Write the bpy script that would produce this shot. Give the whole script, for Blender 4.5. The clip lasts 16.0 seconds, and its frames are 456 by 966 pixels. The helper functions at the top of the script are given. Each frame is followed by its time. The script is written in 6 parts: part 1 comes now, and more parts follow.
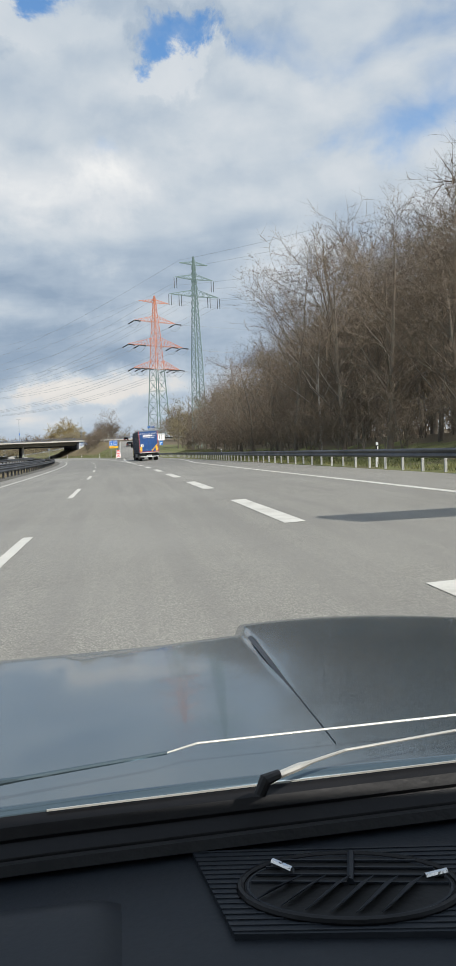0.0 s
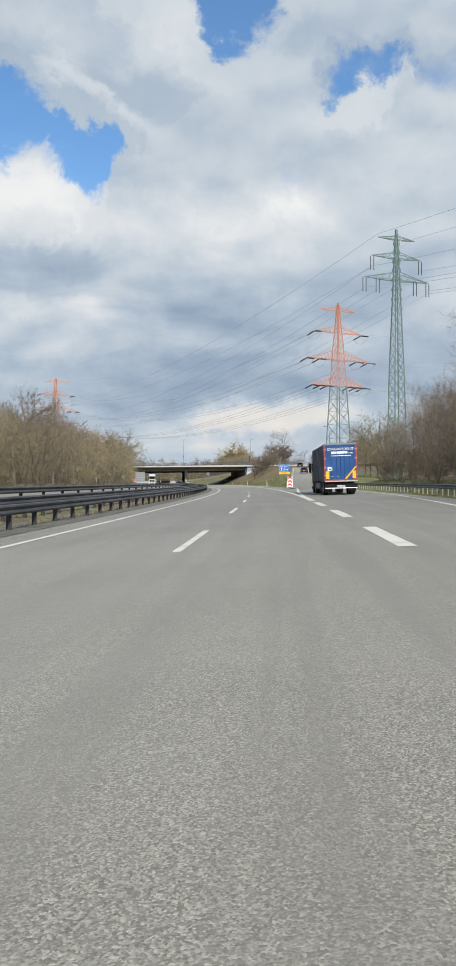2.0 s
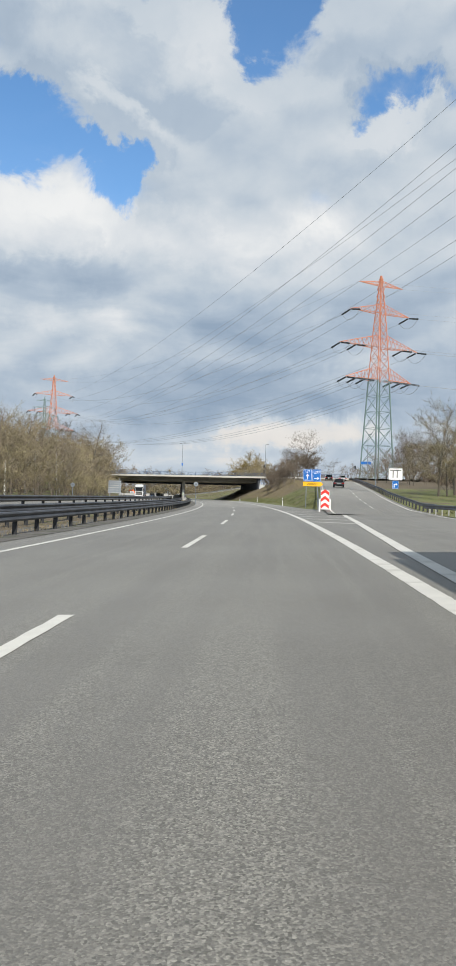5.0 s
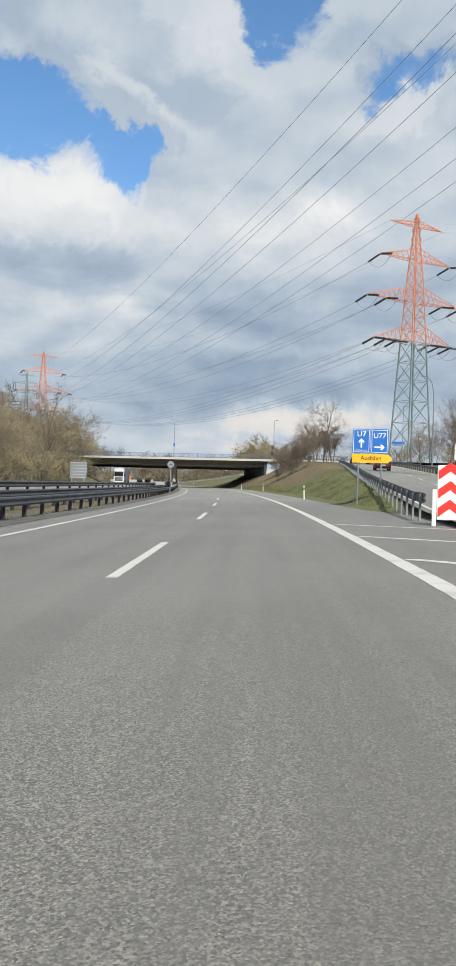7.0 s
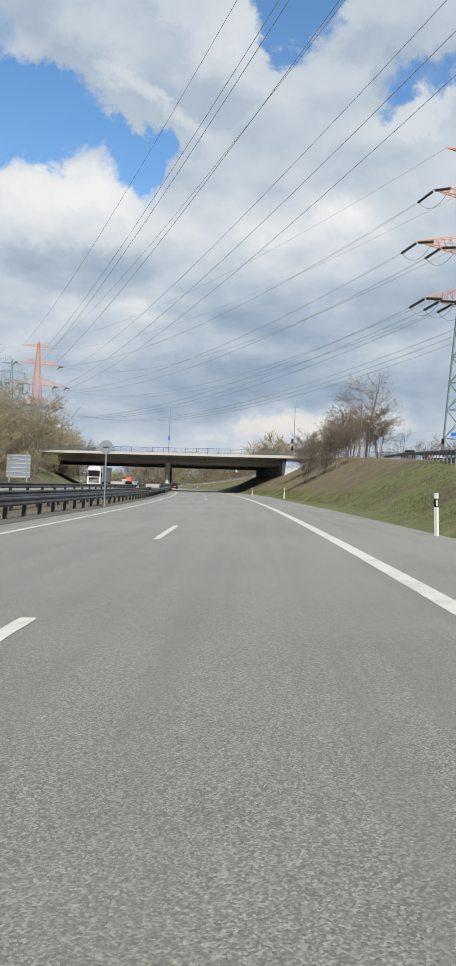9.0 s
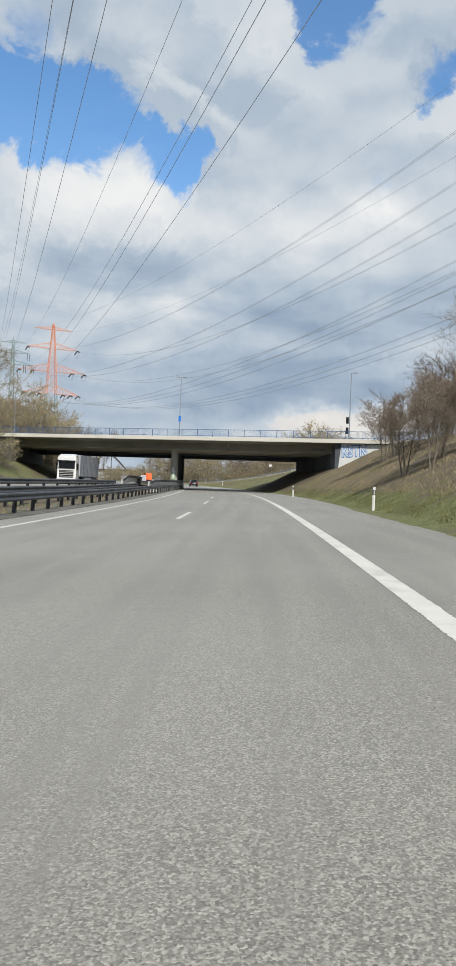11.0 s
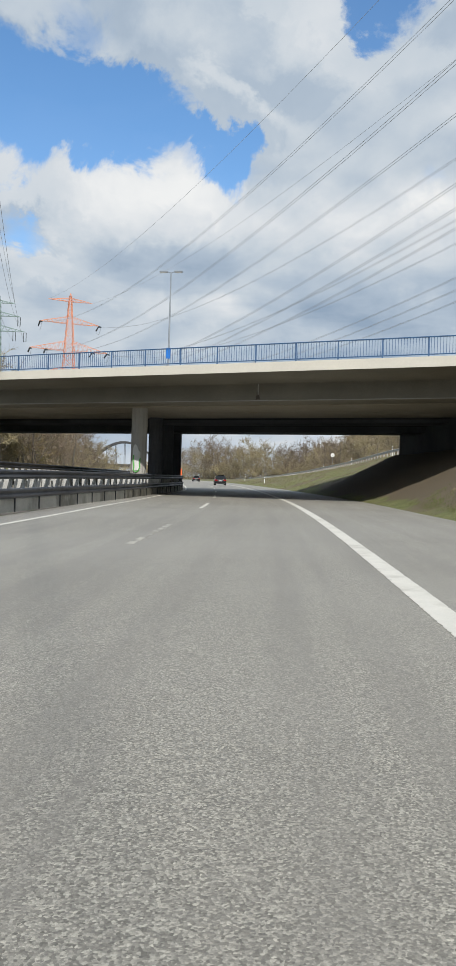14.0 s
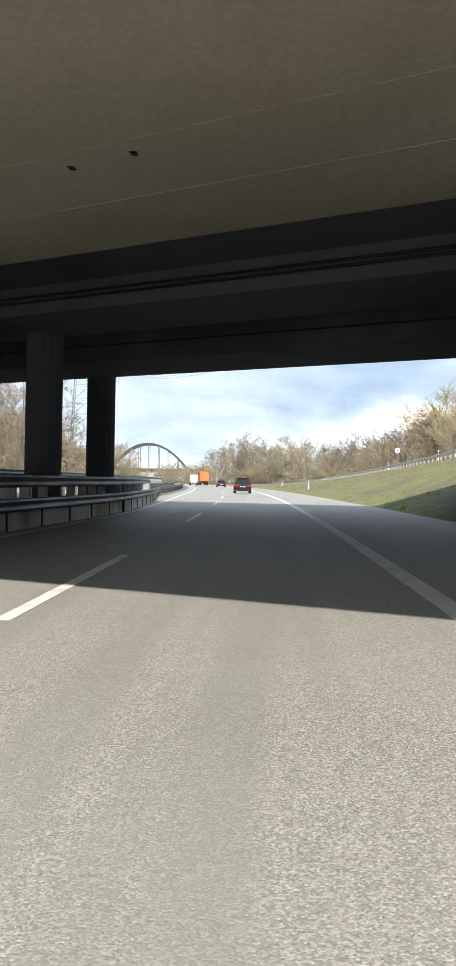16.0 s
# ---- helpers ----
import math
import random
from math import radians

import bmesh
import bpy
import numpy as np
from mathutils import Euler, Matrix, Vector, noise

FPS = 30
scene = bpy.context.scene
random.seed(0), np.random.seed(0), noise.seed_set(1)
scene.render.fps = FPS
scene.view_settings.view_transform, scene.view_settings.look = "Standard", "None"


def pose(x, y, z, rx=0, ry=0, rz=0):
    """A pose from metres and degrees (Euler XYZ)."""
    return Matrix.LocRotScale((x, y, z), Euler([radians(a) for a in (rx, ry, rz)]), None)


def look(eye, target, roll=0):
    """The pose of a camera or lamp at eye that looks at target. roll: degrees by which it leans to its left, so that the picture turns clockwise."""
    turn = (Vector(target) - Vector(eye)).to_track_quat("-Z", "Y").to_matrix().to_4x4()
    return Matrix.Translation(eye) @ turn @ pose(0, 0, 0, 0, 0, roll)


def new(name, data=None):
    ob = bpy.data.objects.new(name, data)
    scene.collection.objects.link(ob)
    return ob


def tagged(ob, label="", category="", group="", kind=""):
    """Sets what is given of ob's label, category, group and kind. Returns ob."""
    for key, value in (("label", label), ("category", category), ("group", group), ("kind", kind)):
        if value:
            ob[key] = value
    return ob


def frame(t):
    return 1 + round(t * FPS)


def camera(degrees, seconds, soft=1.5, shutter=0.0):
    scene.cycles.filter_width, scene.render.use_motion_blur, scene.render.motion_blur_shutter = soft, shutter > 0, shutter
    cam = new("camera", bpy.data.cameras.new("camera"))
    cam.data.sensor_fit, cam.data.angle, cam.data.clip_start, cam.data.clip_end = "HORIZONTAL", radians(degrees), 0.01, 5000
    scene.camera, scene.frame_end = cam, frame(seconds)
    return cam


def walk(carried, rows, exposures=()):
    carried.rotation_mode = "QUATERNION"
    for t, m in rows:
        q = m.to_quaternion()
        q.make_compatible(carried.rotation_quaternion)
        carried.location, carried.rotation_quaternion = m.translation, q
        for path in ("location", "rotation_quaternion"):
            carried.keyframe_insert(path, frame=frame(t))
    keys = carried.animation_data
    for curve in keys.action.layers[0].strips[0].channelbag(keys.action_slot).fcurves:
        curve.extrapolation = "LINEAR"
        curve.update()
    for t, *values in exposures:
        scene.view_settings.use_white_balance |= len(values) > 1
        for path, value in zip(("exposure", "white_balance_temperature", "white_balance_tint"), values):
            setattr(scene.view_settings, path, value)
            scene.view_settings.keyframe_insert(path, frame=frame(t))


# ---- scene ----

# ================= camera =================
# seconds, x, y, yaw, pitch, roll (degrees); eye 1.2 m over the road
EYE = 1.2
ROWS = (
    (0.0, 0.00, -0.00, -12.67, -2.34, -2.08),
    (0.5, 1.06, 11.39, -10.22, -3.86, -1.17),
    (1.0, 2.12, 22.73, -8.24, -4.14, -0.73),
    (1.5, 3.18, 33.96, -6.10, -3.66, -0.32),
    (2.0, 4.23, 45.06, -0.62, -0.09, -0.14),
    (2.5, 5.25, 56.05, 2.53, 4.21, -0.40),
    (3.0, 6.18, 66.96, 2.56, 4.28, 1.27),
    (3.5, 6.96, 77.87, 2.65, 4.27, 1.72),
    (4.0, 7.60, 88.78, 2.79, 3.39, 1.62),
    (4.5, 8.16, 99.69, 1.23, 1.80, 1.52),
    (4.7, 8.37, 104.07, 0.81, 1.41, 1.58),
    (6.8, 9.86, 150.73, 1.21, 0.04, 1.81),
    (7.0, 9.91, 155.16, 1.31, 0.06, 1.87),
    (7.5, 10.01, 166.24, 1.52, 0.14, 1.80),
    (8.0, 10.07, 177.37, 1.78, 0.20, 1.78),
    (8.2, 10.09, 181.84, 1.79, 0.27, 1.96),
    (10.3, 9.53, 229.89, 3.72, 0.22, 2.27),
    (10.5, 9.40, 234.46, 4.06, 0.20, 2.25),
    (11.0, 9.06, 245.86, 4.72, -0.01, 2.35),
    (11.5, 8.69, 257.25, 5.30, -0.16, 2.52),
    (12.0, 8.18, 268.50, 5.90, -0.23, 2.30),
    (12.5, 7.53, 279.68, 6.55, -0.33, 2.25),
    (13.0, 6.74, 290.78, 7.10, -0.40, 2.04),
    (13.5, 5.84, 301.80, 7.81, -0.44, 1.80),
    (14.0, 4.86, 312.73, 8.40, -0.37, 1.82),
    (14.5, 3.80, 323.62, 8.87, -0.40, 1.90),
    (15.0, 2.63, 334.45, 9.57, -0.38, 1.79),
    (15.5, 1.35, 345.15, 10.29, -0.28, 1.31),
    (16.0, -0.02, 356.00, 11.25, -0.11, 1.06),
)


def eye_row(t, x, y, yaw, pitch, roll):
    a, p = radians(yaw), radians(pitch)
    e = Vector((x, y, EYE))
    return t, look(e, e + Vector((-math.sin(a) * math.cos(p), math.cos(a) * math.cos(p), math.sin(p))), roll)


cam = camera(31.35, 16.0, soft=1.5)
walk(cam, [eye_row(*r) for r in ROWS], ((0.0, 0.0), (14.2, 0.0), (15.0, 0.14), (15.5, 0.36), (16.0, 0.88)))

# ================= world, sun =================
SUN_TO = Vector((2.5, -9.0, 7.4)).normalized()
# cloud masses (+) and clear gaps (-): yaw, elevation, half width, half height, weight
MASSES = (
    (12.2, 30.2, 6.6, 4.4, 0.6), (17.0, 33.5, 5.0, 3.0, 0.4), (3.0, 29.6, 4.0, 4.2, 0.85), (0.0, 24.2, 10.5, 4.8, 0.55), (10.4, 24.7, 4.6, 2.1, 0.85), (-11.5, 30.3, 5.5, 3.4, 0.5), (-13.0, 21.5, 9.0, 3.6, 0.35),
    (17.4, 24.1, 6.4, 3.6, -1.05), (24.5, 24.0, 6.5, 4.5, -0.9), (9.6, 21.6, 2.2, 2.8, -0.75), (-2.0, 34.0, 4.8, 6.0, -0.95), (7.0, 32.2, 2.4, 1.6, -0.45), (-9.8, 26.4, 2.6, 2.2, -0.62), (23.0, 16.0, 3.2, 1.5, -0.55),
)
# brighter heaps (+) and greyer banks (-): yaw, elevation, half width, half height, gain
HEAPS = (
    (14.5, 18.4, 6.5, 2.6, 0.24), (-0.5, 18.0, 9.0, 2.4, 0.20), (12.4, 11.8, 4.5, 1.1, 0.16), (-3.6, 4.5, 5.5, 1.4, 0.34), (3.0, 29.6, 3.0, 2.6, 0.10), (13.0, 30.5, 4.0, 2.6, 0.10),
    (-2.5, 11.6, 8.0, 1.7, -0.20), (2.0, 7.2, 16.0, 2.2, -0.26), (12.5, 14.9, 5.5, 1.3, -0.14), (1.5, 13.6, 7.0, 1.1, -0.10), (-12.0, 8.0, 7.0, 2.0, -0.18),
)


class Nodes:
    """Short hand for building a node tree."""

    def __init__(self, tree):
        self.t = tree
        tree.nodes.clear()

    def n(self, kind, inputs=None):
        nd = self.t.nodes.new(kind)
        self.feed(nd, inputs)
        return nd

    def feed(self, nd, inputs):
        for k, v in (inputs or {}).items():
            if isinstance(v, bpy.types.NodeSocket):
                self.t.links.new(v, nd.inputs[k])
            else:
                nd.inputs[k].default_value = v

    def math(self, op, a, b=0.0, c=0.0, clamp=False):
        nd = self.n("ShaderNodeMath", {0: a, 1: b, 2: c})
        nd.operation, nd.use_clamp = op, clamp
        return nd.outputs[0]

    def noise(self, vec, scale, detail=4.0, rough=0.55, dist=0.0):
        return self.n("ShaderNodeTexNoise", {"Vector": vec, "Scale": scale, "Detail": detail, "Roughness": rough, "Distortion": dist}).outputs["Fac"]

    def ramp(self, fac, stops):
        nd = self.n("ShaderNodeValToRGB", {0: fac})
        e = nd.color_ramp.elements
        while len(e) < len(stops):
            e.new(0.5)
        for el, (p, c) in zip(e, stops):
            el.position = p
            el.color = (*c, 1) if len(c) == 3 else c
        return nd.outputs[0]

    def mix(self, fac, a, b, mode="MIX"):
        nd = self.n("ShaderNodeMix")
        nd.data_type, nd.blend_type = "RGBA", mode
        self.feed(nd, {0: fac, 6: a, 7: b})
        return nd.outputs[2]

    def span(self, v, a, b, lo=0.0, hi=1.0):
        nd = self.n("ShaderNodeMapRange", {0: v, 1: a, 2: b, 3: lo, 4: hi})
        nd.interpolation_type = "SMOOTHSTEP"
        return nd.outputs[0]


world = bpy.data.worlds.new("spring_sky")
scene.world = world
world.use_nodes = True
N = Nodes(world.node_tree)
direction = N.n("ShaderNodeTexCoord").outputs["Generated"]
sky = N.n("ShaderNodeTexSky")
sky.sky_type, sky.sun_disc = "NISHITA", False
sky.sun_elevation, sky.sun_rotation = math.asin(SUN_TO.z), math.atan2(SUN_TO.x, SUN_TO.y)
sky.air_density, sky.dust_density, sky.ozone_density = 1.0, 0.6, 1.6
rich = N.n("ShaderNodeHueSaturation", {"Saturation": 1.24, "Color": sky.outputs[0]})
clear = N.n("ShaderNodeBackground", {"Color": rich.outputs[0], "Strength": 0.175})
sep = N.n("ShaderNodeSeparateXYZ", {0: direction})
up = N.math("MAXIMUM", sep.outputs[2], 0.0)
yaw_at = N.math("MULTIPLY", N.math("ARCTAN2", N.math("MULTIPLY", sep.outputs[0], -1.0), sep.outputs[1]), 57.2958)
elev_at = N.math("MULTIPLY", N.math("ARCSINE", sep.outputs[2]), 57.2958)
curl = N.noise(direction, 8.5, 8.0, 0.62, 0.3)
curl_up = N.noise(N.n("ShaderNodeVectorMath", {0: direction, 1: (3.1, 1.7, 0.4)}).outputs[0], 9.5, 8.0, 0.62, 0.3)
yaw_in = N.math("ADD", yaw_at, N.math("MULTIPLY", N.math("SUBTRACT", curl, 0.5), 14.0))
elev_in = N.math("ADD", elev_at, N.math("MULTIPLY", N.math("SUBTRACT", curl_up, 0.5), 10.0))


def patch(yaw, elev, place, size):
    """1 in the middle of an oval patch of sky, 0 outside it."""
    a = N.math("DIVIDE", N.math("SUBTRACT", yaw, place[0]), size[0])
    b = N.math("DIVIDE", N.math("SUBTRACT", elev, place[1]), size[1])
    return N.span(N.math("ADD", N.math("MULTIPLY", a, a), N.math("MULTIPLY", b, b)), 1.5, 0.0)


def cloud_depth(lift):
    """How thick the cloud is, a little higher by lift degrees."""
    vec = N.n("ShaderNodeCombineXYZ", {0: sep.outputs[0], 1: sep.outputs[1], 2: N.math("ADD", N.math("MULTIPLY", up, 1.7), radians(lift) * 1.7)}).outputs[0]
    soft = N.noise(vec, 6.0, 2.0, 0.5, 0.2)
    lump = N.noise(vec, 12.0, 7.0, 0.52, 0.25)
    f = N.math("ADD", N.math("MULTIPLY", N.math("SUBTRACT", soft, 0.45), 0.9), N.math("MULTIPLY", N.math("SUBTRACT", lump, 0.5), 0.75))
    elev = N.math("ADD", elev_in, lift)
    for y_, e_, w_, h_, weight in MASSES:
        f = N.math("ADD", f, N.math("MULTIPLY", patch(yaw_in, elev, (y_, e_), (w_, h_)), weight))
    return N.math("ADD", f, N.span(elev, 21.5, 16.5, 0.24, 0.62))


here = cloud_depth(0.0)
above = cloud_depth(1.5)
mask = N.span(here, -0.20, 0.40, 0.05, 1.0)
# sunlit tops, grey undersides
relief = N.math("SUBTRACT", here, above)
layer = N.n("ShaderNodeCombineXYZ", {0: N.math("DIVIDE", yaw_at, 17.0), 1: N.math("DIVIDE", elev_at, 5.2), 2: 0.3}).outputs[0]
fold = N.noise(layer, 1.7, 8.0, 0.56, 0.5)
puff = N.noise(direction, 9.0, 8.0, 0.54, 0.2)
low = N.span(elev_at, 20.0, 12.0)
body = N.math("ADD", 0.60, N.math("MULTIPLY", N.math("MINIMUM", N.math("MAXIMUM", relief, -0.30), 0.30), 0.40))
body = N.math("ADD", body, N.math("MULTIPLY", N.math("SUBTRACT", puff, 0.5), 0.42))
body = N.math("ADD", body, N.math("MULTIPLY", N.math("MULTIPLY", N.math("SUBTRACT", fold, 0.5), low), 0.85))
body = N.math("SUBTRACT", body, N.math("MULTIPLY", low, 0.10))
body = N.math("SUBTRACT", body, N.span(elev_at, 21.0, 30.0, 0.0, 0.12))
for y_, e_, w_, h_, gain in HEAPS:
    body = N.math("ADD", body, N.math("MULTIPLY", patch(yaw_in, N.math("ADD", N.math("MULTIPLY", elev_in, 0.5), N.math("MULTIPLY", elev_at, 0.5)), (y_, e_), (w_, h_)), gain))
tone = N.ramp(body, ((0.16, (0.295, 0.385, 0.505)), (0.42, (0.435, 0.52, 0.62)), (0.60, (0.57, 0.635, 0.70)), (0.76, (0.69, 0.73, 0.77)), (0.95, (0.87, 0.88, 0.88))))
# warm haze in the lowest bright heaps
warm = N.math("MULTIPLY", N.span(elev_at, 8.0, 4.0), N.span(body, 0.60, 0.80, 0.0, 0.6))
tone = N.mix(warm, tone, (0.80, 0.745, 0.68, 1))
cloud = N.n("ShaderNodeBackground", {"Color": tone, "Strength": 1.0})
both = N.n("ShaderNodeMixShader", {0: mask, 1: clear.outputs[0], 2: cloud.outputs[0]})
N.n("ShaderNodeOutputWorld", {0: both.outputs[0]})

lamp = bpy.data.lights.new("sun", "SUN")
lamp.energy, lamp.angle, lamp.color = 4.8, radians(0.6), (1.0, 0.955, 0.885)
sun = new("sun", lamp)
sun.matrix_world = look((0, 0, 80), Vector((0, 0, 80)) - SUN_TO)
scene.view_settings.exposure = 0.0

# ================= materials =================
def material(name, colour, rough=0.8, metal=0.0, vary=0.25, scale=3.0, fine=60.0, bump=0.2, second=None, spread=(0.42, 0.6), coat=0.0, per_thing=0.0, depth=0.01, spec=0.5):
    """A surface with two scales of variation in colour and fine relief."""
    m = bpy.data.materials.new(name)
    m.use_nodes = True
    k = Nodes(m.node_tree)
    pos = k.n("ShaderNodeTexCoord").outputs["Object"]
    blot = k.noise(pos, scale, 6.0, 0.6)
    grain = k.noise(pos, fine, 3.0, 0.6)
    c = Vector(colour)
    base = k.ramp(blot, ((0.25, tuple(c * (1 - vary))), (0.75, tuple(c * (1 + vary)))))
    if second:
        base = k.mix(k.span(k.noise(pos, scale * 0.37, 5.0, 0.6), *spread), base, (*second, 1))
    base = k.mix(k.span(grain, 0.3, 0.7, 0.0, vary * 1.2), base, (*(c * 0.35), 1))
    if per_thing:
        r = k.n("ShaderNodeObjectInfo").outputs["Random"]
        h = k.n("ShaderNodeHueSaturation", {"Value": k.span(r, 0.0, 1.0, 1 - per_thing, 1 + per_thing), "Color": base})
        base = h.outputs[0]
    b = k.n("ShaderNodeBump", {"Strength": bump, "Distance": depth, "Height": grain})
    p = k.n("ShaderNodeBsdfPrincipled", {"Base Color": base, "Roughness": k.span(blot, 0.2, 0.8, max(rough - 0.1, 0.02), min(rough + 0.1, 1)), "Metallic": metal, "Specular IOR Level": spec, "Coat Weight": coat, "Coat Roughness": 0.04, "Normal": b.outputs[0]})
    k.n("ShaderNodeOutputMaterial", {0: p.outputs[0]})
    return m


def asphalt_material():
    """Worn grey asphalt: stone grain, wheel tracks along the road, patches and faint cracks."""
    m = bpy.data.materials.new("asphalt")
    m.use_nodes = True
    k = Nodes(m.node_tree)
    pos = k.n("ShaderNodeTexCoord").outputs["Object"]
    sx = k.n("ShaderNodeSeparateXYZ", {0: pos})
    lane = k.n("ShaderNodeAttribute")
    lane.attribute_name = "across"
    u = lane.outputs["Fac"]
    stone = k.n("ShaderNodeTexVoronoi", {"Vector": pos, "Scale": 105.0})
    fine = k.noise(pos, 55.0, 5.0, 0.85)
    coarse = k.noise(pos, 7.0, 4.0, 0.6)
    long_vec = k.n("ShaderNodeCombineXYZ", {0: u, 1: k.math("MULTIPLY", sx.outputs[1], 0.03), 2: 0.0}).outputs[0]
    streak = k.noise(long_vec, 1.6, 5.0, 0.6)
    patch = k.noise(pos, 0.13, 4.0, 0.6)
    c = k.ramp(stone.outputs["Color"], ((0.1, (0.115, 0.109, 0.094)), (0.5, (0.232, 0.222, 0.193)), (0.95, (0.45, 0.43, 0.372))))
    c = k.mix(k.span(fine, 0.42, 0.68, 0.0, 0.6), c, (0.105, 0.102, 0.092, 1))
    c = k.mix(k.span(streak, 0.42, 0.62, 0.0, 0.55), c, (0.175, 0.166, 0.148, 1))
    c = k.mix(k.span(patch, 0.40, 0.65, 0.0, 0.30), c, (0.30, 0.29, 0.26, 1))
    c = k.mix(k.span(coarse, 0.5, 0.75, 0.0, 0.2), c, (0.17, 0.163, 0.15, 1))
    place = k.math("ADD", sx.outputs[1], k.math("MULTIPLY", u, 0.5))
    laid = k.math("SUBTRACT", k.span(place, 196.0, 232.0, 0.88, 1.12), k.span(place, 45.0, 85.0, -0.20, 0.0))
    age = k.n("ShaderNodeHueSaturation", {"Saturation": 1.08, "Value": laid, "Color": c})
    c = age.outputs[0]
    h = k.math("ADD", k.math("MULTIPLY", stone.outputs["Distance"], -0.6), fine)
    b = k.n("ShaderNodeBump", {"Strength": 0.5, "Distance": 0.006, "Height": h})
    p = k.n("ShaderNodeBsdfPrincipled", {"Base Color": c, "Roughness": 0.62, "Normal": b.outputs[0]})
    k.n("ShaderNodeOutputMaterial", {0: p.outputs[0]})
    return m


def grass_material():
    m = bpy.data.materials.new("verge_grass")
    m.use_nodes = True
    k = Nodes(m.node_tree)
    pos = k.n("ShaderNodeTexCoord").outputs["Object"]
    a = k.noise(pos, 0.22, 5.0, 0.6)
    b_ = k.noise(pos, 1.6, 6.0, 0.72)
    f = k.noise(pos, 11.0, 6.0, 0.75)
    green = k.ramp(b_, ((0.3, (0.085, 0.12, 0.025)), (0.55, (0.185, 0.19, 0.068)), (0.75, (0.265, 0.25, 0.10))))
    dry = k.ramp(f, ((0.3, (0.085, 0.066, 0.042)), (0.7, (0.215, 0.168, 0.108))))
    bare = k.n("ShaderNodeAttribute")
    bare.attribute_name = "bare"
    c = k.mix(k.span(k.math("ADD", a, k.math("MULTIPLY", bare.outputs["Fac"], 0.5)), 0.50, 0.66), green, dry)
    c = k.mix(k.span(f, 0.46, 0.66, 0.0, 0.6), c, (0.03, 0.035, 0.015, 1))
    bm_ = k.n("ShaderNodeBump", {"Strength": 0.9, "Distance": 0.08, "Height": k.math("ADD", f, b_)})
    p = k.n("ShaderNodeBsdfPrincipled", {"Base Color": c, "Roughness": 0.95, "Normal": bm_.outputs[0]})
    k.n("ShaderNodeOutputMaterial", {0: p.outputs[0]})
    return m


ASPHALT, GRASS = asphalt_material(), grass_material()
PAINT_ROAD = material("road_paint", (0.62, 0.605, 0.545), 0.7, vary=0.09, scale=3.0, fine=40, second=(0.50, 0.485, 0.43), spread=(0.5, 0.66))
PAINT_WORN = material("worn_road_paint", (0.50, 0.48, 0.42), 0.75, vary=0.3, scale=6.0, fine=40, second=(0.26, 0.25, 0.22), spread=(0.42, 0.56))
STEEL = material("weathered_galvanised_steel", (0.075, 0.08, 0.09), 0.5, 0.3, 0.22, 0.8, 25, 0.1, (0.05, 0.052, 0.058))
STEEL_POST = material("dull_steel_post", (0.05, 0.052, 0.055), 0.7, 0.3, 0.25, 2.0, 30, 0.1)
# zinc colour kept pale so that barrier posts look sunlit
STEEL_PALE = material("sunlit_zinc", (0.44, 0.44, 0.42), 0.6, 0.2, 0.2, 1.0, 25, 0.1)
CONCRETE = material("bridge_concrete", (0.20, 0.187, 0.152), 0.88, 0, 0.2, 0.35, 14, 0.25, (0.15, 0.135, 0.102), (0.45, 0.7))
# middle deck, paler than the edge girder
CONCRETE_MID = material("mid_deck_concrete", (0.34, 0.312, 0.255), 0.9, 0, 0.2, 0.3, 12, 0.2, (0.275, 0.24, 0.185), (0.45, 0.7))
CONCRETE_PIER = material("grey_column_concrete", (0.33, 0.325, 0.30), 0.88, 0, 0.12, 0.6, 16, 0.2, (0.27, 0.265, 0.24), (0.5, 0.7))
CONCRETE_FACE = material("pale_concrete_edge", (0.52, 0.50, 0.44), 0.8, 0, 0.07, 0.4, 12, 0.1, (0.42, 0.40, 0.35), (0.55, 0.75))
# under-deck shade put into the concrete colour
CONCRETE_SHADED = material("shade_toned_concrete", (0.095, 0.105, 0.12), 0.9, 0, 0.16, 0.5, 12, 0.2, (0.06, 0.067, 0.08))
WATER_STAIN = material("brown_water_stain", (0.10, 0.09, 0.07), 0.9, 0, 0.3, 6.0, 20, 0.1)
CONCRETE_STAIN = material("stained_concrete", (0.50, 0.485, 0.43), 0.9, 0, 0.25, 1.2, 20, 0.3, (0.20, 0.19, 0.16), (0.46, 0.66))
GRAVEL = material("grey_gravel", (0.15, 0.14, 0.125), 0.95, 0, 0.3, 2.0, 30, 0.8, (0.08, 0.09, 0.05), (0.5, 0.65), depth=0.04)
BLUE_STEEL = material("blue_grey_paint", (0.028, 0.085, 0.19), 0.5, 0, 0.12, 2, 40)
# pylon colours lightened to include distance haze
ORANGE = material("red_orange_pylon_paint", (0.66, 0.255, 0.135), 0.6, 0, 0.12, 0.5, 20, 0.05, (0.60, 0.26, 0.16))
GREEN_STEEL = material("green_grey_pylon_paint", (0.17, 0.25, 0.235), 0.65, 0, 0.15, 0.5, 20, 0.05)
INSULATOR = material("dark_insulator", (0.025, 0.035, 0.04), 0.3, 0, 0.1)
WIRE = material("aluminium_cable", (0.36, 0.39, 0.43), 0.6, 0.0, 0.1)
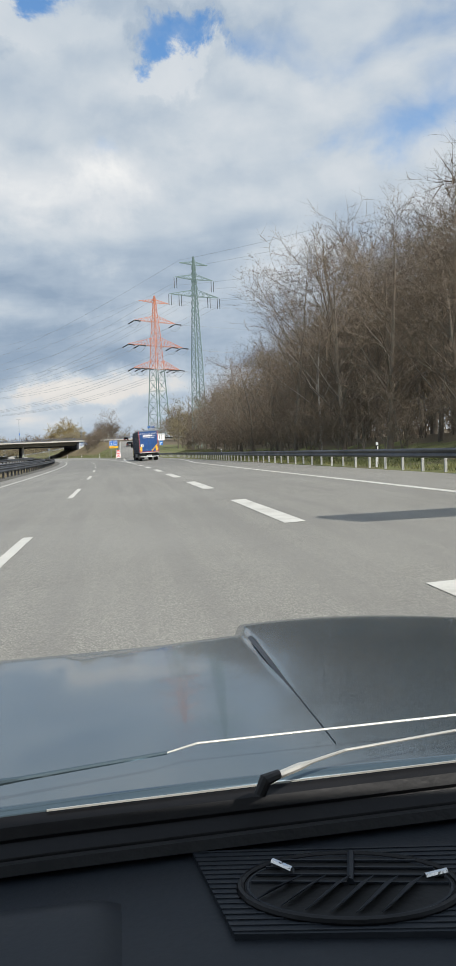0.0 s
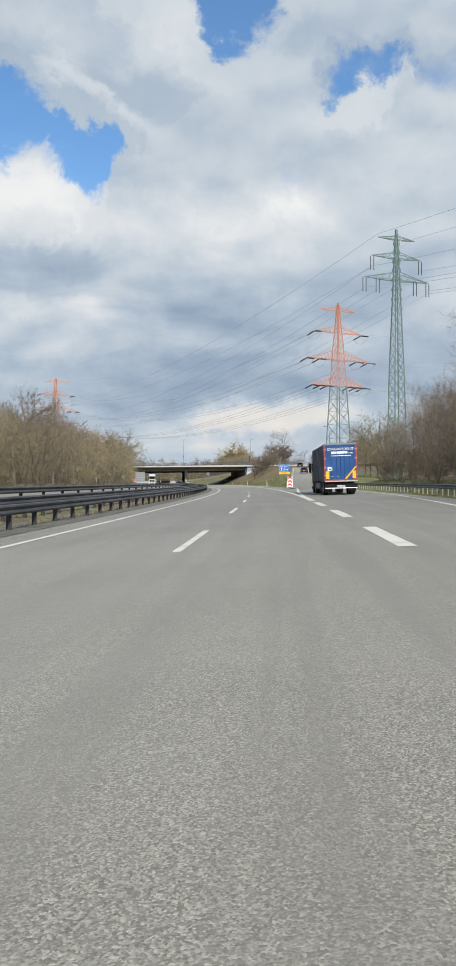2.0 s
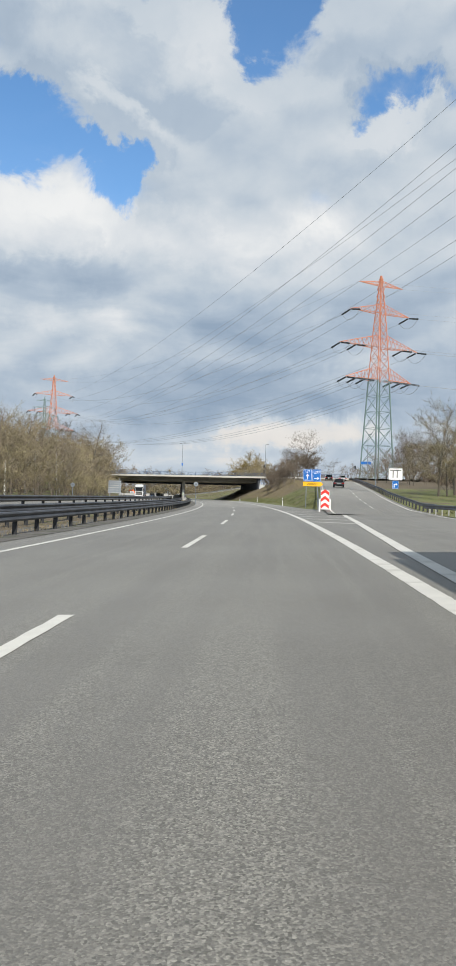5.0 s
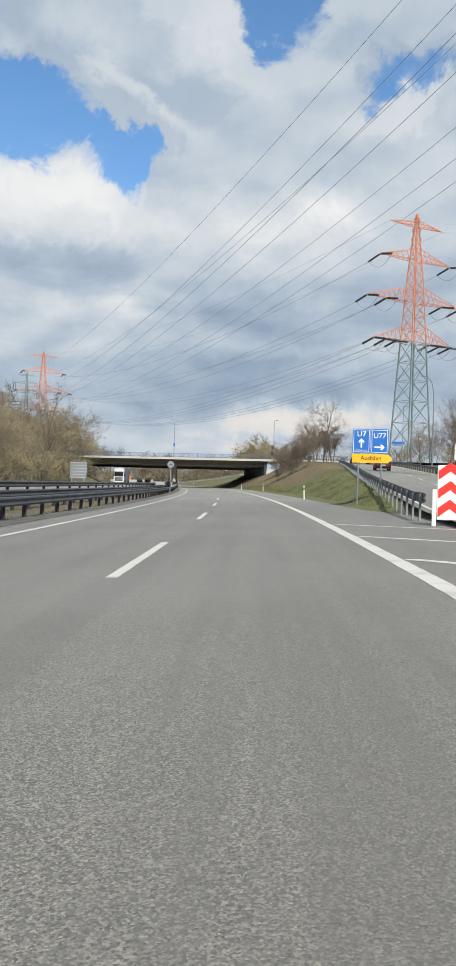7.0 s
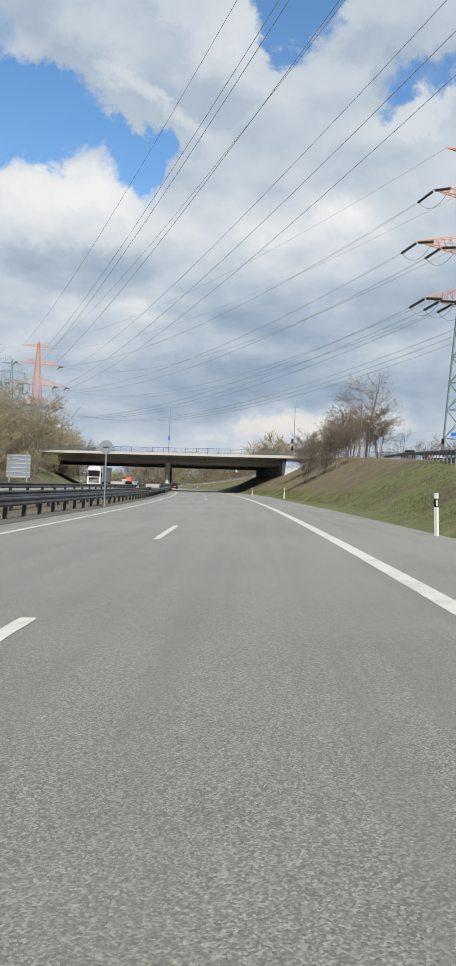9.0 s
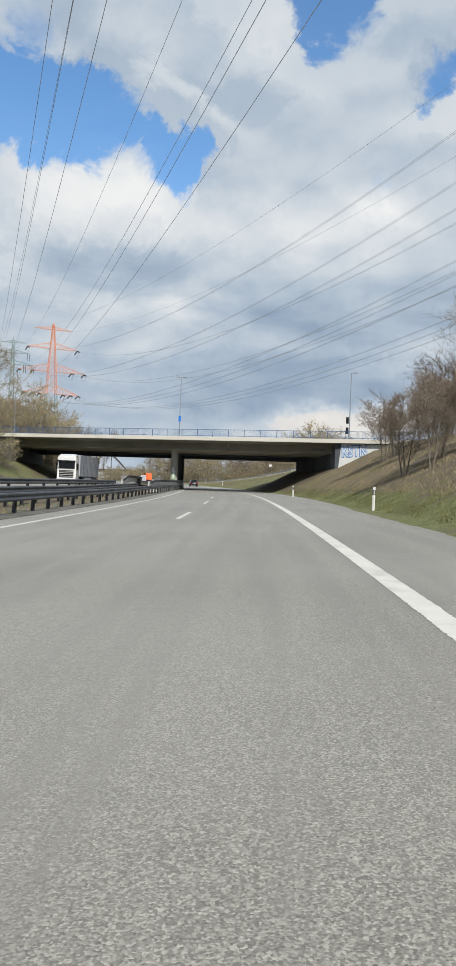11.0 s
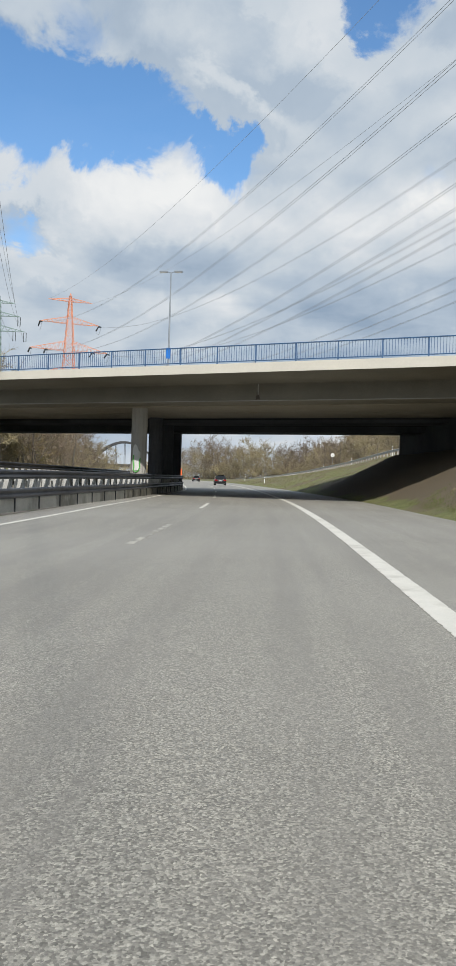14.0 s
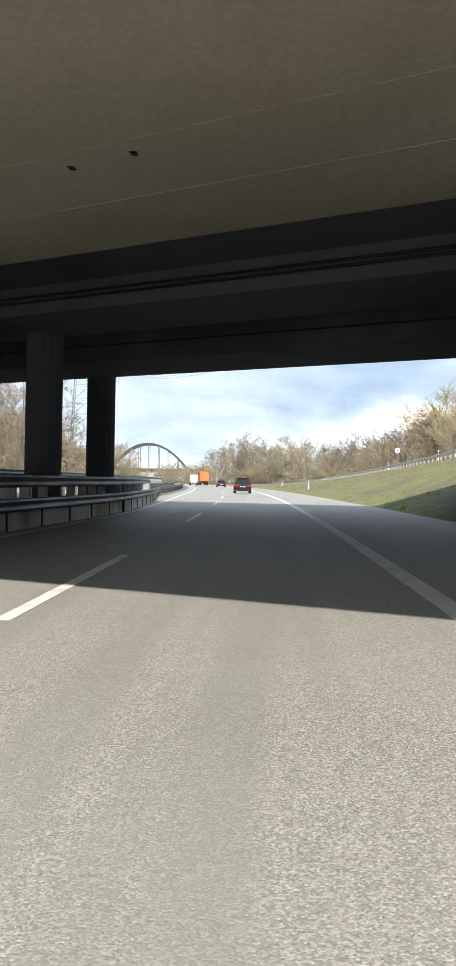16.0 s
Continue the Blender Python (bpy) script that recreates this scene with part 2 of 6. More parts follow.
BARK = material("grey_brown_bark", (0.17, 0.14, 0.11), 0.95, 0, 0.3, 2.0, 30, 0.6, (0.16, 0.15, 0.12), per_thing=0.25)
TWIG = material("brown_twigs", (0.178, 0.140, 0.102), 0.95, 0, 0.25, 1.0, 20, 0.2, per_thing=0.3)
TWIG_BUD = material("budding_twigs", (0.29, 0.25, 0.14), 0.95, 0, 0.25, 1.0, 20, 0.2, (0.22, 0.18, 0.13), per_thing=0.25)
TWIG_YELLOW = material("ochre_twigs", (0.34, 0.27, 0.115), 0.95, 0, 0.25, 1.0, 20, 0.2, (0.25, 0.19, 0.10), per_thing=0.25)
BIRCH = material("pale_birch_bark", (0.42, 0.40, 0.36), 0.9, 0, 0.3, 3.0, 30, 0.4, (0.12, 0.10, 0.09))
GRASS_BLADE = material("grass_blades", (0.125, 0.135, 0.048), 0.9, 0, 0.35, 0.7, 9, 0.1, (0.26, 0.24, 0.09), (0.5, 0.7))
GRASS_DRY = material("dry_grass_blades", (0.25, 0.205, 0.125), 0.9, 0, 0.3, 0.7, 9, 0.1, (0.17, 0.18, 0.06), (0.52, 0.7))
SIGN_BLUE = material("blue_sign_sheet", (0.008, 0.135, 0.48), 0.4, 0, 0.05, 1.0, 50, 0.02)
SIGN_YELLOW = material("yellow_sign_sheet", (0.86, 0.46, 0.015), 0.4, 0, 0.05, 1.0, 50, 0.02)
SIGN_WHITE = material("white_sign_sheet", (0.80, 0.80, 0.79), 0.4, 0, 0.05, 1.0, 50, 0.02)
SIGN_RED = material("red_sign_sheet", (0.70, 0.035, 0.025), 0.4, 0, 0.05, 1.0, 50, 0.02)
SIGN_BACK = material("grey_sign_back", (0.23, 0.26, 0.29), 0.5, 0.3, 0.08, 1.0, 40, 0.03)
POST_WHITE = material("white_plastic", (0.78, 0.78, 0.75), 0.5, 0, 0.08, 3.0, 40, 0.05)
BLACK = material("black_plastic", (0.008, 0.008, 0.009), 0.36, 0, 0.15, 5.0, 60, 0.05, spec=0.28)
RUBBER = material("tyre_rubber", (0.016, 0.016, 0.016), 0.85, 0, 0.2, 6.0, 60, 0.2)
RIM = material("alloy_rim", (0.35, 0.36, 0.37), 0.35, 0.9, 0.1)
CAR_BLACK = material("black_car_paint", (0.010, 0.011, 0.014), 0.18, 0, 0.1, 1.0, 200, 0.0, coat=1.0)
CAR_RED = material("dark_red_car_paint", (0.075, 0.02, 0.022), 0.3, 0.0, 0.05, coat=0.6)
CAR_GREY = material("grey_car_paint", (0.09, 0.095, 0.10), 0.25, 0.4, 0.1, 1.0, 200, 0.0, coat=1.0)
CAR_WHITE = material("white_car_paint", (0.62, 0.63, 0.63), 0.25, 0, 0.05, 1.0, 200, 0.0, coat=1.0)
GLASS_DARK = material("tinted_glass", (0.010, 0.012, 0.014), 0.06, 0, 0.05, 1.0, 50, 0.0)
LAMP_RED = material("red_lens", (0.42, 0.012, 0.012), 0.2, 0, 0.1)
LAMP_CLEAR = material("clear_lens", (0.7, 0.7, 0.68), 0.15, 0.2, 0.1)
CHROME = material("bright_trim", (0.75, 0.75, 0.74), 0.18, 1.0, 0.05)
TRUCK_BLUE = material("blue_truck_doors", (0.018, 0.085, 0.27), 0.4, 0, 0.12, 0.8, 40, 0.03, (0.012, 0.06, 0.20))
TRUCK_RED = material("red_truck_frame", (0.33, 0.05, 0.055), 0.5, 0, 0.12, 1.0, 40, 0.03)
TARP = material("dark_truck_tarpaulin", (0.035, 0.048, 0.075), 0.45, 0, 0.15, 0.6, 20, 0.15, (0.06, 0.075, 0.10))
TARP_GREY = material("grey_trailer_side", (0.33, 0.35, 0.38), 0.5, 0, 0.12, 0.6, 20, 0.05)
TRUCK_ORANGE = material("orange_container", (0.75, 0.14, 0.03), 0.5, 0, 0.1, 0.6, 20, 0.05)
GRAFFITI = material("blue_spray_paint", (0.05, 0.16, 0.42), 0.7, 0, 0.15, 3, 40, 0.05)
GRAFFITI_FILL = material("pale_blue_spray_paint", (0.50, 0.58, 0.66), 0.7, 0, 0.15, 3, 40, 0.05)
GRAFFITI_GREEN = material("green_spray_paint", (0.10, 0.36, 0.08), 0.7, 0, 0.15, 3, 40, 0.05)
GRAFFITI_PALE = material("whitewash_and_sun_white", (0.56, 0.57, 0.55), 0.8, 0, 0.1, 3, 40, 0.05)
BONNET = material("blue_grey_metallic_paint", (0.095, 0.135, 0.160), 0.16, 0.6, 0.05, 0.8, 300, 0.0, coat=0.4, spec=0.4)
# dark paint for the shade along the bonnet crease
CREASE_SHADE = material("crease_shade_paint", (0.018, 0.026, 0.033), 0.45, 0.2, 0.08, 3.0, 100, 0.0)
# pale colour standing in for sun glints on wipers and rim
WIPER_GLINT = material("sun_glint_steel", (0.62, 0.60, 0.54), 0.28, 0.6, 0.04, 3.0, 60, 0.0)
DASH = material("soft_black_dashboard", (0.017, 0.021, 0.027), 0.55, 0, 0.12, 4.0, 180, 0.25, depth=0.001, spec=0.35)


# ================= geometry helpers =================
def mesh_of(name, bm, *mats, smooth=False):
    me = bpy.data.meshes.new(name)
    bm.to_mesh(me)
    bm.free()
    for m in mats:
        me.materials.append(m)
    if smooth:
        for p in me.polygons:
            p.use_smooth = True
    return me


def part(name, bm, mat, parent=None, label="", smooth=False):
    ob = new(name, mesh_of(name, bm, mat, smooth=smooth))
    if parent:
        ob.parent = parent
    if label:
        ob["label"] = label
    return ob


def thing(name, label, category, m=None, group="", kind=""):
    ob = new(name)
    ob.empty_display_size = 0.3
    if m is not None:
        ob.matrix_basis = m
    return tagged(ob, label, category, group, kind)


def box(bm, x0, x1, y0, y1, z0, z1, bevel=0.0, m=None):
    v = [bm.verts.new((x, y, z)) for z in (z0, z1) for y in (y0, y1) for x in (x0, x1)]
    fs = [bm.faces.new([v[i] for i in q]) for q in ((0, 2, 3, 1), (4, 5, 7, 6), (0, 1, 5, 4), (2, 6, 7, 3), (0, 4, 6, 2), (1, 3, 7, 5))]
    if bevel:
        es = list({e for f in fs for e in f.edges})
        out = bmesh.ops.bevel(bm, geom=es, offset=bevel, segments=2, affect="EDGES")
        v = list({w for f in out["faces"] for w in f.verts} | {w for w in v if w.is_valid})
    if m is not None:
        bmesh.ops.transform(bm, matrix=m, verts=v)
    return bm


def new_box(*a, **k):
    return box(bmesh.new(), *a, **k)


def tube(bm, pts, radii, sides=6, cap=True):
    """A tapered tube along points."""
    rings = []
    n = len(pts)
    for i, p in enumerate(pts):
        p = Vector(p)
        d = (Vector(pts[min(i + 1, n - 1)]) - Vector(pts[max(i - 1, 0)])).normalized()
        a = d.orthogonal().normalized() if i == 0 or abs(d.dot(a_prev)) > 0.95 else (a_prev - d * a_prev.dot(d)).normalized()
        a_prev = a
        b = d.cross(a)
        r = radii[i] if hasattr(radii, "__len__") else radii
        rings.append([bm.verts.new(p + (a * math.cos(t) + b * math.sin(t)) * r) for t in (2 * math.pi * j / sides for j in range(sides))])
    for r0, r1 in zip(rings, rings[1:]):
        for j in range(sides):
            bm.faces.new((r0[j], r0[(j + 1) % sides], r1[(j + 1) % sides], r1[j]))
    if cap:
        bm.faces.new(rings[0][::-1])
        bm.faces.new(rings[-1])
    return bm


def new_tube(*a, **k):
    return tube(bmesh.new(), *a, **k)


def sweep(bm, profile, stations, close=True):
    """Profile points (across, up) carried along stations of (origin, across vector)."""
    rings = [[bm.verts.new(Vector(o) + Vector(a) * px + Vector((0, 0, pz))) for px, pz in profile] for o, a in stations]
    n = len(profile)
    for r0, r1 in zip(rings, rings[1:]):
        for j in range(n if close else n - 1):
            bm.faces.new((r0[j], r0[(j + 1) % n], r1[(j + 1) % n], r1[j]))
    if close:
        bm.faces.new(rings[0][::-1])
        bm.faces.new(rings[-1])
    bmesh.ops.recalc_face_normals(bm, faces=bm.faces)
    return bm


def prism(bm, outline, axis, a, b):
    """An outline of (p, q) points pushed along an axis from a to b."""
    def at(p, q, w):
        return {"x": (w, p, q), "y": (p, w, q), "z": (p, q, w)}[axis]
    r0 = [bm.verts.new(at(p, q, a)) for p, q in outline]
    r1 = [bm.verts.new(at(p, q, b)) for p, q in outline]
    n = len(outline)
    for j in range(n):
        bm.faces.new((r0[j], r0[(j + 1) % n], r1[(j + 1) % n], r1[j]))
    bm.faces.new(r0[::-1])
    bm.faces.new(r1)
    bmesh.ops.recalc_face_normals(bm, faces=bm.faces)
    return bm


def lettering(text, size, mat, parent, m, label="", name="lettering", fat=0.0):
    cu = bpy.data.curves.new(name, "FONT")
    cu.body, cu.size, cu.align_x, cu.align_y, cu.extrude = text, size, "CENTER", "CENTER", 0.004
    cu.resolution_u, cu.offset = 3, fat
    tmp = bpy.data.objects.new("tmp", cu)
    me = bpy.data.meshes.new_from_object(tmp)
    bpy.data.objects.remove(tmp)
    me.materials.append(mat)
    ob = new(name, me)
    ob.parent = parent
    ob.matrix_basis = m
    if label:
        ob["label"] = label
    return ob

# ================= the lie of the road =================
CROSS = 0.03  # fall across the carriageway
OPP = 0.15  # height of the other carriageway


def xd(y):
    """x of the broken line between the two through lanes."""
    if y > 365:
        d = y - 365
        return xd(365) - 0.152 * d - 0.00036 * d * d
    if y < 5:
        return xd(5) + 0.105 * (y - 5)
    q = y / 200 - 1
    return ((((((-4.409 * q - 4.418) * q + 4.802) * q + 2.893) * q - 14.714) * q - 3.127) * q) + 8.116


def level(u, y=0.0):
    """Height of the carriageway; the fall across it eases towards the bridge."""
    fall = CROSS * (1 - 0.7 * min(max((y - 295) / 50, 0.0), 1.0))
    return -0.06 + fall * min(max(u, -9.5), 9.5)


def spot(u, y, z=0.0):
    return Vector((xd(y) + u, y, level(u, y) + z))


def table(rows):
    ys, vs = [r[0] for r in rows], [r[1] for r in rows]
    return lambda y: float(np.interp(y, ys, vs))


ramp_x = table(((60, 10.9), (100, 14.0), (140, 16.7), (178, 20.0), (200, 21.9), (218, 23.6), (250, 26.6), (290, 30.4), (345, 35.6)))
ramp_z = table(((170, 0.22), (185, 0.4), (200, 1.0), (218, 1.75), (230, 2.4), (290, 5.0), (345, 6.9)))
bank_top = table(((170, 0.2), (185, 0.35), (200, 0.95), (230, 2.25), (290, 4.9), (340, 6.9), (400, 7.0), (450, 4.6), (520, 2.6), (640, 0.6)))
edge_r = table(((-80, 11.6), (60, 11.6), (100, 11.9), (140, 12.4), (176, 15.4), (178, 9.0), (195, 7.4), (230, 7.2), (280, 7.4), (330, 8.6), (360, 8.9), (420, 8.2), (900, 8.2)))


onramp_x = table(((388, 15.0), (420, 9.8), (450, 4.7), (500, -4.5), (560, -16.5), (620, -31.0), (700, -56.0)))
onramp_z = table(((388, 5.0), (420, 4.6), (450, 3.75), (500, 2.7), (560, 1.7), (620, 0.8), (700, 0.3)))


# the left edge of the carriageway: line and barrier draw in beside the bridge piers
line_l = table(((-80, -4.0), (345, -4.0), (366, -3.6), (386, -2.85), (405, -3.3), (430, -4.0)))
rail_l = table(((-80, -6.2), (318, -6.2), (340, -5.45), (356, -4.75), (366, -4.28), (373, -3.85), (380, -3.45), (387, -3.12), (402, -3.8), (430, -6.2)))


def x_foot(y):
    return xd(y) + edge_r(y) + 0.4


def near_line(x):
    return 356.3 - 0.31 * x


def smooth(a, b, v):
    t = min(max((v - a) / (b - a), 0), 1)
    return t * t * (3 - 2 * t)


def terrain(u, y):
    """Height of the ground beside the road."""
    x = xd(y) + u
    z = level(u, y)
    if u > 0:
        e = edge_r(y) + 0.4
        if y < 178:
            z += smooth(14, 26, u) * 1.6
        else:
            foot = max(u - e, 0)
            top = max(bank_top(y), z)
            if y < 388:
                z = min(z + foot * 0.53 + 0.02, top)
            else:
                wide = max(onramp_x(y) - x_foot(y), 4.0)
                z = z + (onramp_z(y) - z) * min(foot / wide, 1.0) + 0.02
    if u < -7.6:
        z = level(-7.6, y) + (OPP - 0.02 - level(-7.6, y)) * smooth(-7.6, -10.6, u)
    if u < -23.8:
        far = smooth(300, 350, y) * (1 - smooth(400, 450, y))
        z += min((-23.8 - u) * 0.48, 7.0) * far + smooth(-28, -42, u) * 0.8 * (1 - far)
    # under the deck the slope stops at the abutment wall
    s = y - near_line(x)
    if -0.5 < s < 36 and z > 3.7:
        z = 3.7
    return z


def put_attribute(me, name, values):
    a = me.attributes.new(name, "FLOAT", "POINT")
    a.data.foreach_set("value", values)


def sheet(name, ys, us, height, mat, attr=None):
    verts = [(xd(y) + u, y, height(u, y)) for y in ys for u in (us(y) if callable(us) else us)]
    n = len(us(ys[0]) if callable(us) else us)
    faces = [(i * n + j, i * n + j + 1, (i + 1) * n + j + 1, (i + 1) * n + j) for i in range(len(ys) - 1) for j in range(n - 1)]
    me = bpy.data.meshes.new(name)
    me.from_pydata(verts, [], faces)
    me.materials.append(mat)
    if attr:
        put_attribute(me, attr[0], [attr[1](u, y) for y in ys for u in (us(y) if callable(us) else us)])
    for p in me.polygons:
        p.use_smooth = True
    return new(name, me)


def rough_ground(u, y):
    z = terrain(u, y) - 0.06
    if u > edge_r(y) + 0.3 or u < -5.8:
        z += 0.10 * noise.noise((u * 0.6, y * 0.6, 0.0)) * (0 if -26 < u < -10.4 else 1) + 0.05
    return z


ys_ground = [-80 + 4 * i for i in range(24)] + [16 + 2.0 * i for i in range(230)] + [476 + 12 * i for i in range(20)] + [760, 900, 1200, 1700, 2600, 4200]
us_ground = [-2500, -900, -400, -200, -120, -80, -60, -50, -42] + [-40 + 2 * i for i in range(15)] + [-10.5, -9.5, -8.5, -7.5, -6.5, -5.8, -5.2, 0, 7] + [8 + 0.8 * i for i in range(26)] + [30 + 2.5 * i for i in range(14)] + [70, 90, 130, 200, 400, 900, 2500]
ground = sheet("ground", ys_ground, us_ground, rough_ground, GRASS, ("bare", lambda u, y: (smooth(9.2, 11, u) * smooth(246, 285, y) * (1 - 0.8 * smooth(385, 400, y)) if u > 0 else (0.15 if u < -23 else 0.35)) if y > 178 or u < 0 else smooth(20, 24, u)))
tagged(ground, "rough spring grass verge and bare brown embankment", "ground", kind="structure")

ys_road = [-80 + 4 * i for i in range(26)] + [24 + 2.0 * i for i in range(226)] + [476 + 8 * i for i in range(60)]


def road_us(y):
    r = edge_r(y)
    return [-5.3, -4.0, -2.0, 0.0, 2.0, 4.1, 6.0] + [6.0 + (r - 6.0) * i / 4 for i in range(1, 5)]


def road_height(u, y):
    return level(u, y)


road = sheet("road", ys_road, road_us, road_height, ASPHALT, ("across", lambda u, y: u))
tagged(road, "worn pale grey asphalt motorway carriageway", "road", kind="structure")

# the other carriageway, past the central barriers
other = sheet("road_opposite", ys_road, [-25.5, -20, -15, -10.9], lambda u, y: OPP, ASPHALT, ("across", lambda u, y: u))
tagged(other, "grey asphalt carriageway for oncoming traffic", "road", kind="structure")

# the slip road up to the cross street
ys_ramp = [166 + 2 * i for i in range(91)]
me = bpy.data.meshes.new("slip_road")
off = (-4.2, -2.0, 0.0, 2.0, 4.2)
me.from_pydata([(ramp_x(y) + o, y, ramp_z(y) + 0.008 + 0.022 * smooth(168, 182, y)) for y in ys_ramp for o in off], [],
               [(i * 5 + j, i * 5 + j + 1, i * 5 + j + 6, i * 5 + j + 5) for i in range(len(ys_ramp) - 1) for j in range(4)])
me.materials.append(ASPHALT)
put_attribute(me, "across", [o for y in ys_ramp for o in off])
slip = tagged(new("slip_road", me), "grey asphalt slip road climbing to the cross street", "road", kind="structure")

# gravel strip under the central barrier
strip = sheet("gravel_strip", ys_road, [-8.0, -6.6, -5.25], lambda u, y: level(u, y) + 0.012 + 0.03 * noise.noise((u, y * 0.8, 3.0)) * (u < -5.5), GRAVEL)
tagged(strip, "grey gravel strip with weeds below the central barrier", "gravel", kind="structure")


# ---- markings ----
def stripe(name, pts, width, parent, label="", lift=0.006, ragged=0.0):
    """A painted line through points (u, y), a little proud, with uneven edges where ragged."""
    bm = bmesh.new()
    rings = []
    for u, y in pts:
        rings.append([bm.verts.new(spot(u + s * (width / 2 - ragged * (0.6 * abs(noise.noise((s * 7.0, y * 9.0, u))) + 0.4 * abs(noise.noise((s * 3.0, y * 31.0, u))))), y, lift)) for s in (-1, 1)])
    for a, b in zip(rings, rings[1:]):
        bm.faces.new((a[0], a[1], b[1], b[0]))
    return part(name, bm, PAINT_ROAD, parent, label)


def line(u, y0, y1, step=4.0):
    n = max(int((y1 - y0) / step), 1)
    return [(u(y0 + (y1 - y0) * i / n) if callable(u) else u, y0 + (y1 - y0) * i / n) for i in range(n + 1)]


for k in range(-4, 34):
    if k in (12, 13):
        continue
    y = 24.3 + 17.66 * k if k < 14 else 291.6 + 17.75 * (k - 15) - {14: 1.5, 16: 0.5}.get(k, 0.0)
    stripe("lane_dash", line(0.0, y, y + 6.4, 0.2), 0.17, road, ragged=0.03).data.materials[0] = PAINT_WORN if k == 17 else PAINT_ROAD
for k in range(-4, 7):
    y = 11.8 + 11.85 * k
    stripe("block_dash", line(4.1, y, y + 6.1, 2.0), 0.34, road)
stripe("edge_line", line(line_l, -80, 700), 0.18, road, "solid white line beside the central barrier")
stripe("edge_line", line(lambda y: 4.1 + 0.12 * smooth(300, 350, y), 93, 520, 0.06), 0.295, road, "broad solid white line", lift=0.004, ragged=0.06)
stripe("edge_line", line(4.22, 520.2, 700), 0.27, road, "broad solid white line")
wedge = table(((93, 4.15), (105, 4.24), (113, 4.46), (122.5, 4.80), (129, 5.1), (140, 5.75), (161, 7.2), (174, 8.35)))
stripe("edge_line", line(wedge, 93, 174), 0.29, road, "solid white line of the exit wedge", 0.011)
stripe("edge_line", line(table(((-80, 8.2), (40, 8.2), (70, 8.6), (100, 10.6), (140, 11.7), (174, 15.0))), -80, 174), 0.2, road, "solid white line beside the hard shoulder")
for k in range(6):
    y = 150 + 5.8 * k
    w = wedge(y)
    stripe("hatch_bar", [(4.35, y + 1.0), (min(w, 4.35 + (w - 4.35) * 0.97), y - 2.6)], 0.35, road)
for k in range(18):
    y = 186 + 9 * k
    bm = bmesh.new()
    a = [bm.verts.new((ramp_x(yy) + s * 0.07 + 0.4, yy, ramp_z(yy) + 0.04)) for yy in (y, y + 4) for s in (-1, 1)]
    bm.faces.new((a[0], a[1], a[3], a[2]))
    part("lane_dash", bm, PAINT_ROAD, slip)
for side in (-3.75, 3.6):
    bm = bmesh.new()
    sweep(bm, [(-0.08, 0.036), (0.08, 0.036)], [((ramp_x(y) + side, y, ramp_z(y)), (1, 0, 0)) for y in ys_ramp], close=False)
    part("edge_line", bm, PAINT_ROAD, slip)
for u, w in ((-11.4, 0.16), (-22.6, 0.2)):
    bm = bmesh.new()
    sweep(bm, [(-w / 2, 0.008), (w / 2, 0.008)], [((xd(y) + u, y, OPP), (1, 0, 0)) for y in ys_road], close=False)
    part("edge_line", bm, PAINT_ROAD, other)
for k in range(40):
    y = -10 + 17.66 * k
    bm = bmesh.new()
    sweep(bm, [(-0.08, 0.008), (0.08, 0.008)], [((xd(yy) - 15.2, yy, OPP), (1, 0, 0)) for yy in (y, y + 3, y + 6)], close=False)
    part("lane_dash", bm, PAINT_ROAD, other)


# ---- barriers ----
# front beam, box beam behind
W_BEAM = [(0.0, 0.42), (0.055, 0.445), (0.078, 0.49), (0.055, 0.54), (0.02, 0.585), (0.055, 0.63), (0.078, 0.68), (0.055, 0.725), (0.0, 0.75), (-0.012, 0.75), (0.0, 0.72), (0.0, 0.45), (-0.012, 0.42)]
BOX_BEAM = [(-0.09, 0.80), (0.09, 0.80), (0.10, 0.82), (0.10, 0.98), (0.09, 1.0), (-0.09, 1.0), (-0.10, 0.98), (-0.10, 0.82)]


def barrier(name, label, place, ys, spacing, mirror=1, lift=0.0, beams=("w",), mat=STEEL, post_mat=STEEL_POST, wide=0.16):
    """A crash barrier along place(y) -> Vector: beams on posts."""
    root = thing(name, label, "crash barrier", kind="structure")
    step = 3.0
    n = int((ys[1] - ys[0]) / step)
    st = [(place(ys[0] + (ys[1] - ys[0]) * i / n) + Vector((0, 0, lift)), (mirror, 0, 0)) for i in range(n + 1)]
    for b in beams:
        prof = W_BEAM if b == "w" else BOX_BEAM
        part("rail_beam", sweep(bmesh.new(), prof if b == "w" else [(p - 0.22, q) for p, q in prof], st), mat, root)
    bm = new_box(-0.05, -0.012, -0.03, 0.03, -0.6, 0.73 + lift)
    box(bm, -0.05, 0.0, -0.06, 0.06, 0.52 + lift, 0.66 + lift)
    box(bm, -wide, -0.052, -0.055, 0.055, -0.6, 0.70 + lift)
    me_post = mesh_of("post", bm, post_mat)
    y = ys[0] + 0.5
    k = 0
    while y < ys[1] and k < 290:
        ob = new("post", me_post)
        ob.parent = root
        ob.location = place(y)
        ob.scale.x = mirror
        y += spacing
        k += 1
    return root


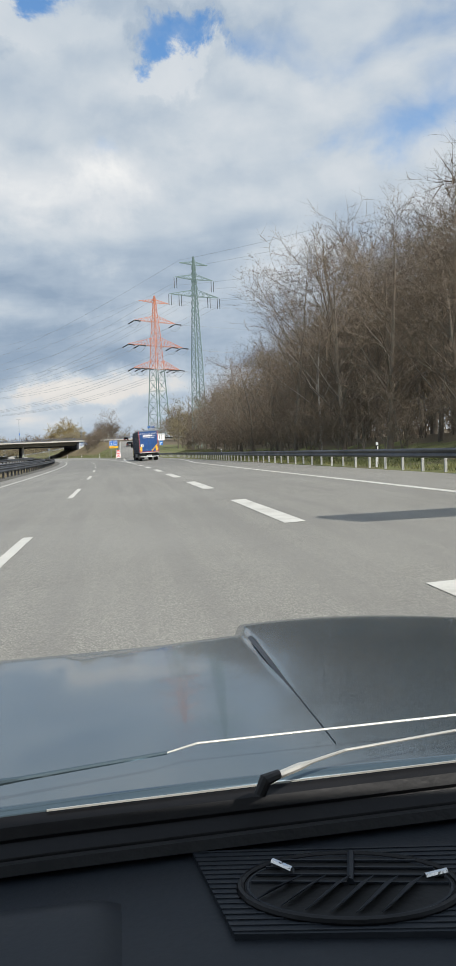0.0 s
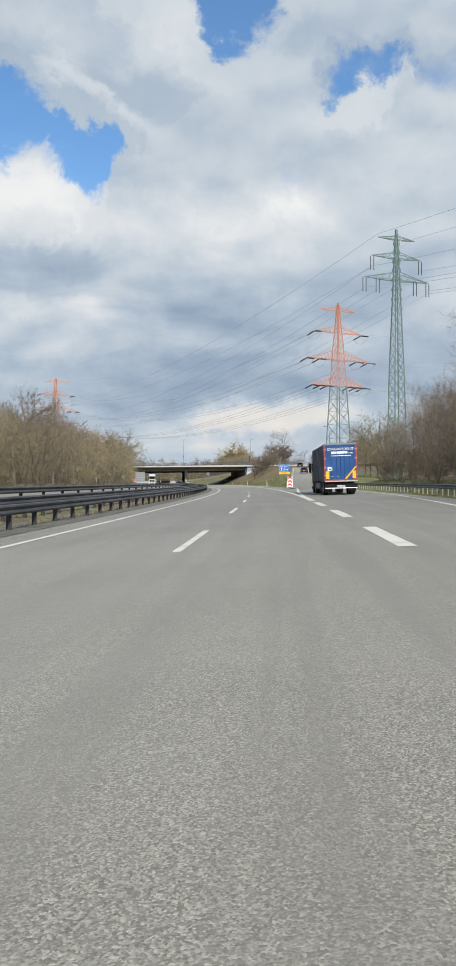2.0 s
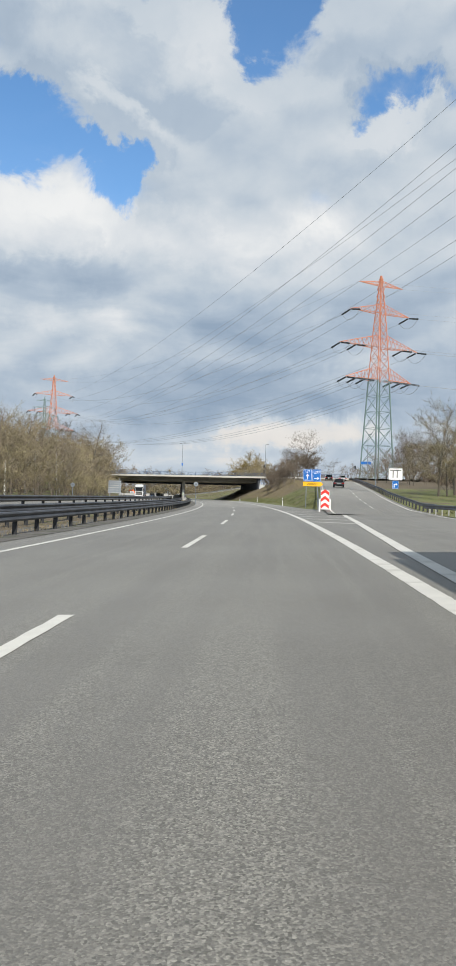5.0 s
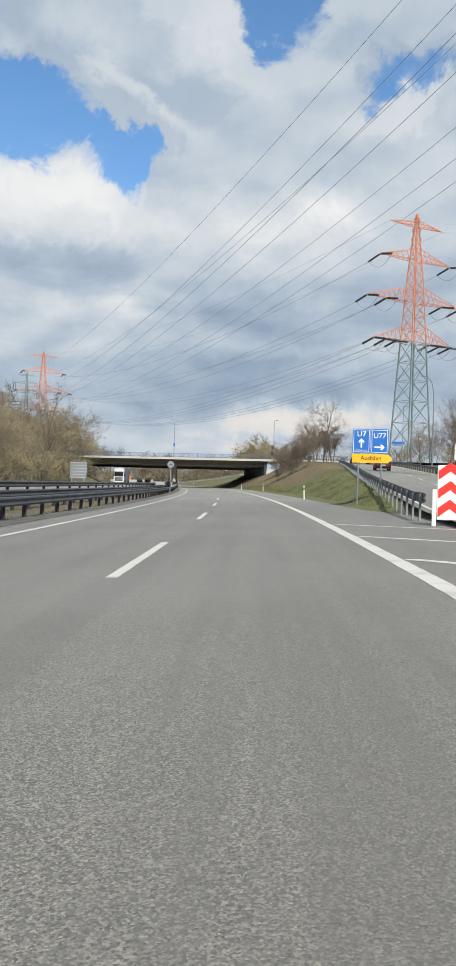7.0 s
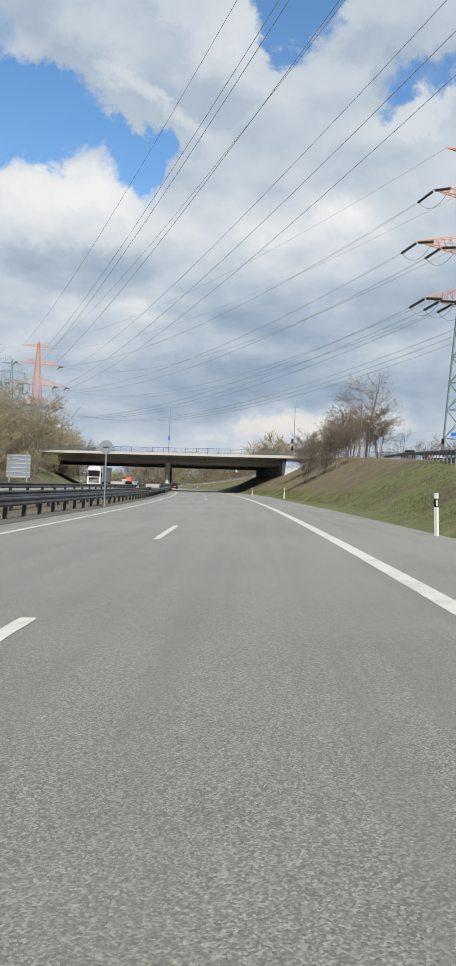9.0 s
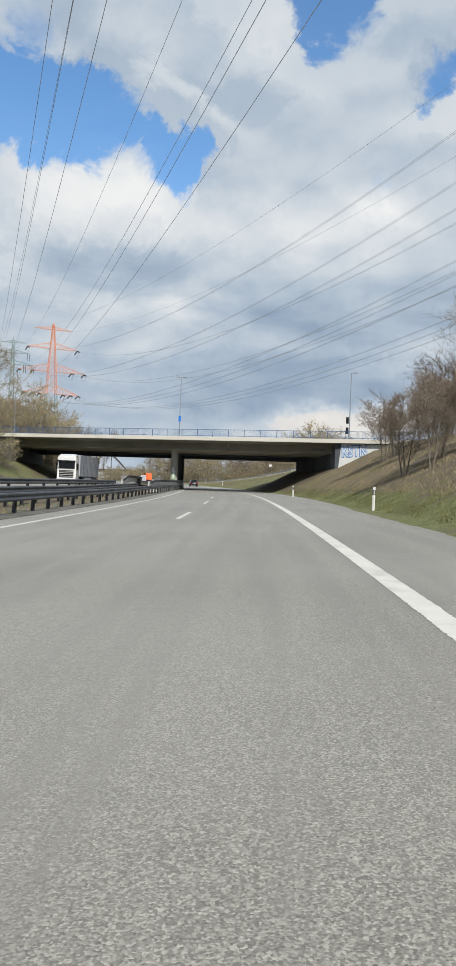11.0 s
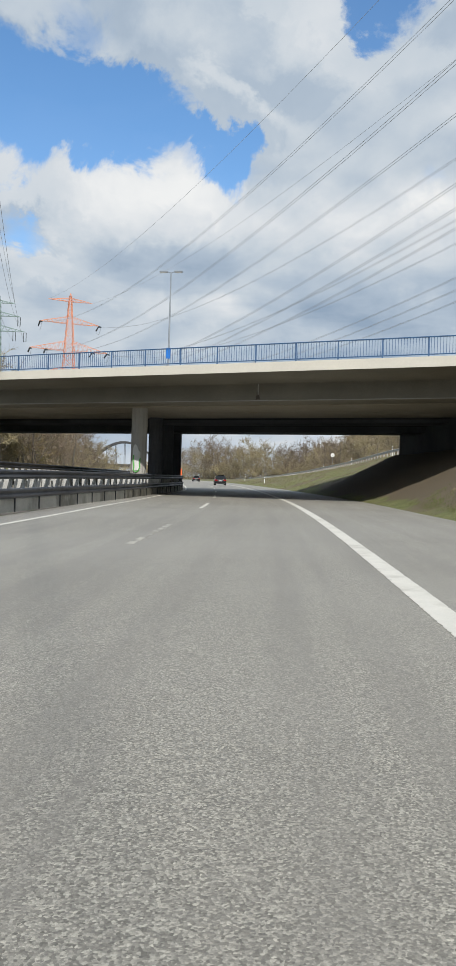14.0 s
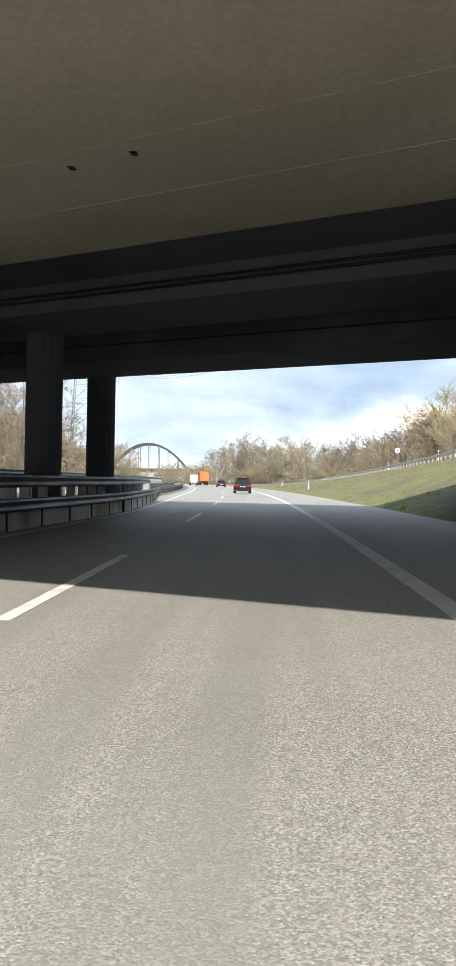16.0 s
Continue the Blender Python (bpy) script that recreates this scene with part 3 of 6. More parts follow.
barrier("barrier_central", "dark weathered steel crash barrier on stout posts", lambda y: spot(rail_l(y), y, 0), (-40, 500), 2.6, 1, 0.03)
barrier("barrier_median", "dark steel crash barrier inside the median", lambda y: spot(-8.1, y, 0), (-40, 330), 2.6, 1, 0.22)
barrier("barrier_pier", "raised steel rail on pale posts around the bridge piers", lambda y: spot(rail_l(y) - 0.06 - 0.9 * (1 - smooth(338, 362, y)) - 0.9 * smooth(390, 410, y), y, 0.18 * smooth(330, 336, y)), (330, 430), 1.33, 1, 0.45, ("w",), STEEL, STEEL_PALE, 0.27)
barrier("barrier_median_end", "dark steel crash barrier beyond the bridge", lambda y: spot(-8.1, y, 0), (432, 560), 2.6, 1, 0.22)
barrier("barrier_far_side", "dark steel crash barrier beyond the median", lambda y: Vector((xd(y) - 10.4, y, OPP)), (-40, 330), 4.0, 1, 0.10)
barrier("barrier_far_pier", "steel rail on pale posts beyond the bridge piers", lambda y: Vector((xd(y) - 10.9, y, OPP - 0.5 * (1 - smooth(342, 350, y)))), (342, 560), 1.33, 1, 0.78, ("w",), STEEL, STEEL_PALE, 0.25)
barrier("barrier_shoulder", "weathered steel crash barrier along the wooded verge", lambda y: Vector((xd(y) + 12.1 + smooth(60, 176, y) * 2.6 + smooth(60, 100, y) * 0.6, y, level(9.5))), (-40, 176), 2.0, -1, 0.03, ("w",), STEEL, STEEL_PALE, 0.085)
barrier("barrier_slip_inner", "steel crash barrier along the inner edge of the slip road", lambda y: Vector((ramp_x(y) - 4.6, y, ramp_z(y))), (182, 330), 2.0, 1, 0.0, ("w",), STEEL, SIGN_BACK, 0.085)
barrier("barrier_slip_outer", "steel crash barrier along the outer edge of the slip road", lambda y: Vector((ramp_x(y) + 4.7, y, ramp_z(y))), (176, 330), 2.6, -1, 0.0, ("w",))
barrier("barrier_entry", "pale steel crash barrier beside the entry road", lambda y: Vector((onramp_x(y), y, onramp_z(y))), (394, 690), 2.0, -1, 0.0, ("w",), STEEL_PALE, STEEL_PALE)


# low concrete kerb wall below the rail at the piers
bm = bmesh.new()
sweep(bm, [(-0.13, -0.4), (0.13, -0.4), (0.12, 0.42), (0.09, 0.45), (-0.09, 0.45), (-0.12, 0.42)], [(spot(rail_l(331 + 3 * i) - 0.17, 331 + 3 * i), (1, 0, 0)) for i in range(30)])
tagged(part("kerb_wall", bm, CONCRETE_STAIN), "low stained concrete wall below the barrier", "wall", kind="structure")


# ================= bridge =================
BX0, BX1 = -38.0, 40.0
HOLES = ((-4.41, 366.60), (-3.40, 366.24), (-8.35, 366.6))
bridge = thing("bridge", "concrete road bridge with a blue steel railing", "bridge", kind="structure")


def along(x, s, z):
    """A point x across the motorway, s in from the near edge of the deck."""
    return Vector((x, near_line(x) + s, z))


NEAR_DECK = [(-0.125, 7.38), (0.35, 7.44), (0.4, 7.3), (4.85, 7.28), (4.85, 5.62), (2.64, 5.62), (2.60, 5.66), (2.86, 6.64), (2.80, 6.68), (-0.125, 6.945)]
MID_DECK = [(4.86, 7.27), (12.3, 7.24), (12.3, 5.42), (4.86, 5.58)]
FAR_DECK = [(12.31, 7.23), (35.6, 7.1), (35.6, 6.75), (27.2, 6.45), (25.5, 5.02), (22.0, 5.02), (21.8, 5.9), (19.4, 5.9), (19.2, 5.35), (16.2, 5.35), (16.0, 6.0), (12.45, 6.0), (12.31, 5.6)]
# far girders coloured dark for the deep shade under the deck
for outline, mat, label in ((NEAR_DECK, CONCRETE, "grey concrete edge girder under a slanting slab"), (MID_DECK, CONCRETE_MID, "paler grey concrete deck behind the edge girder"), (FAR_DECK, CONCRETE_SHADED, "girders of the far half, shade put into their colour")):
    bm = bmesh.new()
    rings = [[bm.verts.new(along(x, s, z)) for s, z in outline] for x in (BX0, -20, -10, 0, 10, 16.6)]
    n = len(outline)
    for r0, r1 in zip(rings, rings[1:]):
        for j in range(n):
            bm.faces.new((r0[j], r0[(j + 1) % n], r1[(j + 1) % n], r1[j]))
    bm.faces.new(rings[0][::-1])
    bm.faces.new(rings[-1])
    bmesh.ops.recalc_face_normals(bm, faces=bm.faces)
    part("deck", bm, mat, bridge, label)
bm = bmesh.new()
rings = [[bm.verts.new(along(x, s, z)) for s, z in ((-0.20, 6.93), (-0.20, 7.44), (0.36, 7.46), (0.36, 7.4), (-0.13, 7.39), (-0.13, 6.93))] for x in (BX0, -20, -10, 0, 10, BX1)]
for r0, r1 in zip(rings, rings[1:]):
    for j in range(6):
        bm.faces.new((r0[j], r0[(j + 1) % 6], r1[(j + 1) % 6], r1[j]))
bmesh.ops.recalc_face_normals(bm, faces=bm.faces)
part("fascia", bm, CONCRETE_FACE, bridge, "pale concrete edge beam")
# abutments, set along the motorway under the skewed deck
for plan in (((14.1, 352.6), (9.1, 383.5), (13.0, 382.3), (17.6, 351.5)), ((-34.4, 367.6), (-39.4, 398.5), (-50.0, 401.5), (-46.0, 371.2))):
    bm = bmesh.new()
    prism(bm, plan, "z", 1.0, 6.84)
    # abutment colour carries the shade below the deck
    part("abutment", bm, CONCRETE_SHADED, bridge, "concrete abutment coloured dark for shade")
bm = bmesh.new()
v = [bm.verts.new(along(x, s, z)) for x, s, z in ((14.5, 0.5, 3.2), (20.5, 0.5, 5.6), (20.5, 0.5, 6.84), (14.85, 0.5, 6.84), (14.5, 1.2, 3.2), (20.5, 1.2, 5.6), (20.5, 1.2, 6.84), (14.85, 1.2, 6.84))]
for q in ((0, 1, 2, 3), (4, 7, 6, 5), (0, 4, 5, 1), (1, 5, 6, 2), (2, 6, 7, 3), (3, 7, 4, 0)):
    bm.faces.new([v[i] for i in q])
bmesh.ops.recalc_face_normals(bm, faces=bm.faces)
wing = part("wing_wall", bm, GRAFFITI_PALE, bridge, "whitewashed wing wall with blue graffiti")
# piers: a row of round columns with shallow flutes
for x, y, z1 in ((-8.8, 364.7, 5.75), (-9.25, 371.2, 5.9), (-9.95, 378.2, 5.7), (-10.7, 385.0, 5.2)):
    p = Vector((x, y, 0))
    bm = bmesh.new()
    n = 28
    r0 = [bm.verts.new((p.x + (0.53 - 0.03 * (j % 2)) * math.cos(2 * math.pi * j / n), p.y + (0.53 - 0.03 * (j % 2)) * math.sin(2 * math.pi * j / n), -0.5)) for j in range(n)]
    r1 = [bm.verts.new((w.co.x, w.co.y, z1 + 0.3)) for w in r0]
    for j in range(n):
        bm.faces.new((r0[j], r0[(j + 1) % n], r1[(j + 1) % n], r1[j]))
    # rear columns take the shaded tone, the sunlit first one stays pale
    part("pier", bm, CONCRETE_PIER if y < 370 else CONCRETE_SHADED, bridge, "round fluted concrete column")
# paint left on the first column, drain openings, joints and a conduit under the deck
bm = bmesh.new()
pts = [(-8.8 + 0.56 * math.sin(a), 364.7 - 0.56 * math.cos(a), z) for a, z in ((-0.35, 2.5), (-0.42, 2.1), (-0.3, 1.75), (-0.38, 1.5), (-0.1, 1.38), (0.2, 1.45), (0.42, 1.7), (0.35, 2.0), (0.45, 2.3))]
tube(bm, pts, 0.045, 5)
# white patch carries sprayed white and sunlight on the lower column
white = bmesh.new()
arc = [[white.verts.new((-8.8 + 0.542 * math.sin(a), 364.7 - 0.542 * math.cos(a), z)) for a in (-0.55, -0.35, -0.15, 0.05, 0.25, 0.45)] for z in (1.5, 2.1, 2.7)]
crest = [white.verts.new((-8.8 + 0.542 * math.sin(a), 364.7 - 0.542 * math.cos(a), 3.2 - 2.2 * (a + 0.2) ** 2)) for a in (-0.55, -0.35, -0.15, 0.05, 0.25, 0.45)]
for lo, hi in zip(arc, arc[1:] + [crest]):
    for j in range(5):
        white.faces.new((lo[j], lo[j + 1], hi[j + 1], hi[j]))
part("graffiti", white, GRAFFITI_PALE, bridge, "white patch painted for sprayed white and sunlight")
part("graffiti", bm, GRAFFITI_GREEN, bridge, "green sprayed scrawl")
for x, y in HOLES:
    part("drain_opening", new_box(x - 0.05, x + 0.05, y - 0.07, y + 0.07, 5.49, 5.62), BLACK, bridge, "small dark drain opening")
for s, z in ((8.5, 5.502), (10.25, 5.464)):
    part("joint_strip", sweep(bmesh.new(), [(-0.018, z - 0.012), (0.018, z - 0.012), (0.018, z + 0.05), (-0.018, z + 0.05)], [(along(x, s, 0), (0, 1, 0)) for x in (-36, 0, 14)]), CONCRETE_MID, bridge, "raised construction joint")
for s, z in ((15.95, 5.72), (15.95, 5.60), (21.75, 5.5)):
    part("conduit", new_tube([along(x, s - 0.03, z) for x in (-36, -20, 0, 14)], 0.03, 6), BLACK, bridge, "dark conduit along the girder")


def on_web(x, z, out):
    """A point on the outer face of the edge girder, out metres clear of it."""
    return along(x, 2.60 + 0.26 * (z - 5.66) / 0.98 - out, z)


pipe = part("drain_pipe", new_tube([on_web(-0.42, 6.64, 0.03), on_web(-0.41, 6.2, 0.04), on_web(-0.40, 6.0, 0.03)], 0.035, 8), CONCRETE_STAIN, bridge, "short drain pipe on the girder face")
bm = bmesh.new()
bm.faces.new([bm.verts.new(on_web(x, z, 0.006)) for x, z in ((-0.50, 6.25), (-0.36, 6.3), (-0.34, 6.0), (-0.28, 5.72), (-0.40, 5.75), (-0.54, 5.70), (-0.50, 6.0))])
part("stain", bm, WATER_STAIN, pipe, "dark water stain")
# dark scrawl on the girder face by the abutment
bm = bmesh.new()
for k in range(5):
    x = 11.2 + k * 0.34
    tube(bm, [on_web(x, 5.95, 0.01), on_web(x + 0.12, 6.32, 0.01), on_web(x + 0.22, 6.0, 0.01)], 0.03, 4)
part("graffiti", bm, BLACK, bridge, "dark sprayed scrawl")
part("joint_strip", sweep(bmesh.new(), [(-0.008, 5.655), (0.012, 5.655), (0.012, 5.69), (-0.008, 5.69)], [(along(x, 2.60, 0), (0, 1, 0)) for x in (-36, 0, 14)]), CONCRETE_PIER, bridge, "pale chamfer along the girder foot")
# railing on the deck
rail_root = thing("bridge_railing", "blue-grey steel bar railing on the bridge edge", "railing")
for z, w in ((8.44, 0.05), (7.58, 0.025)):
    part("handrail" if z > 8 else "bottom_rail", sweep(bmesh.new(), [(-w, z - 0.025), (w, z - 0.025), (w, z + 0.025), (-w, z + 0.025)], [(along(x, 0.06, 0), (0, 1, 0)) for x in (-50, 0, BX1)]), BLUE_STEEL, rail_root)
me_rp = mesh_of("railing_post", new_box(-0.035, 0.035, -0.03, 0.03, 7.4, 8.45), BLUE_STEEL)
x = -49.14
while x < BX1:
    ob = new("railing_post", me_rp)
    ob.parent = rail_root
    ob.location = along(x, 0.06, 0)
    x += 2.22
me_bar = mesh_of("baluster", new_box(-0.011, 0.011, -0.011, 0.011, 7.58, 8.43), BLUE_STEEL)
x, k = -20.0, 0
while x < 20.0:
    ob = new("baluster", me_bar)
    ob.parent = rail_root
    ob.location = along(x, 0.06, 0)
    x += 0.142
bm = bmesh.new()
for x0, x1 in ((-50.0, -20.0), (20.0, BX1)):
    x = x0
    while x < x1:
        p = along(x, 0.06, 0)
        box(bm, p.x - 0.011, p.x + 0.011, p.y - 0.011, p.y + 0.011, 7.58, 8.43)
        x += 0.142
tagged(part("baluster_run", bm, BLUE_STEEL, rail_root), kind="stuff")
# the cross street on the deck and its banks
bm = bmesh.new()
rings = [[bm.verts.new(along(x, s, 7.47 if x > 17 else 7.46)) for s in (0.4, 18, 35.5)] for x in (-110, -50, 0, 16, 30, 80)]
for a, b in zip(rings, rings[1:]):
    for j in range(2):
        bm.faces.new((a[j], a[j + 1], b[j + 1], b[j]))
bmesh.ops.recalc_face_normals(bm, faces=bm.faces)
tagged(part("road_cross_street", bm, ASPHALT), "grey asphalt street crossing the bridge", "road", kind="structure")

# ================= pylons and cables =================
def bar(bm, a, b, w):
    """A square-section lattice bar."""
    tube(bm, (a, b), w * 0.6, 4, cap=False)


def lattice_mast(bm, half, z0, z1, panel, w):
    """X-bracing on the four faces of a tapering mast."""
    z = z0
    while z < z1 - 0.3:
        h = panel * (0.55 + half(z) * 0.35)
        zt = min(z + h, z1)
        if z1 - zt < h * 0.4:
            zt = z1
        a, b = half(z), half(zt)
        for i in range(4):
            c0, c1 = ((-1, -1), (1, -1), (1, 1), (-1, 1))[i], ((1, -1), (1, 1), (-1, 1), (-1, -1))[i]
            bar(bm, (c0[0] * a, c0[1] * a, z), (c1[0] * b, c1[1] * b, zt), w)
            bar(bm, (c1[0] * a, c1[1] * a, z), (c0[0] * b, c0[1] * b, zt), w)
            bar(bm, (c0[0] * b, c0[1] * b, zt), (c1[0] * b, c1[1] * b, zt), w)
        z = zt
    return bm


def crossarm(half, z, reach, rise, w):
    bm = bmesh.new()
    h = half(z)
    for s in (-1, 1):
        tip = Vector((s * reach, 0, z + 0.15))
        roots = [Vector((s * h, q * h, z)) for q in (-1, 1)]
        tops = [Vector((s * half(z + rise), q * half(z + rise), z + rise)) for q in (-1, 1)]
        for p in roots + tops:
            bar(bm, p, tip, w)
        n = max(int(reach / 1.7), 3)
        for i in range(n):
            t0, t1 = i / n, (i + 0.5) / n
            p0, p1, q0, q1 = (r.lerp(tip, t) for r, t in ((roots[0], t0), (roots[1], t1), (tops[0], t1), (tops[1], t0)))
            bar(bm, p0, p1, w * 0.7)
            bar(bm, p1, roots[0].lerp(tip, (i + 1) / n), w * 0.7)
            bar(bm, p0, q0, w * 0.7)
            bar(bm, q0, roots[0].lerp(tip, (i + 1) / n), w * 0.7)
            bar(bm, roots[1].lerp(tip, t0), tops[1].lerp(tip, t1), w * 0.7)
    return bm


def insulator(a, b, r=0.17):
    """A ribbed insulator string from a to b."""
    a, b = Vector(a), Vector(b)
    n = 14
    pts = [a.lerp(b, i / n) for i in range(n + 1)]
    return new_tube(pts, [r if i % 2 else r * 0.55 for i in range(n + 1)], 6)


def legs_of(root, half, z0, z1, mat, w):
    for sx in (-1, 1):
        for sy in (-1, 1):
            bm = bmesh.new()
            tube(bm, [(sx * half(z), sy * half(z), z) for z in (z0, (z0 + z1) / 2, z1)], w * 0.7, 4)
            part("leg", bm, mat, root)


def cable(a, b, sag, r, name, root):
    a, b = Vector(a), Vector(b)
    n = 26
    pts = []
    for i in range(n + 1):
        t = i / n
        p = a.lerp(b, t)
        p.z -= sag * 4 * t * (1 - t)
        pts.append(p)
    return part(name, new_tube(pts, r * 0.82, 4, cap=False), WIRE, root)


ORANGE_ARMS = ((67.4, 8.6, 1.3, ()), (58.8, 11.6, 2.6, (11.3,)), (48.3, 15.2, 3.6, (14.9, 9.0)), (38.2, 12.8, 3.8, (12.4, 8.8, 5.4)))
orange_half = table(((0, 4.1), (20, 3.1), (38, 2.25), (48, 1.8), (58, 1.2), (67, 0.75), (69.4, 0.5), (70.6, 0.1)))


def strain_pylon(m, label):
    """Tall pylon: green-grey base, orange top, four crossarms with strain insulators."""
    root = thing("transmission_tower", label, "pylon", m, "power line")
    legs_of(root, orange_half, -3, 38, GREEN_STEEL, 0.30)
    legs_of(root, orange_half, 38, 70.5, ORANGE, 0.21)
    part("lower_lattice", lattice_mast(bmesh.new(), orange_half, 0, 38, 3.2, 0.13), GREEN_STEEL, root, "green-grey steel lattice")
    part("upper_lattice", lattice_mast(bmesh.new(), orange_half, 38, 69.4, 2.6, 0.12), ORANGE, root, "orange steel lattice")
    for z, reach, rise, hooks in ORANGE_ARMS:
        part("crossarm", crossarm(orange_half, z, reach, rise, 0.15), ORANGE, root)
        for h in hooks:
            for s in (-1, 1):
                for way in (-1, 1):
                    a = Vector((s * h, way * 0.3, z - 0.1))
                    part("insulator", insulator(a, a + Vector((0, way * 4.2, -0.9)), 0.32), INSULATOR, root)
                pts = [(s * h, 4.3 * c, z - 1.0 - 2.3 * (1 - c * c)) for c in (-1, -0.7, -0.4, 0, 0.4, 0.7, 1)]
                part("jumper_loop", new_tube(pts, 0.06, 4, cap=False), WIRE, root)
    return root


po = Vector((50.6, 360.5, 0.0))
p2 = Vector((-118.0, 655.0, 0.0))
line_dir = (p2 - po).normalized()
turn = math.degrees(math.atan2(-line_dir.x, line_dir.y))
strain_pylon(pose(po.x, po.y, po.z, 0, 0, turn), "tall lattice pylon, orange top over green-grey base")
far_tower = strain_pylon(pose(p2.x, p2.y, p2.z, 0, 0, turn) @ Matrix.Scale(1.13, 4), "distant orange-topped lattice pylon behind bare trees")

across = Vector((line_dir.y, -line_dir.x, 0))
lines = thing("power_cables", "high-voltage cables strung between the orange pylons", "power cable")
third = Vector((470.0, 250.0, 0.0))
third_dir = (third - po).normalized()
third_across = Vector((-third_dir.y, third_dir.x, 0)) * -1
for z, reach, rise, hooks in ORANGE_ARMS:
    for h in hooks or (reach,):
        for s in (-1, 1):
            drop = 1.0 if hooks else -0.1
            a = po + across * s * h + line_dir * (4.3 if hooks else 0) + Vector((0, 0, z - drop))
            b = p2 + across * s * h * 1.13 - line_dir * (4.8 if hooks else 0) + Vector((0, 0, z * 1.13 - drop))
            for g in ((-0.2, 0.2) if hooks else (0.0,)):
                cable(a + across * g, b + across * g, 13.0 if hooks else 9.0, 0.033, "cable", lines)
            a2 = po + across * s * h - line_dir * (4.3 if hooks else 0) + Vector((0, 0, z - drop))
            for g in ((-0.2, 0.2) if hooks else (0.0,)):
                cable(a2 + across * g, third + third_across * (s * h + g) + Vector((0, 0, z)), 14.0, 0.033, "cable", lines)

green_half = table(((0, 1.45), (30, 0.88), (40, 0.68), (48, 0.42), (50, 0.1)))
GREEN_ARMS = ((48.0, 4.2, 0.7, ()), (44.4, 5.6, 1.1, (5.4,)), (40.2, 7.3, 1.5, (7.1, 4.2)))


def hanging_pylon(m, label):
    """Slim green-grey pylon with suspension insulators."""
    root = thing("transmission_tower", label, "pylon", m, "power line")
    legs_of(root, green_half, -2, 50, GREEN_STEEL, 0.16)
    part("lattice", lattice_mast(bmesh.new(), green_half, 0, 49, 2.3, 0.085), GREEN_STEEL, root)
    for z, reach, rise, hooks in GREEN_ARMS:
        part("crossarm", crossarm(green_half, z, reach, rise, 0.12), GREEN_STEEL, root)
        for h in hooks:
            for s in (-1, 1):
                for d in (-0.35, 0.35):
                    part("insulator", insulator((s * h + d, 0, z), (s * h + d, 0, z - 2.6), 0.11), INSULATOR, root)
    return root


pg = Vector((38.2, 200.0, 0.0))
pg2 = Vector((-93.0, 528.0, 0.0))
gdir = (pg2 - pg).normalized()
gturn = math.degrees(math.atan2(-gdir.x, gdir.y))
hanging_pylon(pose(pg.x, pg.y, -0.7, 0, 0, gturn), "slim green-grey lattice pylon at the wood edge")
hanging_pylon(pose(pg2.x, pg2.y, 0, 0, 0, gturn), "distant green-grey lattice pylon")
glines = thing("power_cables", "thin cables running over the motorway to green pylons", "power cable")
gacross = Vector((gdir.y, -gdir.x, 0))
back = pg - gdir * 330
for z, reach, rise, hooks in GREEN_ARMS:
    for h in hooks or (reach,):
        for s in (-1, 1):
            o = gacross * s * h + Vector((0, 0, z - (2.6 if hooks else 0)))
            cable(pg + o, pg2 + o, 12.0 if hooks else 9.0, 0.030, "cable", glines)
            cable(pg + o, back + o, 12.0 if hooks else 9.0, 0.030, "cable", glines)


# ================= trees =================
def limb(verts, faces, p, d, length, r0, r1, segs, sides, rng, bend, lift):
    """Adds a crooked tapered limb to the lists; returns its points."""
    pts = []
    d = d.normalized()
    for i in range(segs + 1):
        pts.append((p.copy(), d.copy()))
        p = p + d * (length / segs)
        d = (d + Vector((rng.uniform(-1, 1), rng.uniform(-1, 1), rng.uniform(-1, 1))) * bend + Vector((0, 0, lift))).normalized()
    base = len(verts)
    a = pts[0][1].orthogonal().normalized()
    for i, (q, w) in enumerate(pts):
        a = (a - w * a.dot(w)).normalized()
        b = w.cross(a)
        r = r0 + (r1 - r0) * i / segs
        for j in range(sides):
            t = 2 * math.pi * j / sides
            verts.append(q + (a * math.cos(t) + b * math.sin(t)) * r)
    for i in range(segs):
        for j in range(sides):
            k0, k1 = base + i * sides + j, base + i * sides + (j + 1) % sides
            faces.append((k0, k1, k1 + sides, k0 + sides))
    return pts


def ribbon(verts, faces, p, d, length, w, rng, bend):
    """A thin twig tapering to a point, bent halfway unless bend is 0."""
    side = d.cross(Vector((rng.uniform(-1, 1), rng.uniform(-1, 1), rng.uniform(-1, 1))))
    side = side.normalized() * w if side.length > 1e-4 else Vector((w, 0, 0))
    k = len(verts)
    if not bend:
        verts += [p - side, p + side, p + d * length]
        faces.append((k, k + 1, k + 2))
        return
    d2 = (d + Vector((rng.uniform(-1, 1), rng.uniform(-1, 1), rng.uniform(-0.6, 1))) * bend).normalized()
    m = p + d * (length * 0.5)
    verts += [p - side, p + side, m + side * 0.6, m - side * 0.6, m + d2 * (length * 0.5)]
    faces += [(k, k + 1, k + 2, k + 3), (k + 3, k + 2, k + 4)]


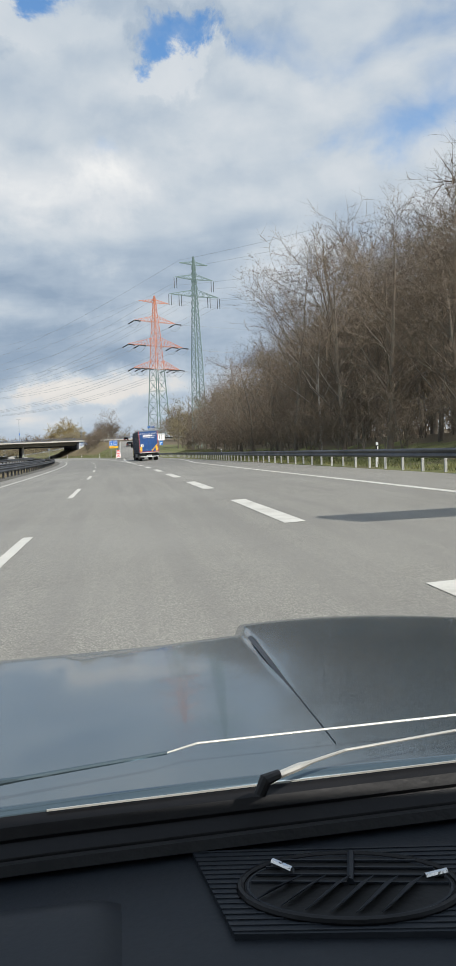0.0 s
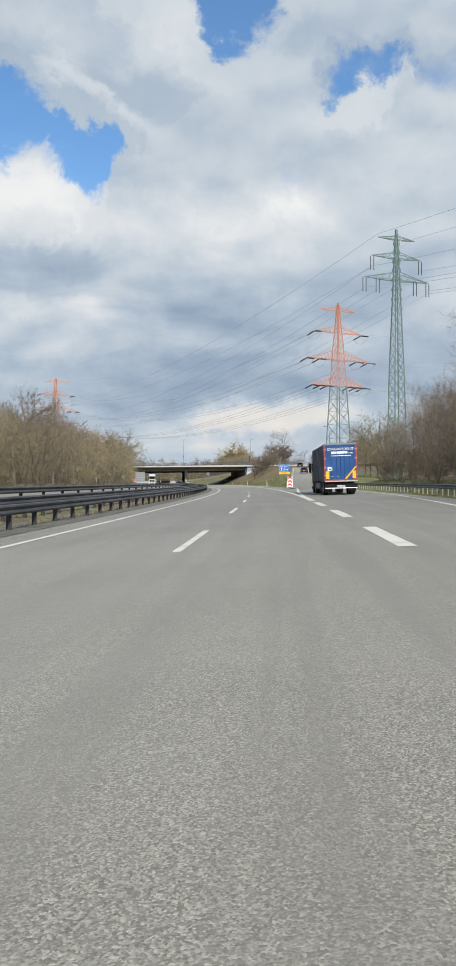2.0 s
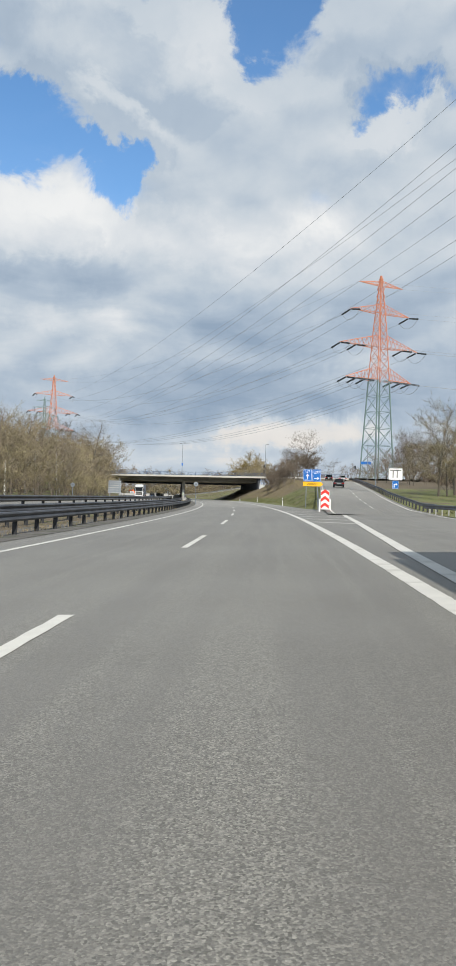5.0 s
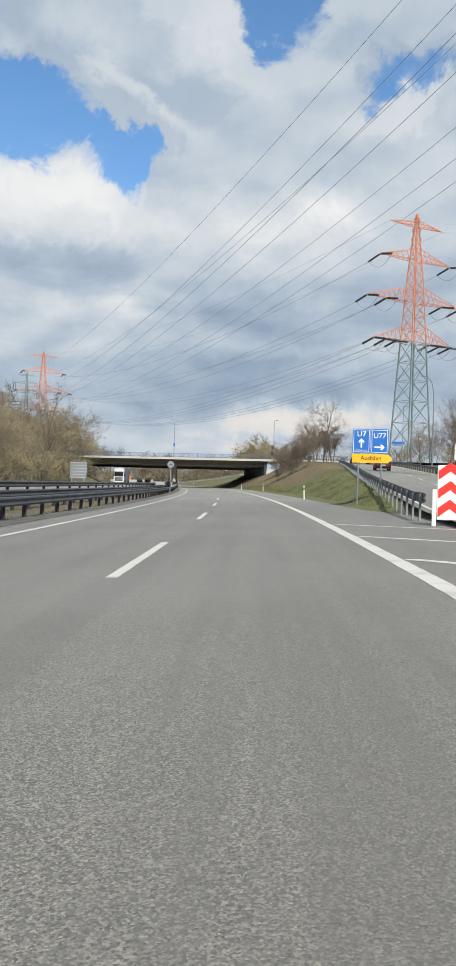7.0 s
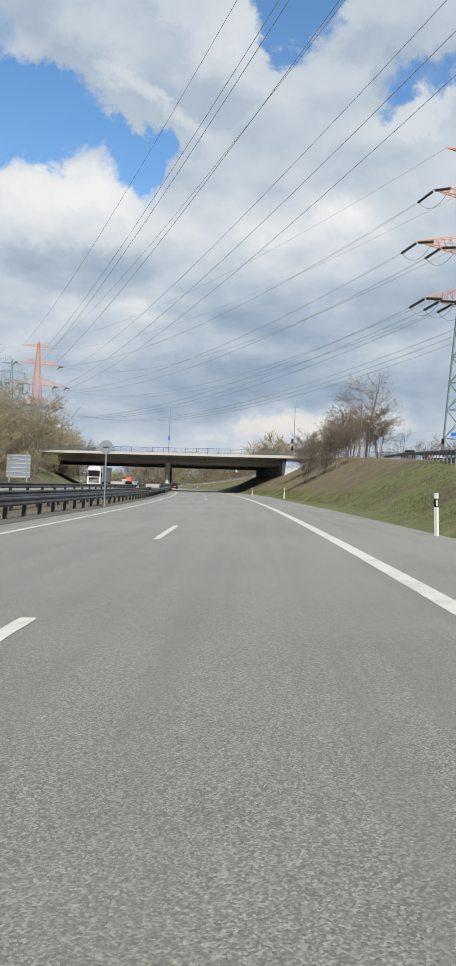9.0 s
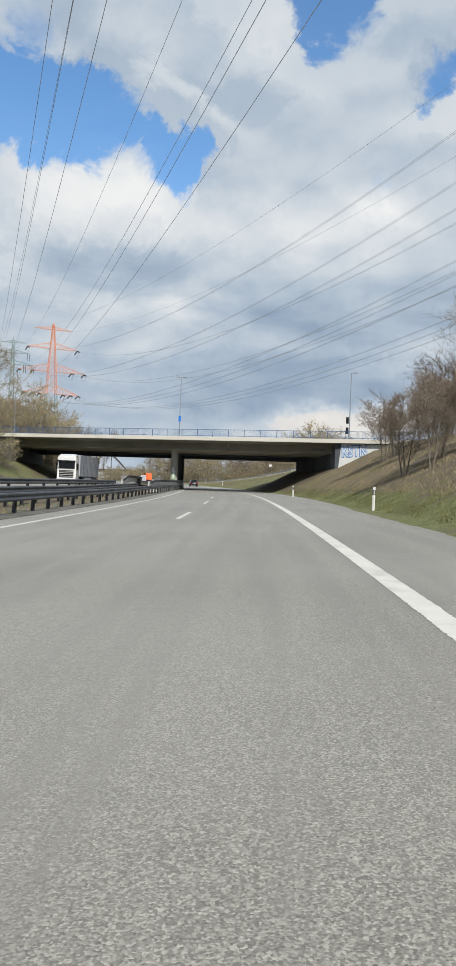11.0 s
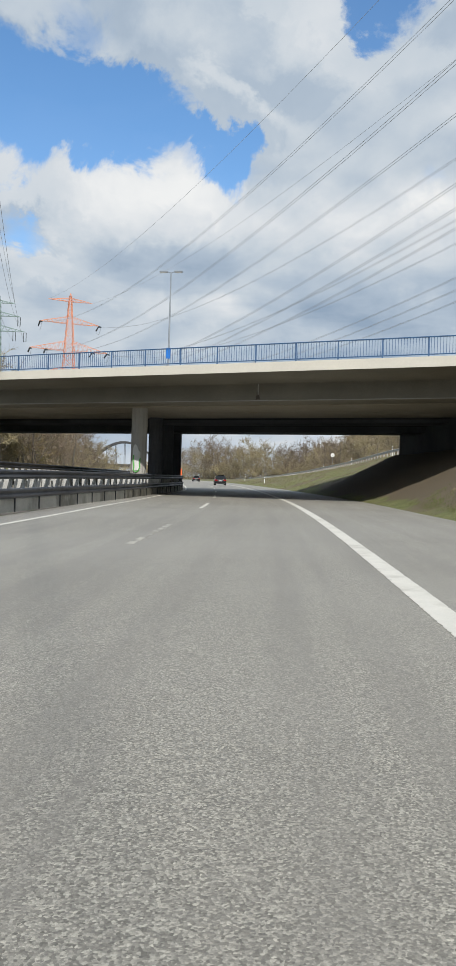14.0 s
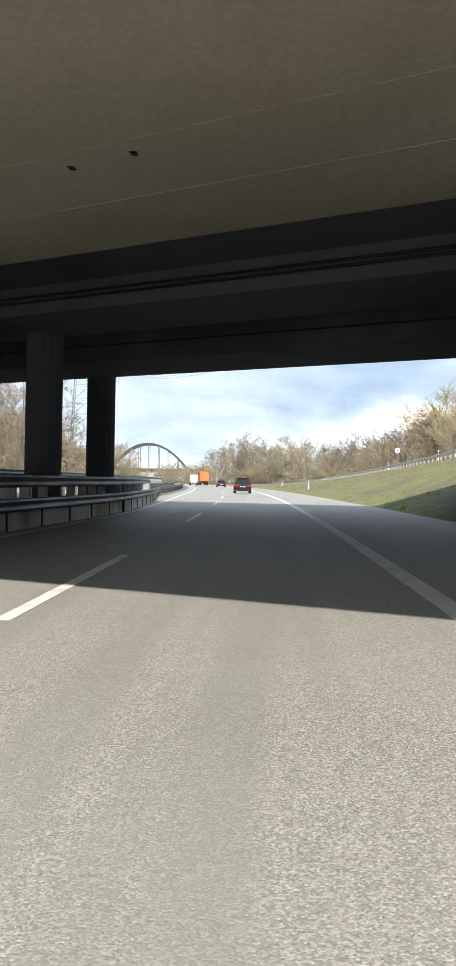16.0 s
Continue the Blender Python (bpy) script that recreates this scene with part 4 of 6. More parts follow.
def any_way(rng):
    while True:
        v = Vector((rng.uniform(-1, 1), rng.uniform(-1, 1), rng.uniform(-1, 1)))
        if 0.05 < v.length < 1:
            return v.normalized()


def tree_meshes(name, seed, height, trunk_r, limbs, branches, twigs, width=0.3, stems=1, low=0.25, bark=BARK, twig_mat=TWIG, twig_w=0.010, twig_len=0.065, kink=0.5):
    """Trunk with rising limbs reaching out to a rounded uneven crown; branches and fine twigs fan out from them."""
    rng = random.Random(seed)
    tv, tf, cv, cf = [], [], [], []
    crown_c = Vector((0, 0, height * (0.5 + 0.5 * low)))
    rz, rx = height * (0.5 - 0.5 * low) * 1.02, height * width
    for s in range(stems):
        a0 = 2 * math.pi * s / stems + rng.uniform(-0.5, 0.5)
        lean = Vector((math.cos(a0), math.sin(a0), 0)) * (0.06 if stems == 1 else rng.uniform(0.12, 0.30))
        foot = Vector((math.cos(a0), math.sin(a0), 0)) * (0.12 * (stems > 1)) + Vector((0, 0, -0.3))
        h = height * rng.uniform(0.78, 0.92)
        trunk = limb(tv, tf, foot, Vector((0, 0, 1)) + lean, h, trunk_r, trunk_r * 0.1, 9, 7, rng, 0.07, 0.03)
        for i in range(limbs):
            f = low * 0.75 + (0.93 - low * 0.75) * (i + rng.random()) / limbs
            k = min(int(f * 9), 8)
            p = trunk[k][0].lerp(trunk[k + 1][0], f * 9 - k)
            az = i * 2.4 + rng.uniform(-0.6, 0.6)
            el = rng.uniform(-0.35, 0.5) + 0.9 * (f - 0.4)
            r = rng.uniform(0.72, 1.08)
            goal = crown_c + Vector((math.cos(az) * math.cos(el) * rx * r, math.sin(az) * math.cos(el) * rx * r, math.sin(el) * rz * r))
            way = goal - p
            if way.z < 0.25 * way.length:
                way.z = 0.25 * way.length
            ln = way.length
            lr = max(trunk_r * (1.05 - f) * 0.40, 0.02)
            lp = limb(tv, tf, p, way + Vector((0, 0, -0.25 * ln)) if stems == 1 else way, ln, lr, 0.010, 6, 4, rng, 0.20, 0.035)
            for j in range(branches):
                g = 0.16 + 0.84 * (j + rng.random()) / branches
                m = min(int(g * 6), 5)
                q = lp[m][0].lerp(lp[m + 1][0], g * 6 - m)
                w = (lp[m][1] * 0.8 + any_way(rng) * 0.95 + Vector((0, 0, 0.25))).normalized()
                bl = height * rng.uniform(0.10, 0.21) * (1.2 - 0.5 * g)
                w3 = (w + any_way(rng) * 0.5 + Vector((0, 0, 0.1))).normalized()
                mid = q + w * (bl * 0.5)
                bp = ((q, w), (mid, w3), (mid + w3 * (bl * 0.5), w3))
                ribbon(cv, cf, q, w, bl * 0.55, twig_w * 2.0, rng, 0)
                ribbon(cv, cf, mid, w3, bl * 0.55, twig_w * 1.5, rng, 0)
                for l in range(twigs):
                    e = 0 if rng.random() < 0.4 else 1
                    w2 = (bp[e][1] * 0.7 + any_way(rng) * 0.95 + Vector((0, 0, 0.15))).normalized()
                    ribbon(cv, cf, bp[e][0].lerp(bp[e + 1][0], rng.random()), w2, height * twig_len * rng.uniform(0.5, 1.25), twig_w, rng, kink)
    out = []
    for nm, v, f, mat in (("trunk", tv, tf, bark), ("crown", cv, cf, twig_mat)):
        me = bpy.data.meshes.new(name + "_" + nm)
        me.from_pydata(v, [], f)
        me.materials.append(mat)
        out.append(me)
    return out


KINDS = {
    "oak": [tree_meshes("oak", 10 + i, 17, 0.22, 20, 15, 11, 0.32, 1, 0.20, BARK, TWIG, 0.008) for i in range(3)],
    "tall": [tree_meshes("tall", 20 + i, 20, 0.20, 20, 14, 11, 0.22, 1, 0.28, BARK, TWIG, 0.008) for i in range(3)],
    "birch": [tree_meshes("birch", 30 + i, 18, 0.13, 20, 14, 10, 0.21, 1, 0.25, BIRCH, TWIG, 0.007) for i in range(2)],
    "bud": [tree_meshes("bud", 40 + i, 14, 0.17, 18, 14, 10, 0.34, 1, 0.12, BARK, TWIG_BUD, 0.016) for i in range(3)],
    "far": [tree_meshes("far", 80 + i, 14, 0.17, 16, 13, 14, 0.34, 1, 0.08, BARK, TWIG_BUD, 0.025, 0.085, 0) for i in range(3)],
    "farbrown": [tree_meshes("farbrown", 90 + i, 15, 0.17, 16, 13, 14, 0.34, 1, 0.10, BARK, TWIG, 0.024, 0.085, 0) for i in range(2)],
    "thick": [tree_meshes("thick", 100 + i, 15.5, 0.17, 22, 18, 20, 0.33, 1, 0.05, BARK, TWIG_YELLOW, 0.022, 0.07, 0) for i in range(2)],
    "bush": [tree_meshes("bush", 50 + i, 4.6, 0.04, 6, 8, 9, 0.45, 3, 0.05, BARK, TWIG, 0.009, 0.12) for i in range(2)],
    "budbush": [tree_meshes("budbush", 60 + i, 6.0, 0.05, 6, 8, 9, 0.42, 4, 0.05, BARK, TWIG_BUD, 0.018, 0.10, 0) for i in range(2)],
    "multi": [tree_meshes("multi", 70 + i, 7.6, 0.08, 10, 14, 16, 0.38, 3, 0.22, BARK, TWIG, 0.008, 0.08) for i in range(3)],
}
TREE_LABEL = {
    "oak": "bare grey-brown broadleaf tree at the wood edge", "tall": "tall slender bare tree in the roadside wood",
    "birch": "bare birch with pale bark and hanging twigs", "bud": "broadleaf tree with yellowish budding twigs",
    "far": "distant broadleaf tree with yellowish spring twigs", "farbrown": "distant bare brown broadleaf tree", "thick": "dense round tree with ochre-yellow spring twigs", "bush": "leafless brown bush below the trees", "budbush": "bush with yellow-brown budding twigs",
    "multi": "leafless tree with several stems on the bank"}
tree_rng = random.Random(5)


def plant(kind, x, y, scale=1.0, z=None, group="roadside trees"):
    meshes = tree_rng.choice(KINDS[kind])
    zz = terrain(x - xd(y), y) - 0.05 if z is None else z
    root = thing("bush" if "bush" in kind else "tree", TREE_LABEL[kind], "bush" if "bush" in kind else "tree",
                 pose(x, y, zz, 0, 0, tree_rng.uniform(0, 360)) @ Matrix.Scale(scale * tree_rng.uniform(0.88, 1.12), 4), group)
    for nm, me in zip(("trunk", "crown"), meshes):
        ob = new(nm, me)
        ob.parent = root
    return root


def joined_trees(name, label, spots):
    """Many far trees in one mesh; spots hold kind, x, y, z and scale."""
    co, faces, mats, base = [], [], [], 0
    for kind, x, y, z, scale in spots:
        m = np.array((pose(x, y, z, 0, 0, tree_rng.uniform(0, 360)) @ Matrix.Scale(scale * tree_rng.uniform(0.88, 1.12), 4)).to_3x3().transposed())
        for slot, src in enumerate(tree_rng.choice(KINDS[kind])):
            n = len(src.vertices)
            v = np.empty(n * 3, np.float32)
            src.vertices.foreach_get("co", v)
            co.append(v.reshape(-1, 3) @ m + np.array((x, y, z)))
            faces += [[i + base for i in f.vertices] for f in src.polygons]
            mats += [0 if slot == 0 else 1 if kind != "farbrown" else 2] * len(src.polygons)
            base += n
    me = bpy.data.meshes.new(name)
    me.from_pydata(np.concatenate(co), [], faces)
    for mat in (BARK, TWIG_BUD, TWIG):
        me.materials.append(mat)
    me.polygons.foreach_set("material_index", mats)
    return tagged(new(name, me), label, "woodland", kind="stuff")


# the wood beside the right lane
for row, (u0, step) in enumerate(((20.0, 4.8), (25.5, 4.8), (31.0, 5.4))):
    y = 24 + row * 3.0
    while y < 196:
        u = u0 + tree_rng.uniform(-1.6, 1.6) + smooth(90, 190, y) * 5.0
        low = 0.82 + 0.27 * smooth(32, 54, y) - 0.26 * smooth(66, 88, y) - 0.08 * smooth(110, 140, y) - 0.14 * smooth(100, 190, y)
        if not (185 < y < 215 and u < 36):
            kind = tree_rng.choice(("oak", "oak", "tall", "birch", "multi") if row == 0 else ("oak", "tall", "tall", "birch") if row == 1 else ("farbrown", "farbrown", "tall"))
            plant(kind, xd(y) + u, y, (0.88 if kind == "tall" and y < 64 else 1.0) * (0.90, 0.98, 1.05 if kind != "farbrown" else 1.25)[row] * low)
        y += step * tree_rng.uniform(0.8, 1.2)
back, y = [], 30.0
while y < 196:
    x = xd(y) + 38.5 + tree_rng.uniform(-1.6, 1.6) + smooth(90, 190, y) * 5.0
    back.append((tree_rng.choice(("farbrown", "farbrown", "far")), x, y, terrain(x - xd(y), y) - 0.05, 1.3 * (0.82 + 0.27 * smooth(32, 54, y) - 0.26 * smooth(66, 88, y) - 0.22 * smooth(110, 190, y))))
    y += tree_rng.uniform(4.4, 6.6)
joined_trees("back_wood", "brown bare trees deep in the roadside wood", back)
for row, u0 in enumerate((18.5, 23.0)):
    y = 24 + row * 2
    while y < 185:
        plant("bush", xd(y) + u0 + tree_rng.uniform(-0.8, 0.8) + smooth(90, 190, y) * 5.0, y, tree_rng.uniform(0.8, 1.3))
        y += tree_rng.uniform(3.6, 5.4)
plant("oak", xd(71) + 23.5, 71.0, 1.22)
plant("tall", xd(66) + 25.0, 66.5, 1.02)
# beyond the slip road
for kind, x, y, s in (("bud", 36.8, 226.0, 1.0), ("bud", 41.0, 233.0, 1.1), ("oak", 45.0, 224.0, 0.9), ("oak", 41.0, 302.0, 0.55), ("oak", 44.0, 306.0, 0.58), ("farbrown", 47.5, 299.0, 0.62), ("oak", 28.5, 352.0, 0.42), ("farbrown", 32.0, 349.0, 0.5), ("oak", 36.0, 353.0, 0.55), ("farbrown", 41.0, 350.0, 0.6), ("far", 46.0, 352.0, 0.6)):
    plant(kind, x, y, s)
for k in range(16):
    y = 215 + k * 11 + tree_rng.uniform(-3, 3)
    plant(tree_rng.choice(("farbrown", "tall", "far")), ramp_x(y) + tree_rng.uniform(13, 26), y, tree_rng.uniform(0.6, 0.8))
# on the bank before the bridge
for x, y, s in ((15.2, 292.5, 0.55), (16.3, 290.0, 0.62), (17.4, 294.0, 0.66), (18.6, 291.0, 0.60), (20.4, 296.0, 0.66), (17.0, 319.5, 0.84), (18.1, 322.0, 0.76), (19.5, 309, 0.76), (20.5, 316, 0.8), (22.6, 322, 1.0), (24.5, 330, 0.95), (26.5, 315, 0.95), (27.5, 335, 0.9)):
    plant("multi", x, y, s, group="trees on the bank")
plant("oak", 20.6, 288.5, 0.52, group="trees on the bank")
plant("oak", 25.0, 317, 0.85, group="trees on the bank")
# left of the motorway
for row in range(3):
    y = 150 + row * 5
    while y < 338:
        u = -30.0 - row * 6.5 + tree_rng.uniform(-2, 2)
        kind = tree_rng.choice(("bud", "oak", "tall", "bud", "birch") if row < 1 else ("far", "farbrown", "farbrown", "birch"))
        plant(kind, xd(y) + u, y, tree_rng.uniform(0.70, 1.08) * (0.8 if kind in ("tall", "birch") else 1.0) * (1.0 + 0.17 * smooth(180, 198, y) - 0.02 * smooth(232, 250, y)), group="trees across the motorway")
        y += tree_rng.uniform(7, 10)
y = 150
while y < 340:
    plant(tree_rng.choice(("budbush", "budbush", "bush")), xd(y) - 28.0 + tree_rng.uniform(-1, 1), y, tree_rng.uniform(0.6, 1.1), group="trees across the motorway")
    y += tree_rng.uniform(5.5, 8.5)
# past the bridge
for k in range(26):
    y = 425 + k * 7
    plant(tree_rng.choice(("far", "far", "farbrown", "budbush")), onramp_x(y) + 7 + tree_rng.uniform(0, 14), y, tree_rng.uniform(0.65, 1.0) * (1.0 - 0.25 * smooth(430, 520, y)), group="trees past the bridge")
for k in range(16):
    y = 398 + k * 9
    plant(tree_rng.choice(("far", "far", "farbrown")), xd(y) - 29 - tree_rng.uniform(0, 18), y, tree_rng.uniform(0.9, 1.2), group="trees past the bridge")
for kind, x, y, s in (("bud", 9.8, 463.0, 0.80), ("bud", 12.6, 470.0, 0.92), ("bud", 15.5, 462.0, 0.95), ("oak", 14.2, 452.0, 0.62), ("bud", 19.0, 468.0, 1.0), ("farbrown", 2.5, 500.0, 0.66), ("far", 6.0, 492.0, 0.75)):
    plant(kind, x, y, s, group="trees past the bridge")
for x, y, s in ((7.5, 458, 0.55), (12.5, 446, 0.85), (8.5, 496, 0.72), (17.5, 440, 0.8), (9.5, 484, 0.8)):
    plant("far", x, y, s, group="trees past the bridge")
for k in range(22):
    y = 405 + k * 9
    plant(tree_rng.choice(("far", "far", "farbrown", "budbush")), xd(y) - 29 - tree_rng.uniform(0, 12), y, tree_rng.uniform(0.55, 0.85), group="trees past the bridge")

# the wood that closes the view behind the bend
rear = []
for row, (y0, lift) in enumerate(((618, 0.92), (634, 1.05), (652, 1.2))):
    x = -185.0 + row * 2
    while x < 66:
        kind = tree_rng.choice(("far", "far", "farbrown"))
        if -106 < x < -62:
            x += 4.0
            continue
        rear.append((kind, x, y0 + 0.10 * (x + 200) + 22 * math.sin((x + 215) * 0.02) + tree_rng.uniform(-5, 5), 0.2, lift * tree_rng.uniform(0.85, 1.2)))
        x += tree_rng.uniform(5.5, 8.5)
joined_trees("rear_wood", "bare yellowish and brown trees behind the bend", rear)
x = -185.0
while x < 66:
    plant("budbush", x, 612 + 0.10 * (x + 200) + 22 * math.sin((x + 215) * 0.02) + tree_rng.uniform(-3, 8), tree_rng.uniform(0.9, 1.5), 0.0, group="far wood")
    x += tree_rng.uniform(3.6, 5.6)
for kind, x, y, s in (("bud", -29.5, 341.0, 0.58), ("bud", -30.6, 347.5, 0.55), ("budbush", -29.2, 350.0, 0.85), ("budbush", -30.4, 354.0, 0.8), ("oak", -33.0, 318.0, 0.75), ("bud", -34.5, 328.0, 0.85), ("oak", -36.5, 338.0, 0.70), ("bud", -36.0, 349.0, 0.62), ("budbush", -33.5, 344.0, 0.9), ("budbush", -34.5, 356.0, 0.75), ("bush", -32.0, 334.0, 1.0), ("bud", -40.0, 357.0, 0.75), ("birch", xd(341) - 29.5, 341.0, 0.86), ("birch", xd(338) - 30.5, 338.0, 0.80), ("oak", xd(322) - 30.0, 322.0, 0.85),
                      ("farbrown", -37.0, 432.0, 0.98), ("farbrown", -41.0, 428.0, 1.02), ("far", -44.0, 434.0, 1.05), ("thick", -47.5, 436.0, 1.06), ("thick", -51.0, 430.0, 1.08), ("thick", -54.5, 434.0, 1.12), ("thick", -58.5, 430.0, 1.12), ("thick", -62.0, 436.0, 1.15), ("far", -46.0, 418.0, 0.92), ("far", -52.0, 412.0, 0.95), ("farbrown", -58.0, 424.0, 0.95), ("far", -65.0, 415.0, 1.0), ("far", -73.0, 420.0, 1.05), ("farbrown", -80.0, 412.0, 1.0)):
    plant(kind, x, y, s, group="trees across the motorway")
for x, y, s in ((8.5, 582.0, 1.45), (12.5, 580.0, 1.72), (17.0, 586.0, 1.72), (21.5, 582.0, 1.4)):
    plant("thick", x, y, s, 0.2, group="far wood")


def wood_belt(name, label, place, length, depth, height, count, mat, seed, thick=1.0):
    """A far belt of bare woodland: crowns of uneven height and width, each a mass of fine twigs on a stem."""
    rng = random.Random(seed)
    v, f = [], []
    per = 340
    for c in range(count // per):
        t, q = rng.random() * length, rng.random()
        foot = place(t, q * depth)
        top = height * (0.62 + 0.22 * noise.noise((t * 0.05, seed, 0.0)) + 0.22 * q) * rng.uniform(0.75, 1.15)
        wide = top * rng.uniform(0.22, 0.36)
        mid = foot + Vector((0, 0, top * 0.5))
        for i in range(per):
            if i < 5:
                a = foot + Vector((rng.uniform(-0.6, 0.6), rng.uniform(-0.6, 0.6), 0))
                d = Vector((rng.uniform(-0.22, 0.22), rng.uniform(-0.2, 0.2), 1)).normalized()
                ln, w = top * rng.uniform(0.5, 0.85), 0.09
            else:
                o = any_way(rng)
                r = rng.random() ** 0.45
                a = mid + Vector((o.x * wide * r, o.y * wide * r, o.z * top * 0.5 * r))
                if i % 3 == 0:
                    a = foot + Vector((rng.uniform(-5, 5), rng.uniform(-4, 4), rng.random() ** 1.3 * top * 0.62))
                d = (o * 0.3 + any_way(rng) * 0.9 + Vector((0, 0, 0.25))).normalized()
                ln, w = rng.uniform(0.5, 1.5) * thick ** 0.5, rng.uniform(0.04, 0.095) * thick
            ribbon(v, f, a, d, ln, w, rng, 0)
    me = bpy.data.meshes.new(name)
    me.from_pydata(v, [], f)
    me.materials.append(mat)
    return tagged(new(name, me), label, "woodland", kind="stuff")


wood_belt("far_wood", "low thicket at the foot of the far wood", lambda t, q: Vector((-200 + t, 640 + 0.10 * t + q + 22 * math.sin(t * 0.02), 0)), 290, 26, 12, 90000, TWIG_BUD, 3, 1.3)
wood_belt("side_wood", "bare woodland beside the entry road", lambda t, q: Vector((onramp_x(430 + t) + 16 + q, 430 + t, onramp_z(430 + t) * 0.8)), 230, 18, 14, 50000, TWIG_BUD, 5, 1.0)
wood_belt("left_wood", "bare woodland beyond the other carriageway", lambda t, q: Vector((xd(395 + t) - 38 - q, 395 + t, 0.3)), 260, 20, 15, 70000, TWIG_BUD, 6, 1.0)
wood_belt("left_wood", "dense yellowish woodland across the motorway", lambda t, q: Vector((xd(140 + t) - 46 - q, 140 + t, 0.8)), 230, 18, 14, 26000, TWIG_BUD, 7)
wood_belt("left_wood", "dense grey-brown woodland across the motorway", lambda t, q: Vector((xd(140 + t) - 43 - q, 140 + t, 0.8)), 230, 18, 12, 28000, TWIG, 17)
wood_belt("right_wood", "dense brown woodland behind the roadside trees", lambda t, q: Vector((xd(30 + t) + 42 + q, 30 + t, 1.4)), 170, 16, 16, 44000, TWIG, 8)
wood_belt("slip_wood", "bare trees beyond the slip road", lambda t, q: Vector((ramp_x(215 + t) + 24 + q, 215 + t, ramp_z(215 + t) * 0.8)), 150, 14, 10, 26000, TWIG, 9)


def tufts(name, label, spots, count, mat, seed, tall=(0.05, 0.14)):
    """Loose blades of grass standing on the ground, in clumps."""
    rng = random.Random(seed)
    v, f = [], []
    while len(f) < count:
        u, y = spots(rng)
        p0 = Vector((xd(y) + u, y, 0))
        for i in range(9):
            o = Vector((rng.gauss(0, 0.12), rng.gauss(0, 0.12), 0))
            p = p0 + o
            p.z = terrain(p.x - xd(p.y), p.y) - 0.03
            d = Vector((rng.uniform(-0.6, 0.6), rng.uniform(-0.6, 0.6), 1)).normalized()
            ribbon(v, f, p, d, rng.uniform(*tall), 0.016, rng, 0)
    me = bpy.data.meshes.new(name)
    me.from_pydata(v, [], f)
    me.materials.append(mat)
    return tagged(new(name, me), label, "grass", kind="stuff")


def bank_foot(rng):
    y = rng.uniform(180, 352)
    return edge_r(y) + 0.35 + abs(rng.gauss(0, 2.6 if y < 250 else 1.1)), y


def bank_slope(rng):
    y = rng.uniform(252, 350)
    return edge_r(y) + 2.0 + rng.uniform(0, 10), y


def wood_verge(rng):
    y = rng.uniform(14, 176)
    return rng.uniform(12.6, 19.0) + smooth(60, 176, y) * 3.2, y


def entry_slope(rng):
    y = rng.uniform(392, 500)
    return edge_r(y) + 0.3 + rng.random() * max(onramp_x(y) - x_foot(y), 4.0), y


def median(rng):
    y = rng.uniform(20, 330)
    return -6.3 - abs(rng.gauss(0, 0.9)), y


tufts("verge_grass", "short green spring grass along the bank", bank_foot, 42000, GRASS_BLADE, 11)
tufts("dry_grass", "dry brown grass on the upper bank", bank_slope, 60000, GRASS_DRY, 12, (0.07, 0.2))
tufts("verge_grass", "green grass between the barrier and the wood", wood_verge, 26000, GRASS_BLADE, 13, (0.1, 0.3))
tufts("verge_grass", "rough grass on the slope below the entry road", entry_slope, 20000, GRASS_BLADE, 15)
tufts("dry_grass", "dry grass on the slope below the entry road", entry_slope, 14000, GRASS_DRY, 16)
tufts("median_weeds", "low weeds in the gravel of the median", median, 14000, GRASS_DRY, 14, (0.06, 0.2))

# ================= signs and street furniture =================
def signpost(root, x, y, z0, z1, r=0.045, mat=SIGN_BACK):
    return part("post", new_tube([(x, y, z0), (x, y, z1)], r, 8), mat, root)


UPRIGHT = pose(0, 0, 0, 90, 0, 0)


def panel(root, name, mat, x0, x1, z0, z1, y, label="", border=None):
    """An upright sheet facing -y, rounded corners, with a rim."""
    r = min(x1 - x0, z1 - z0) * 0.08
    pts = []
    for cx, cz, a0 in ((x1 - r, z1 - r, 0), (x0 + r, z1 - r, 90), (x0 + r, z0 + r, 180), (x1 - r, z0 + r, 270)):
        pts += [(cx + r * math.cos(radians(a0 + 30 * i)), cz + r * math.sin(radians(a0 + 30 * i))) for i in range(4)]
    ob = part(name, prism(bmesh.new(), pts, "y", y, y + 0.04), mat, root, label)
    if border:
        b = 0.025
        for nm, q in (("rim", (x0 + 0.05, x1 - 0.05, z1 - 0.05 - b, z1 - 0.05)), ("rim", (x0 + 0.05, x1 - 0.05, z0 + 0.05, z0 + 0.05 + b)), ("rim", (x0 + 0.05, x0 + 0.05 + b, z0 + 0.05, z1 - 0.05)), ("rim", (x1 - 0.05 - b, x1 - 0.05, z0 + 0.05, z1 - 0.05))):
            part(nm, new_box(q[0], q[1], y - 0.006, y, q[2], q[3]), border, ob)
    return ob


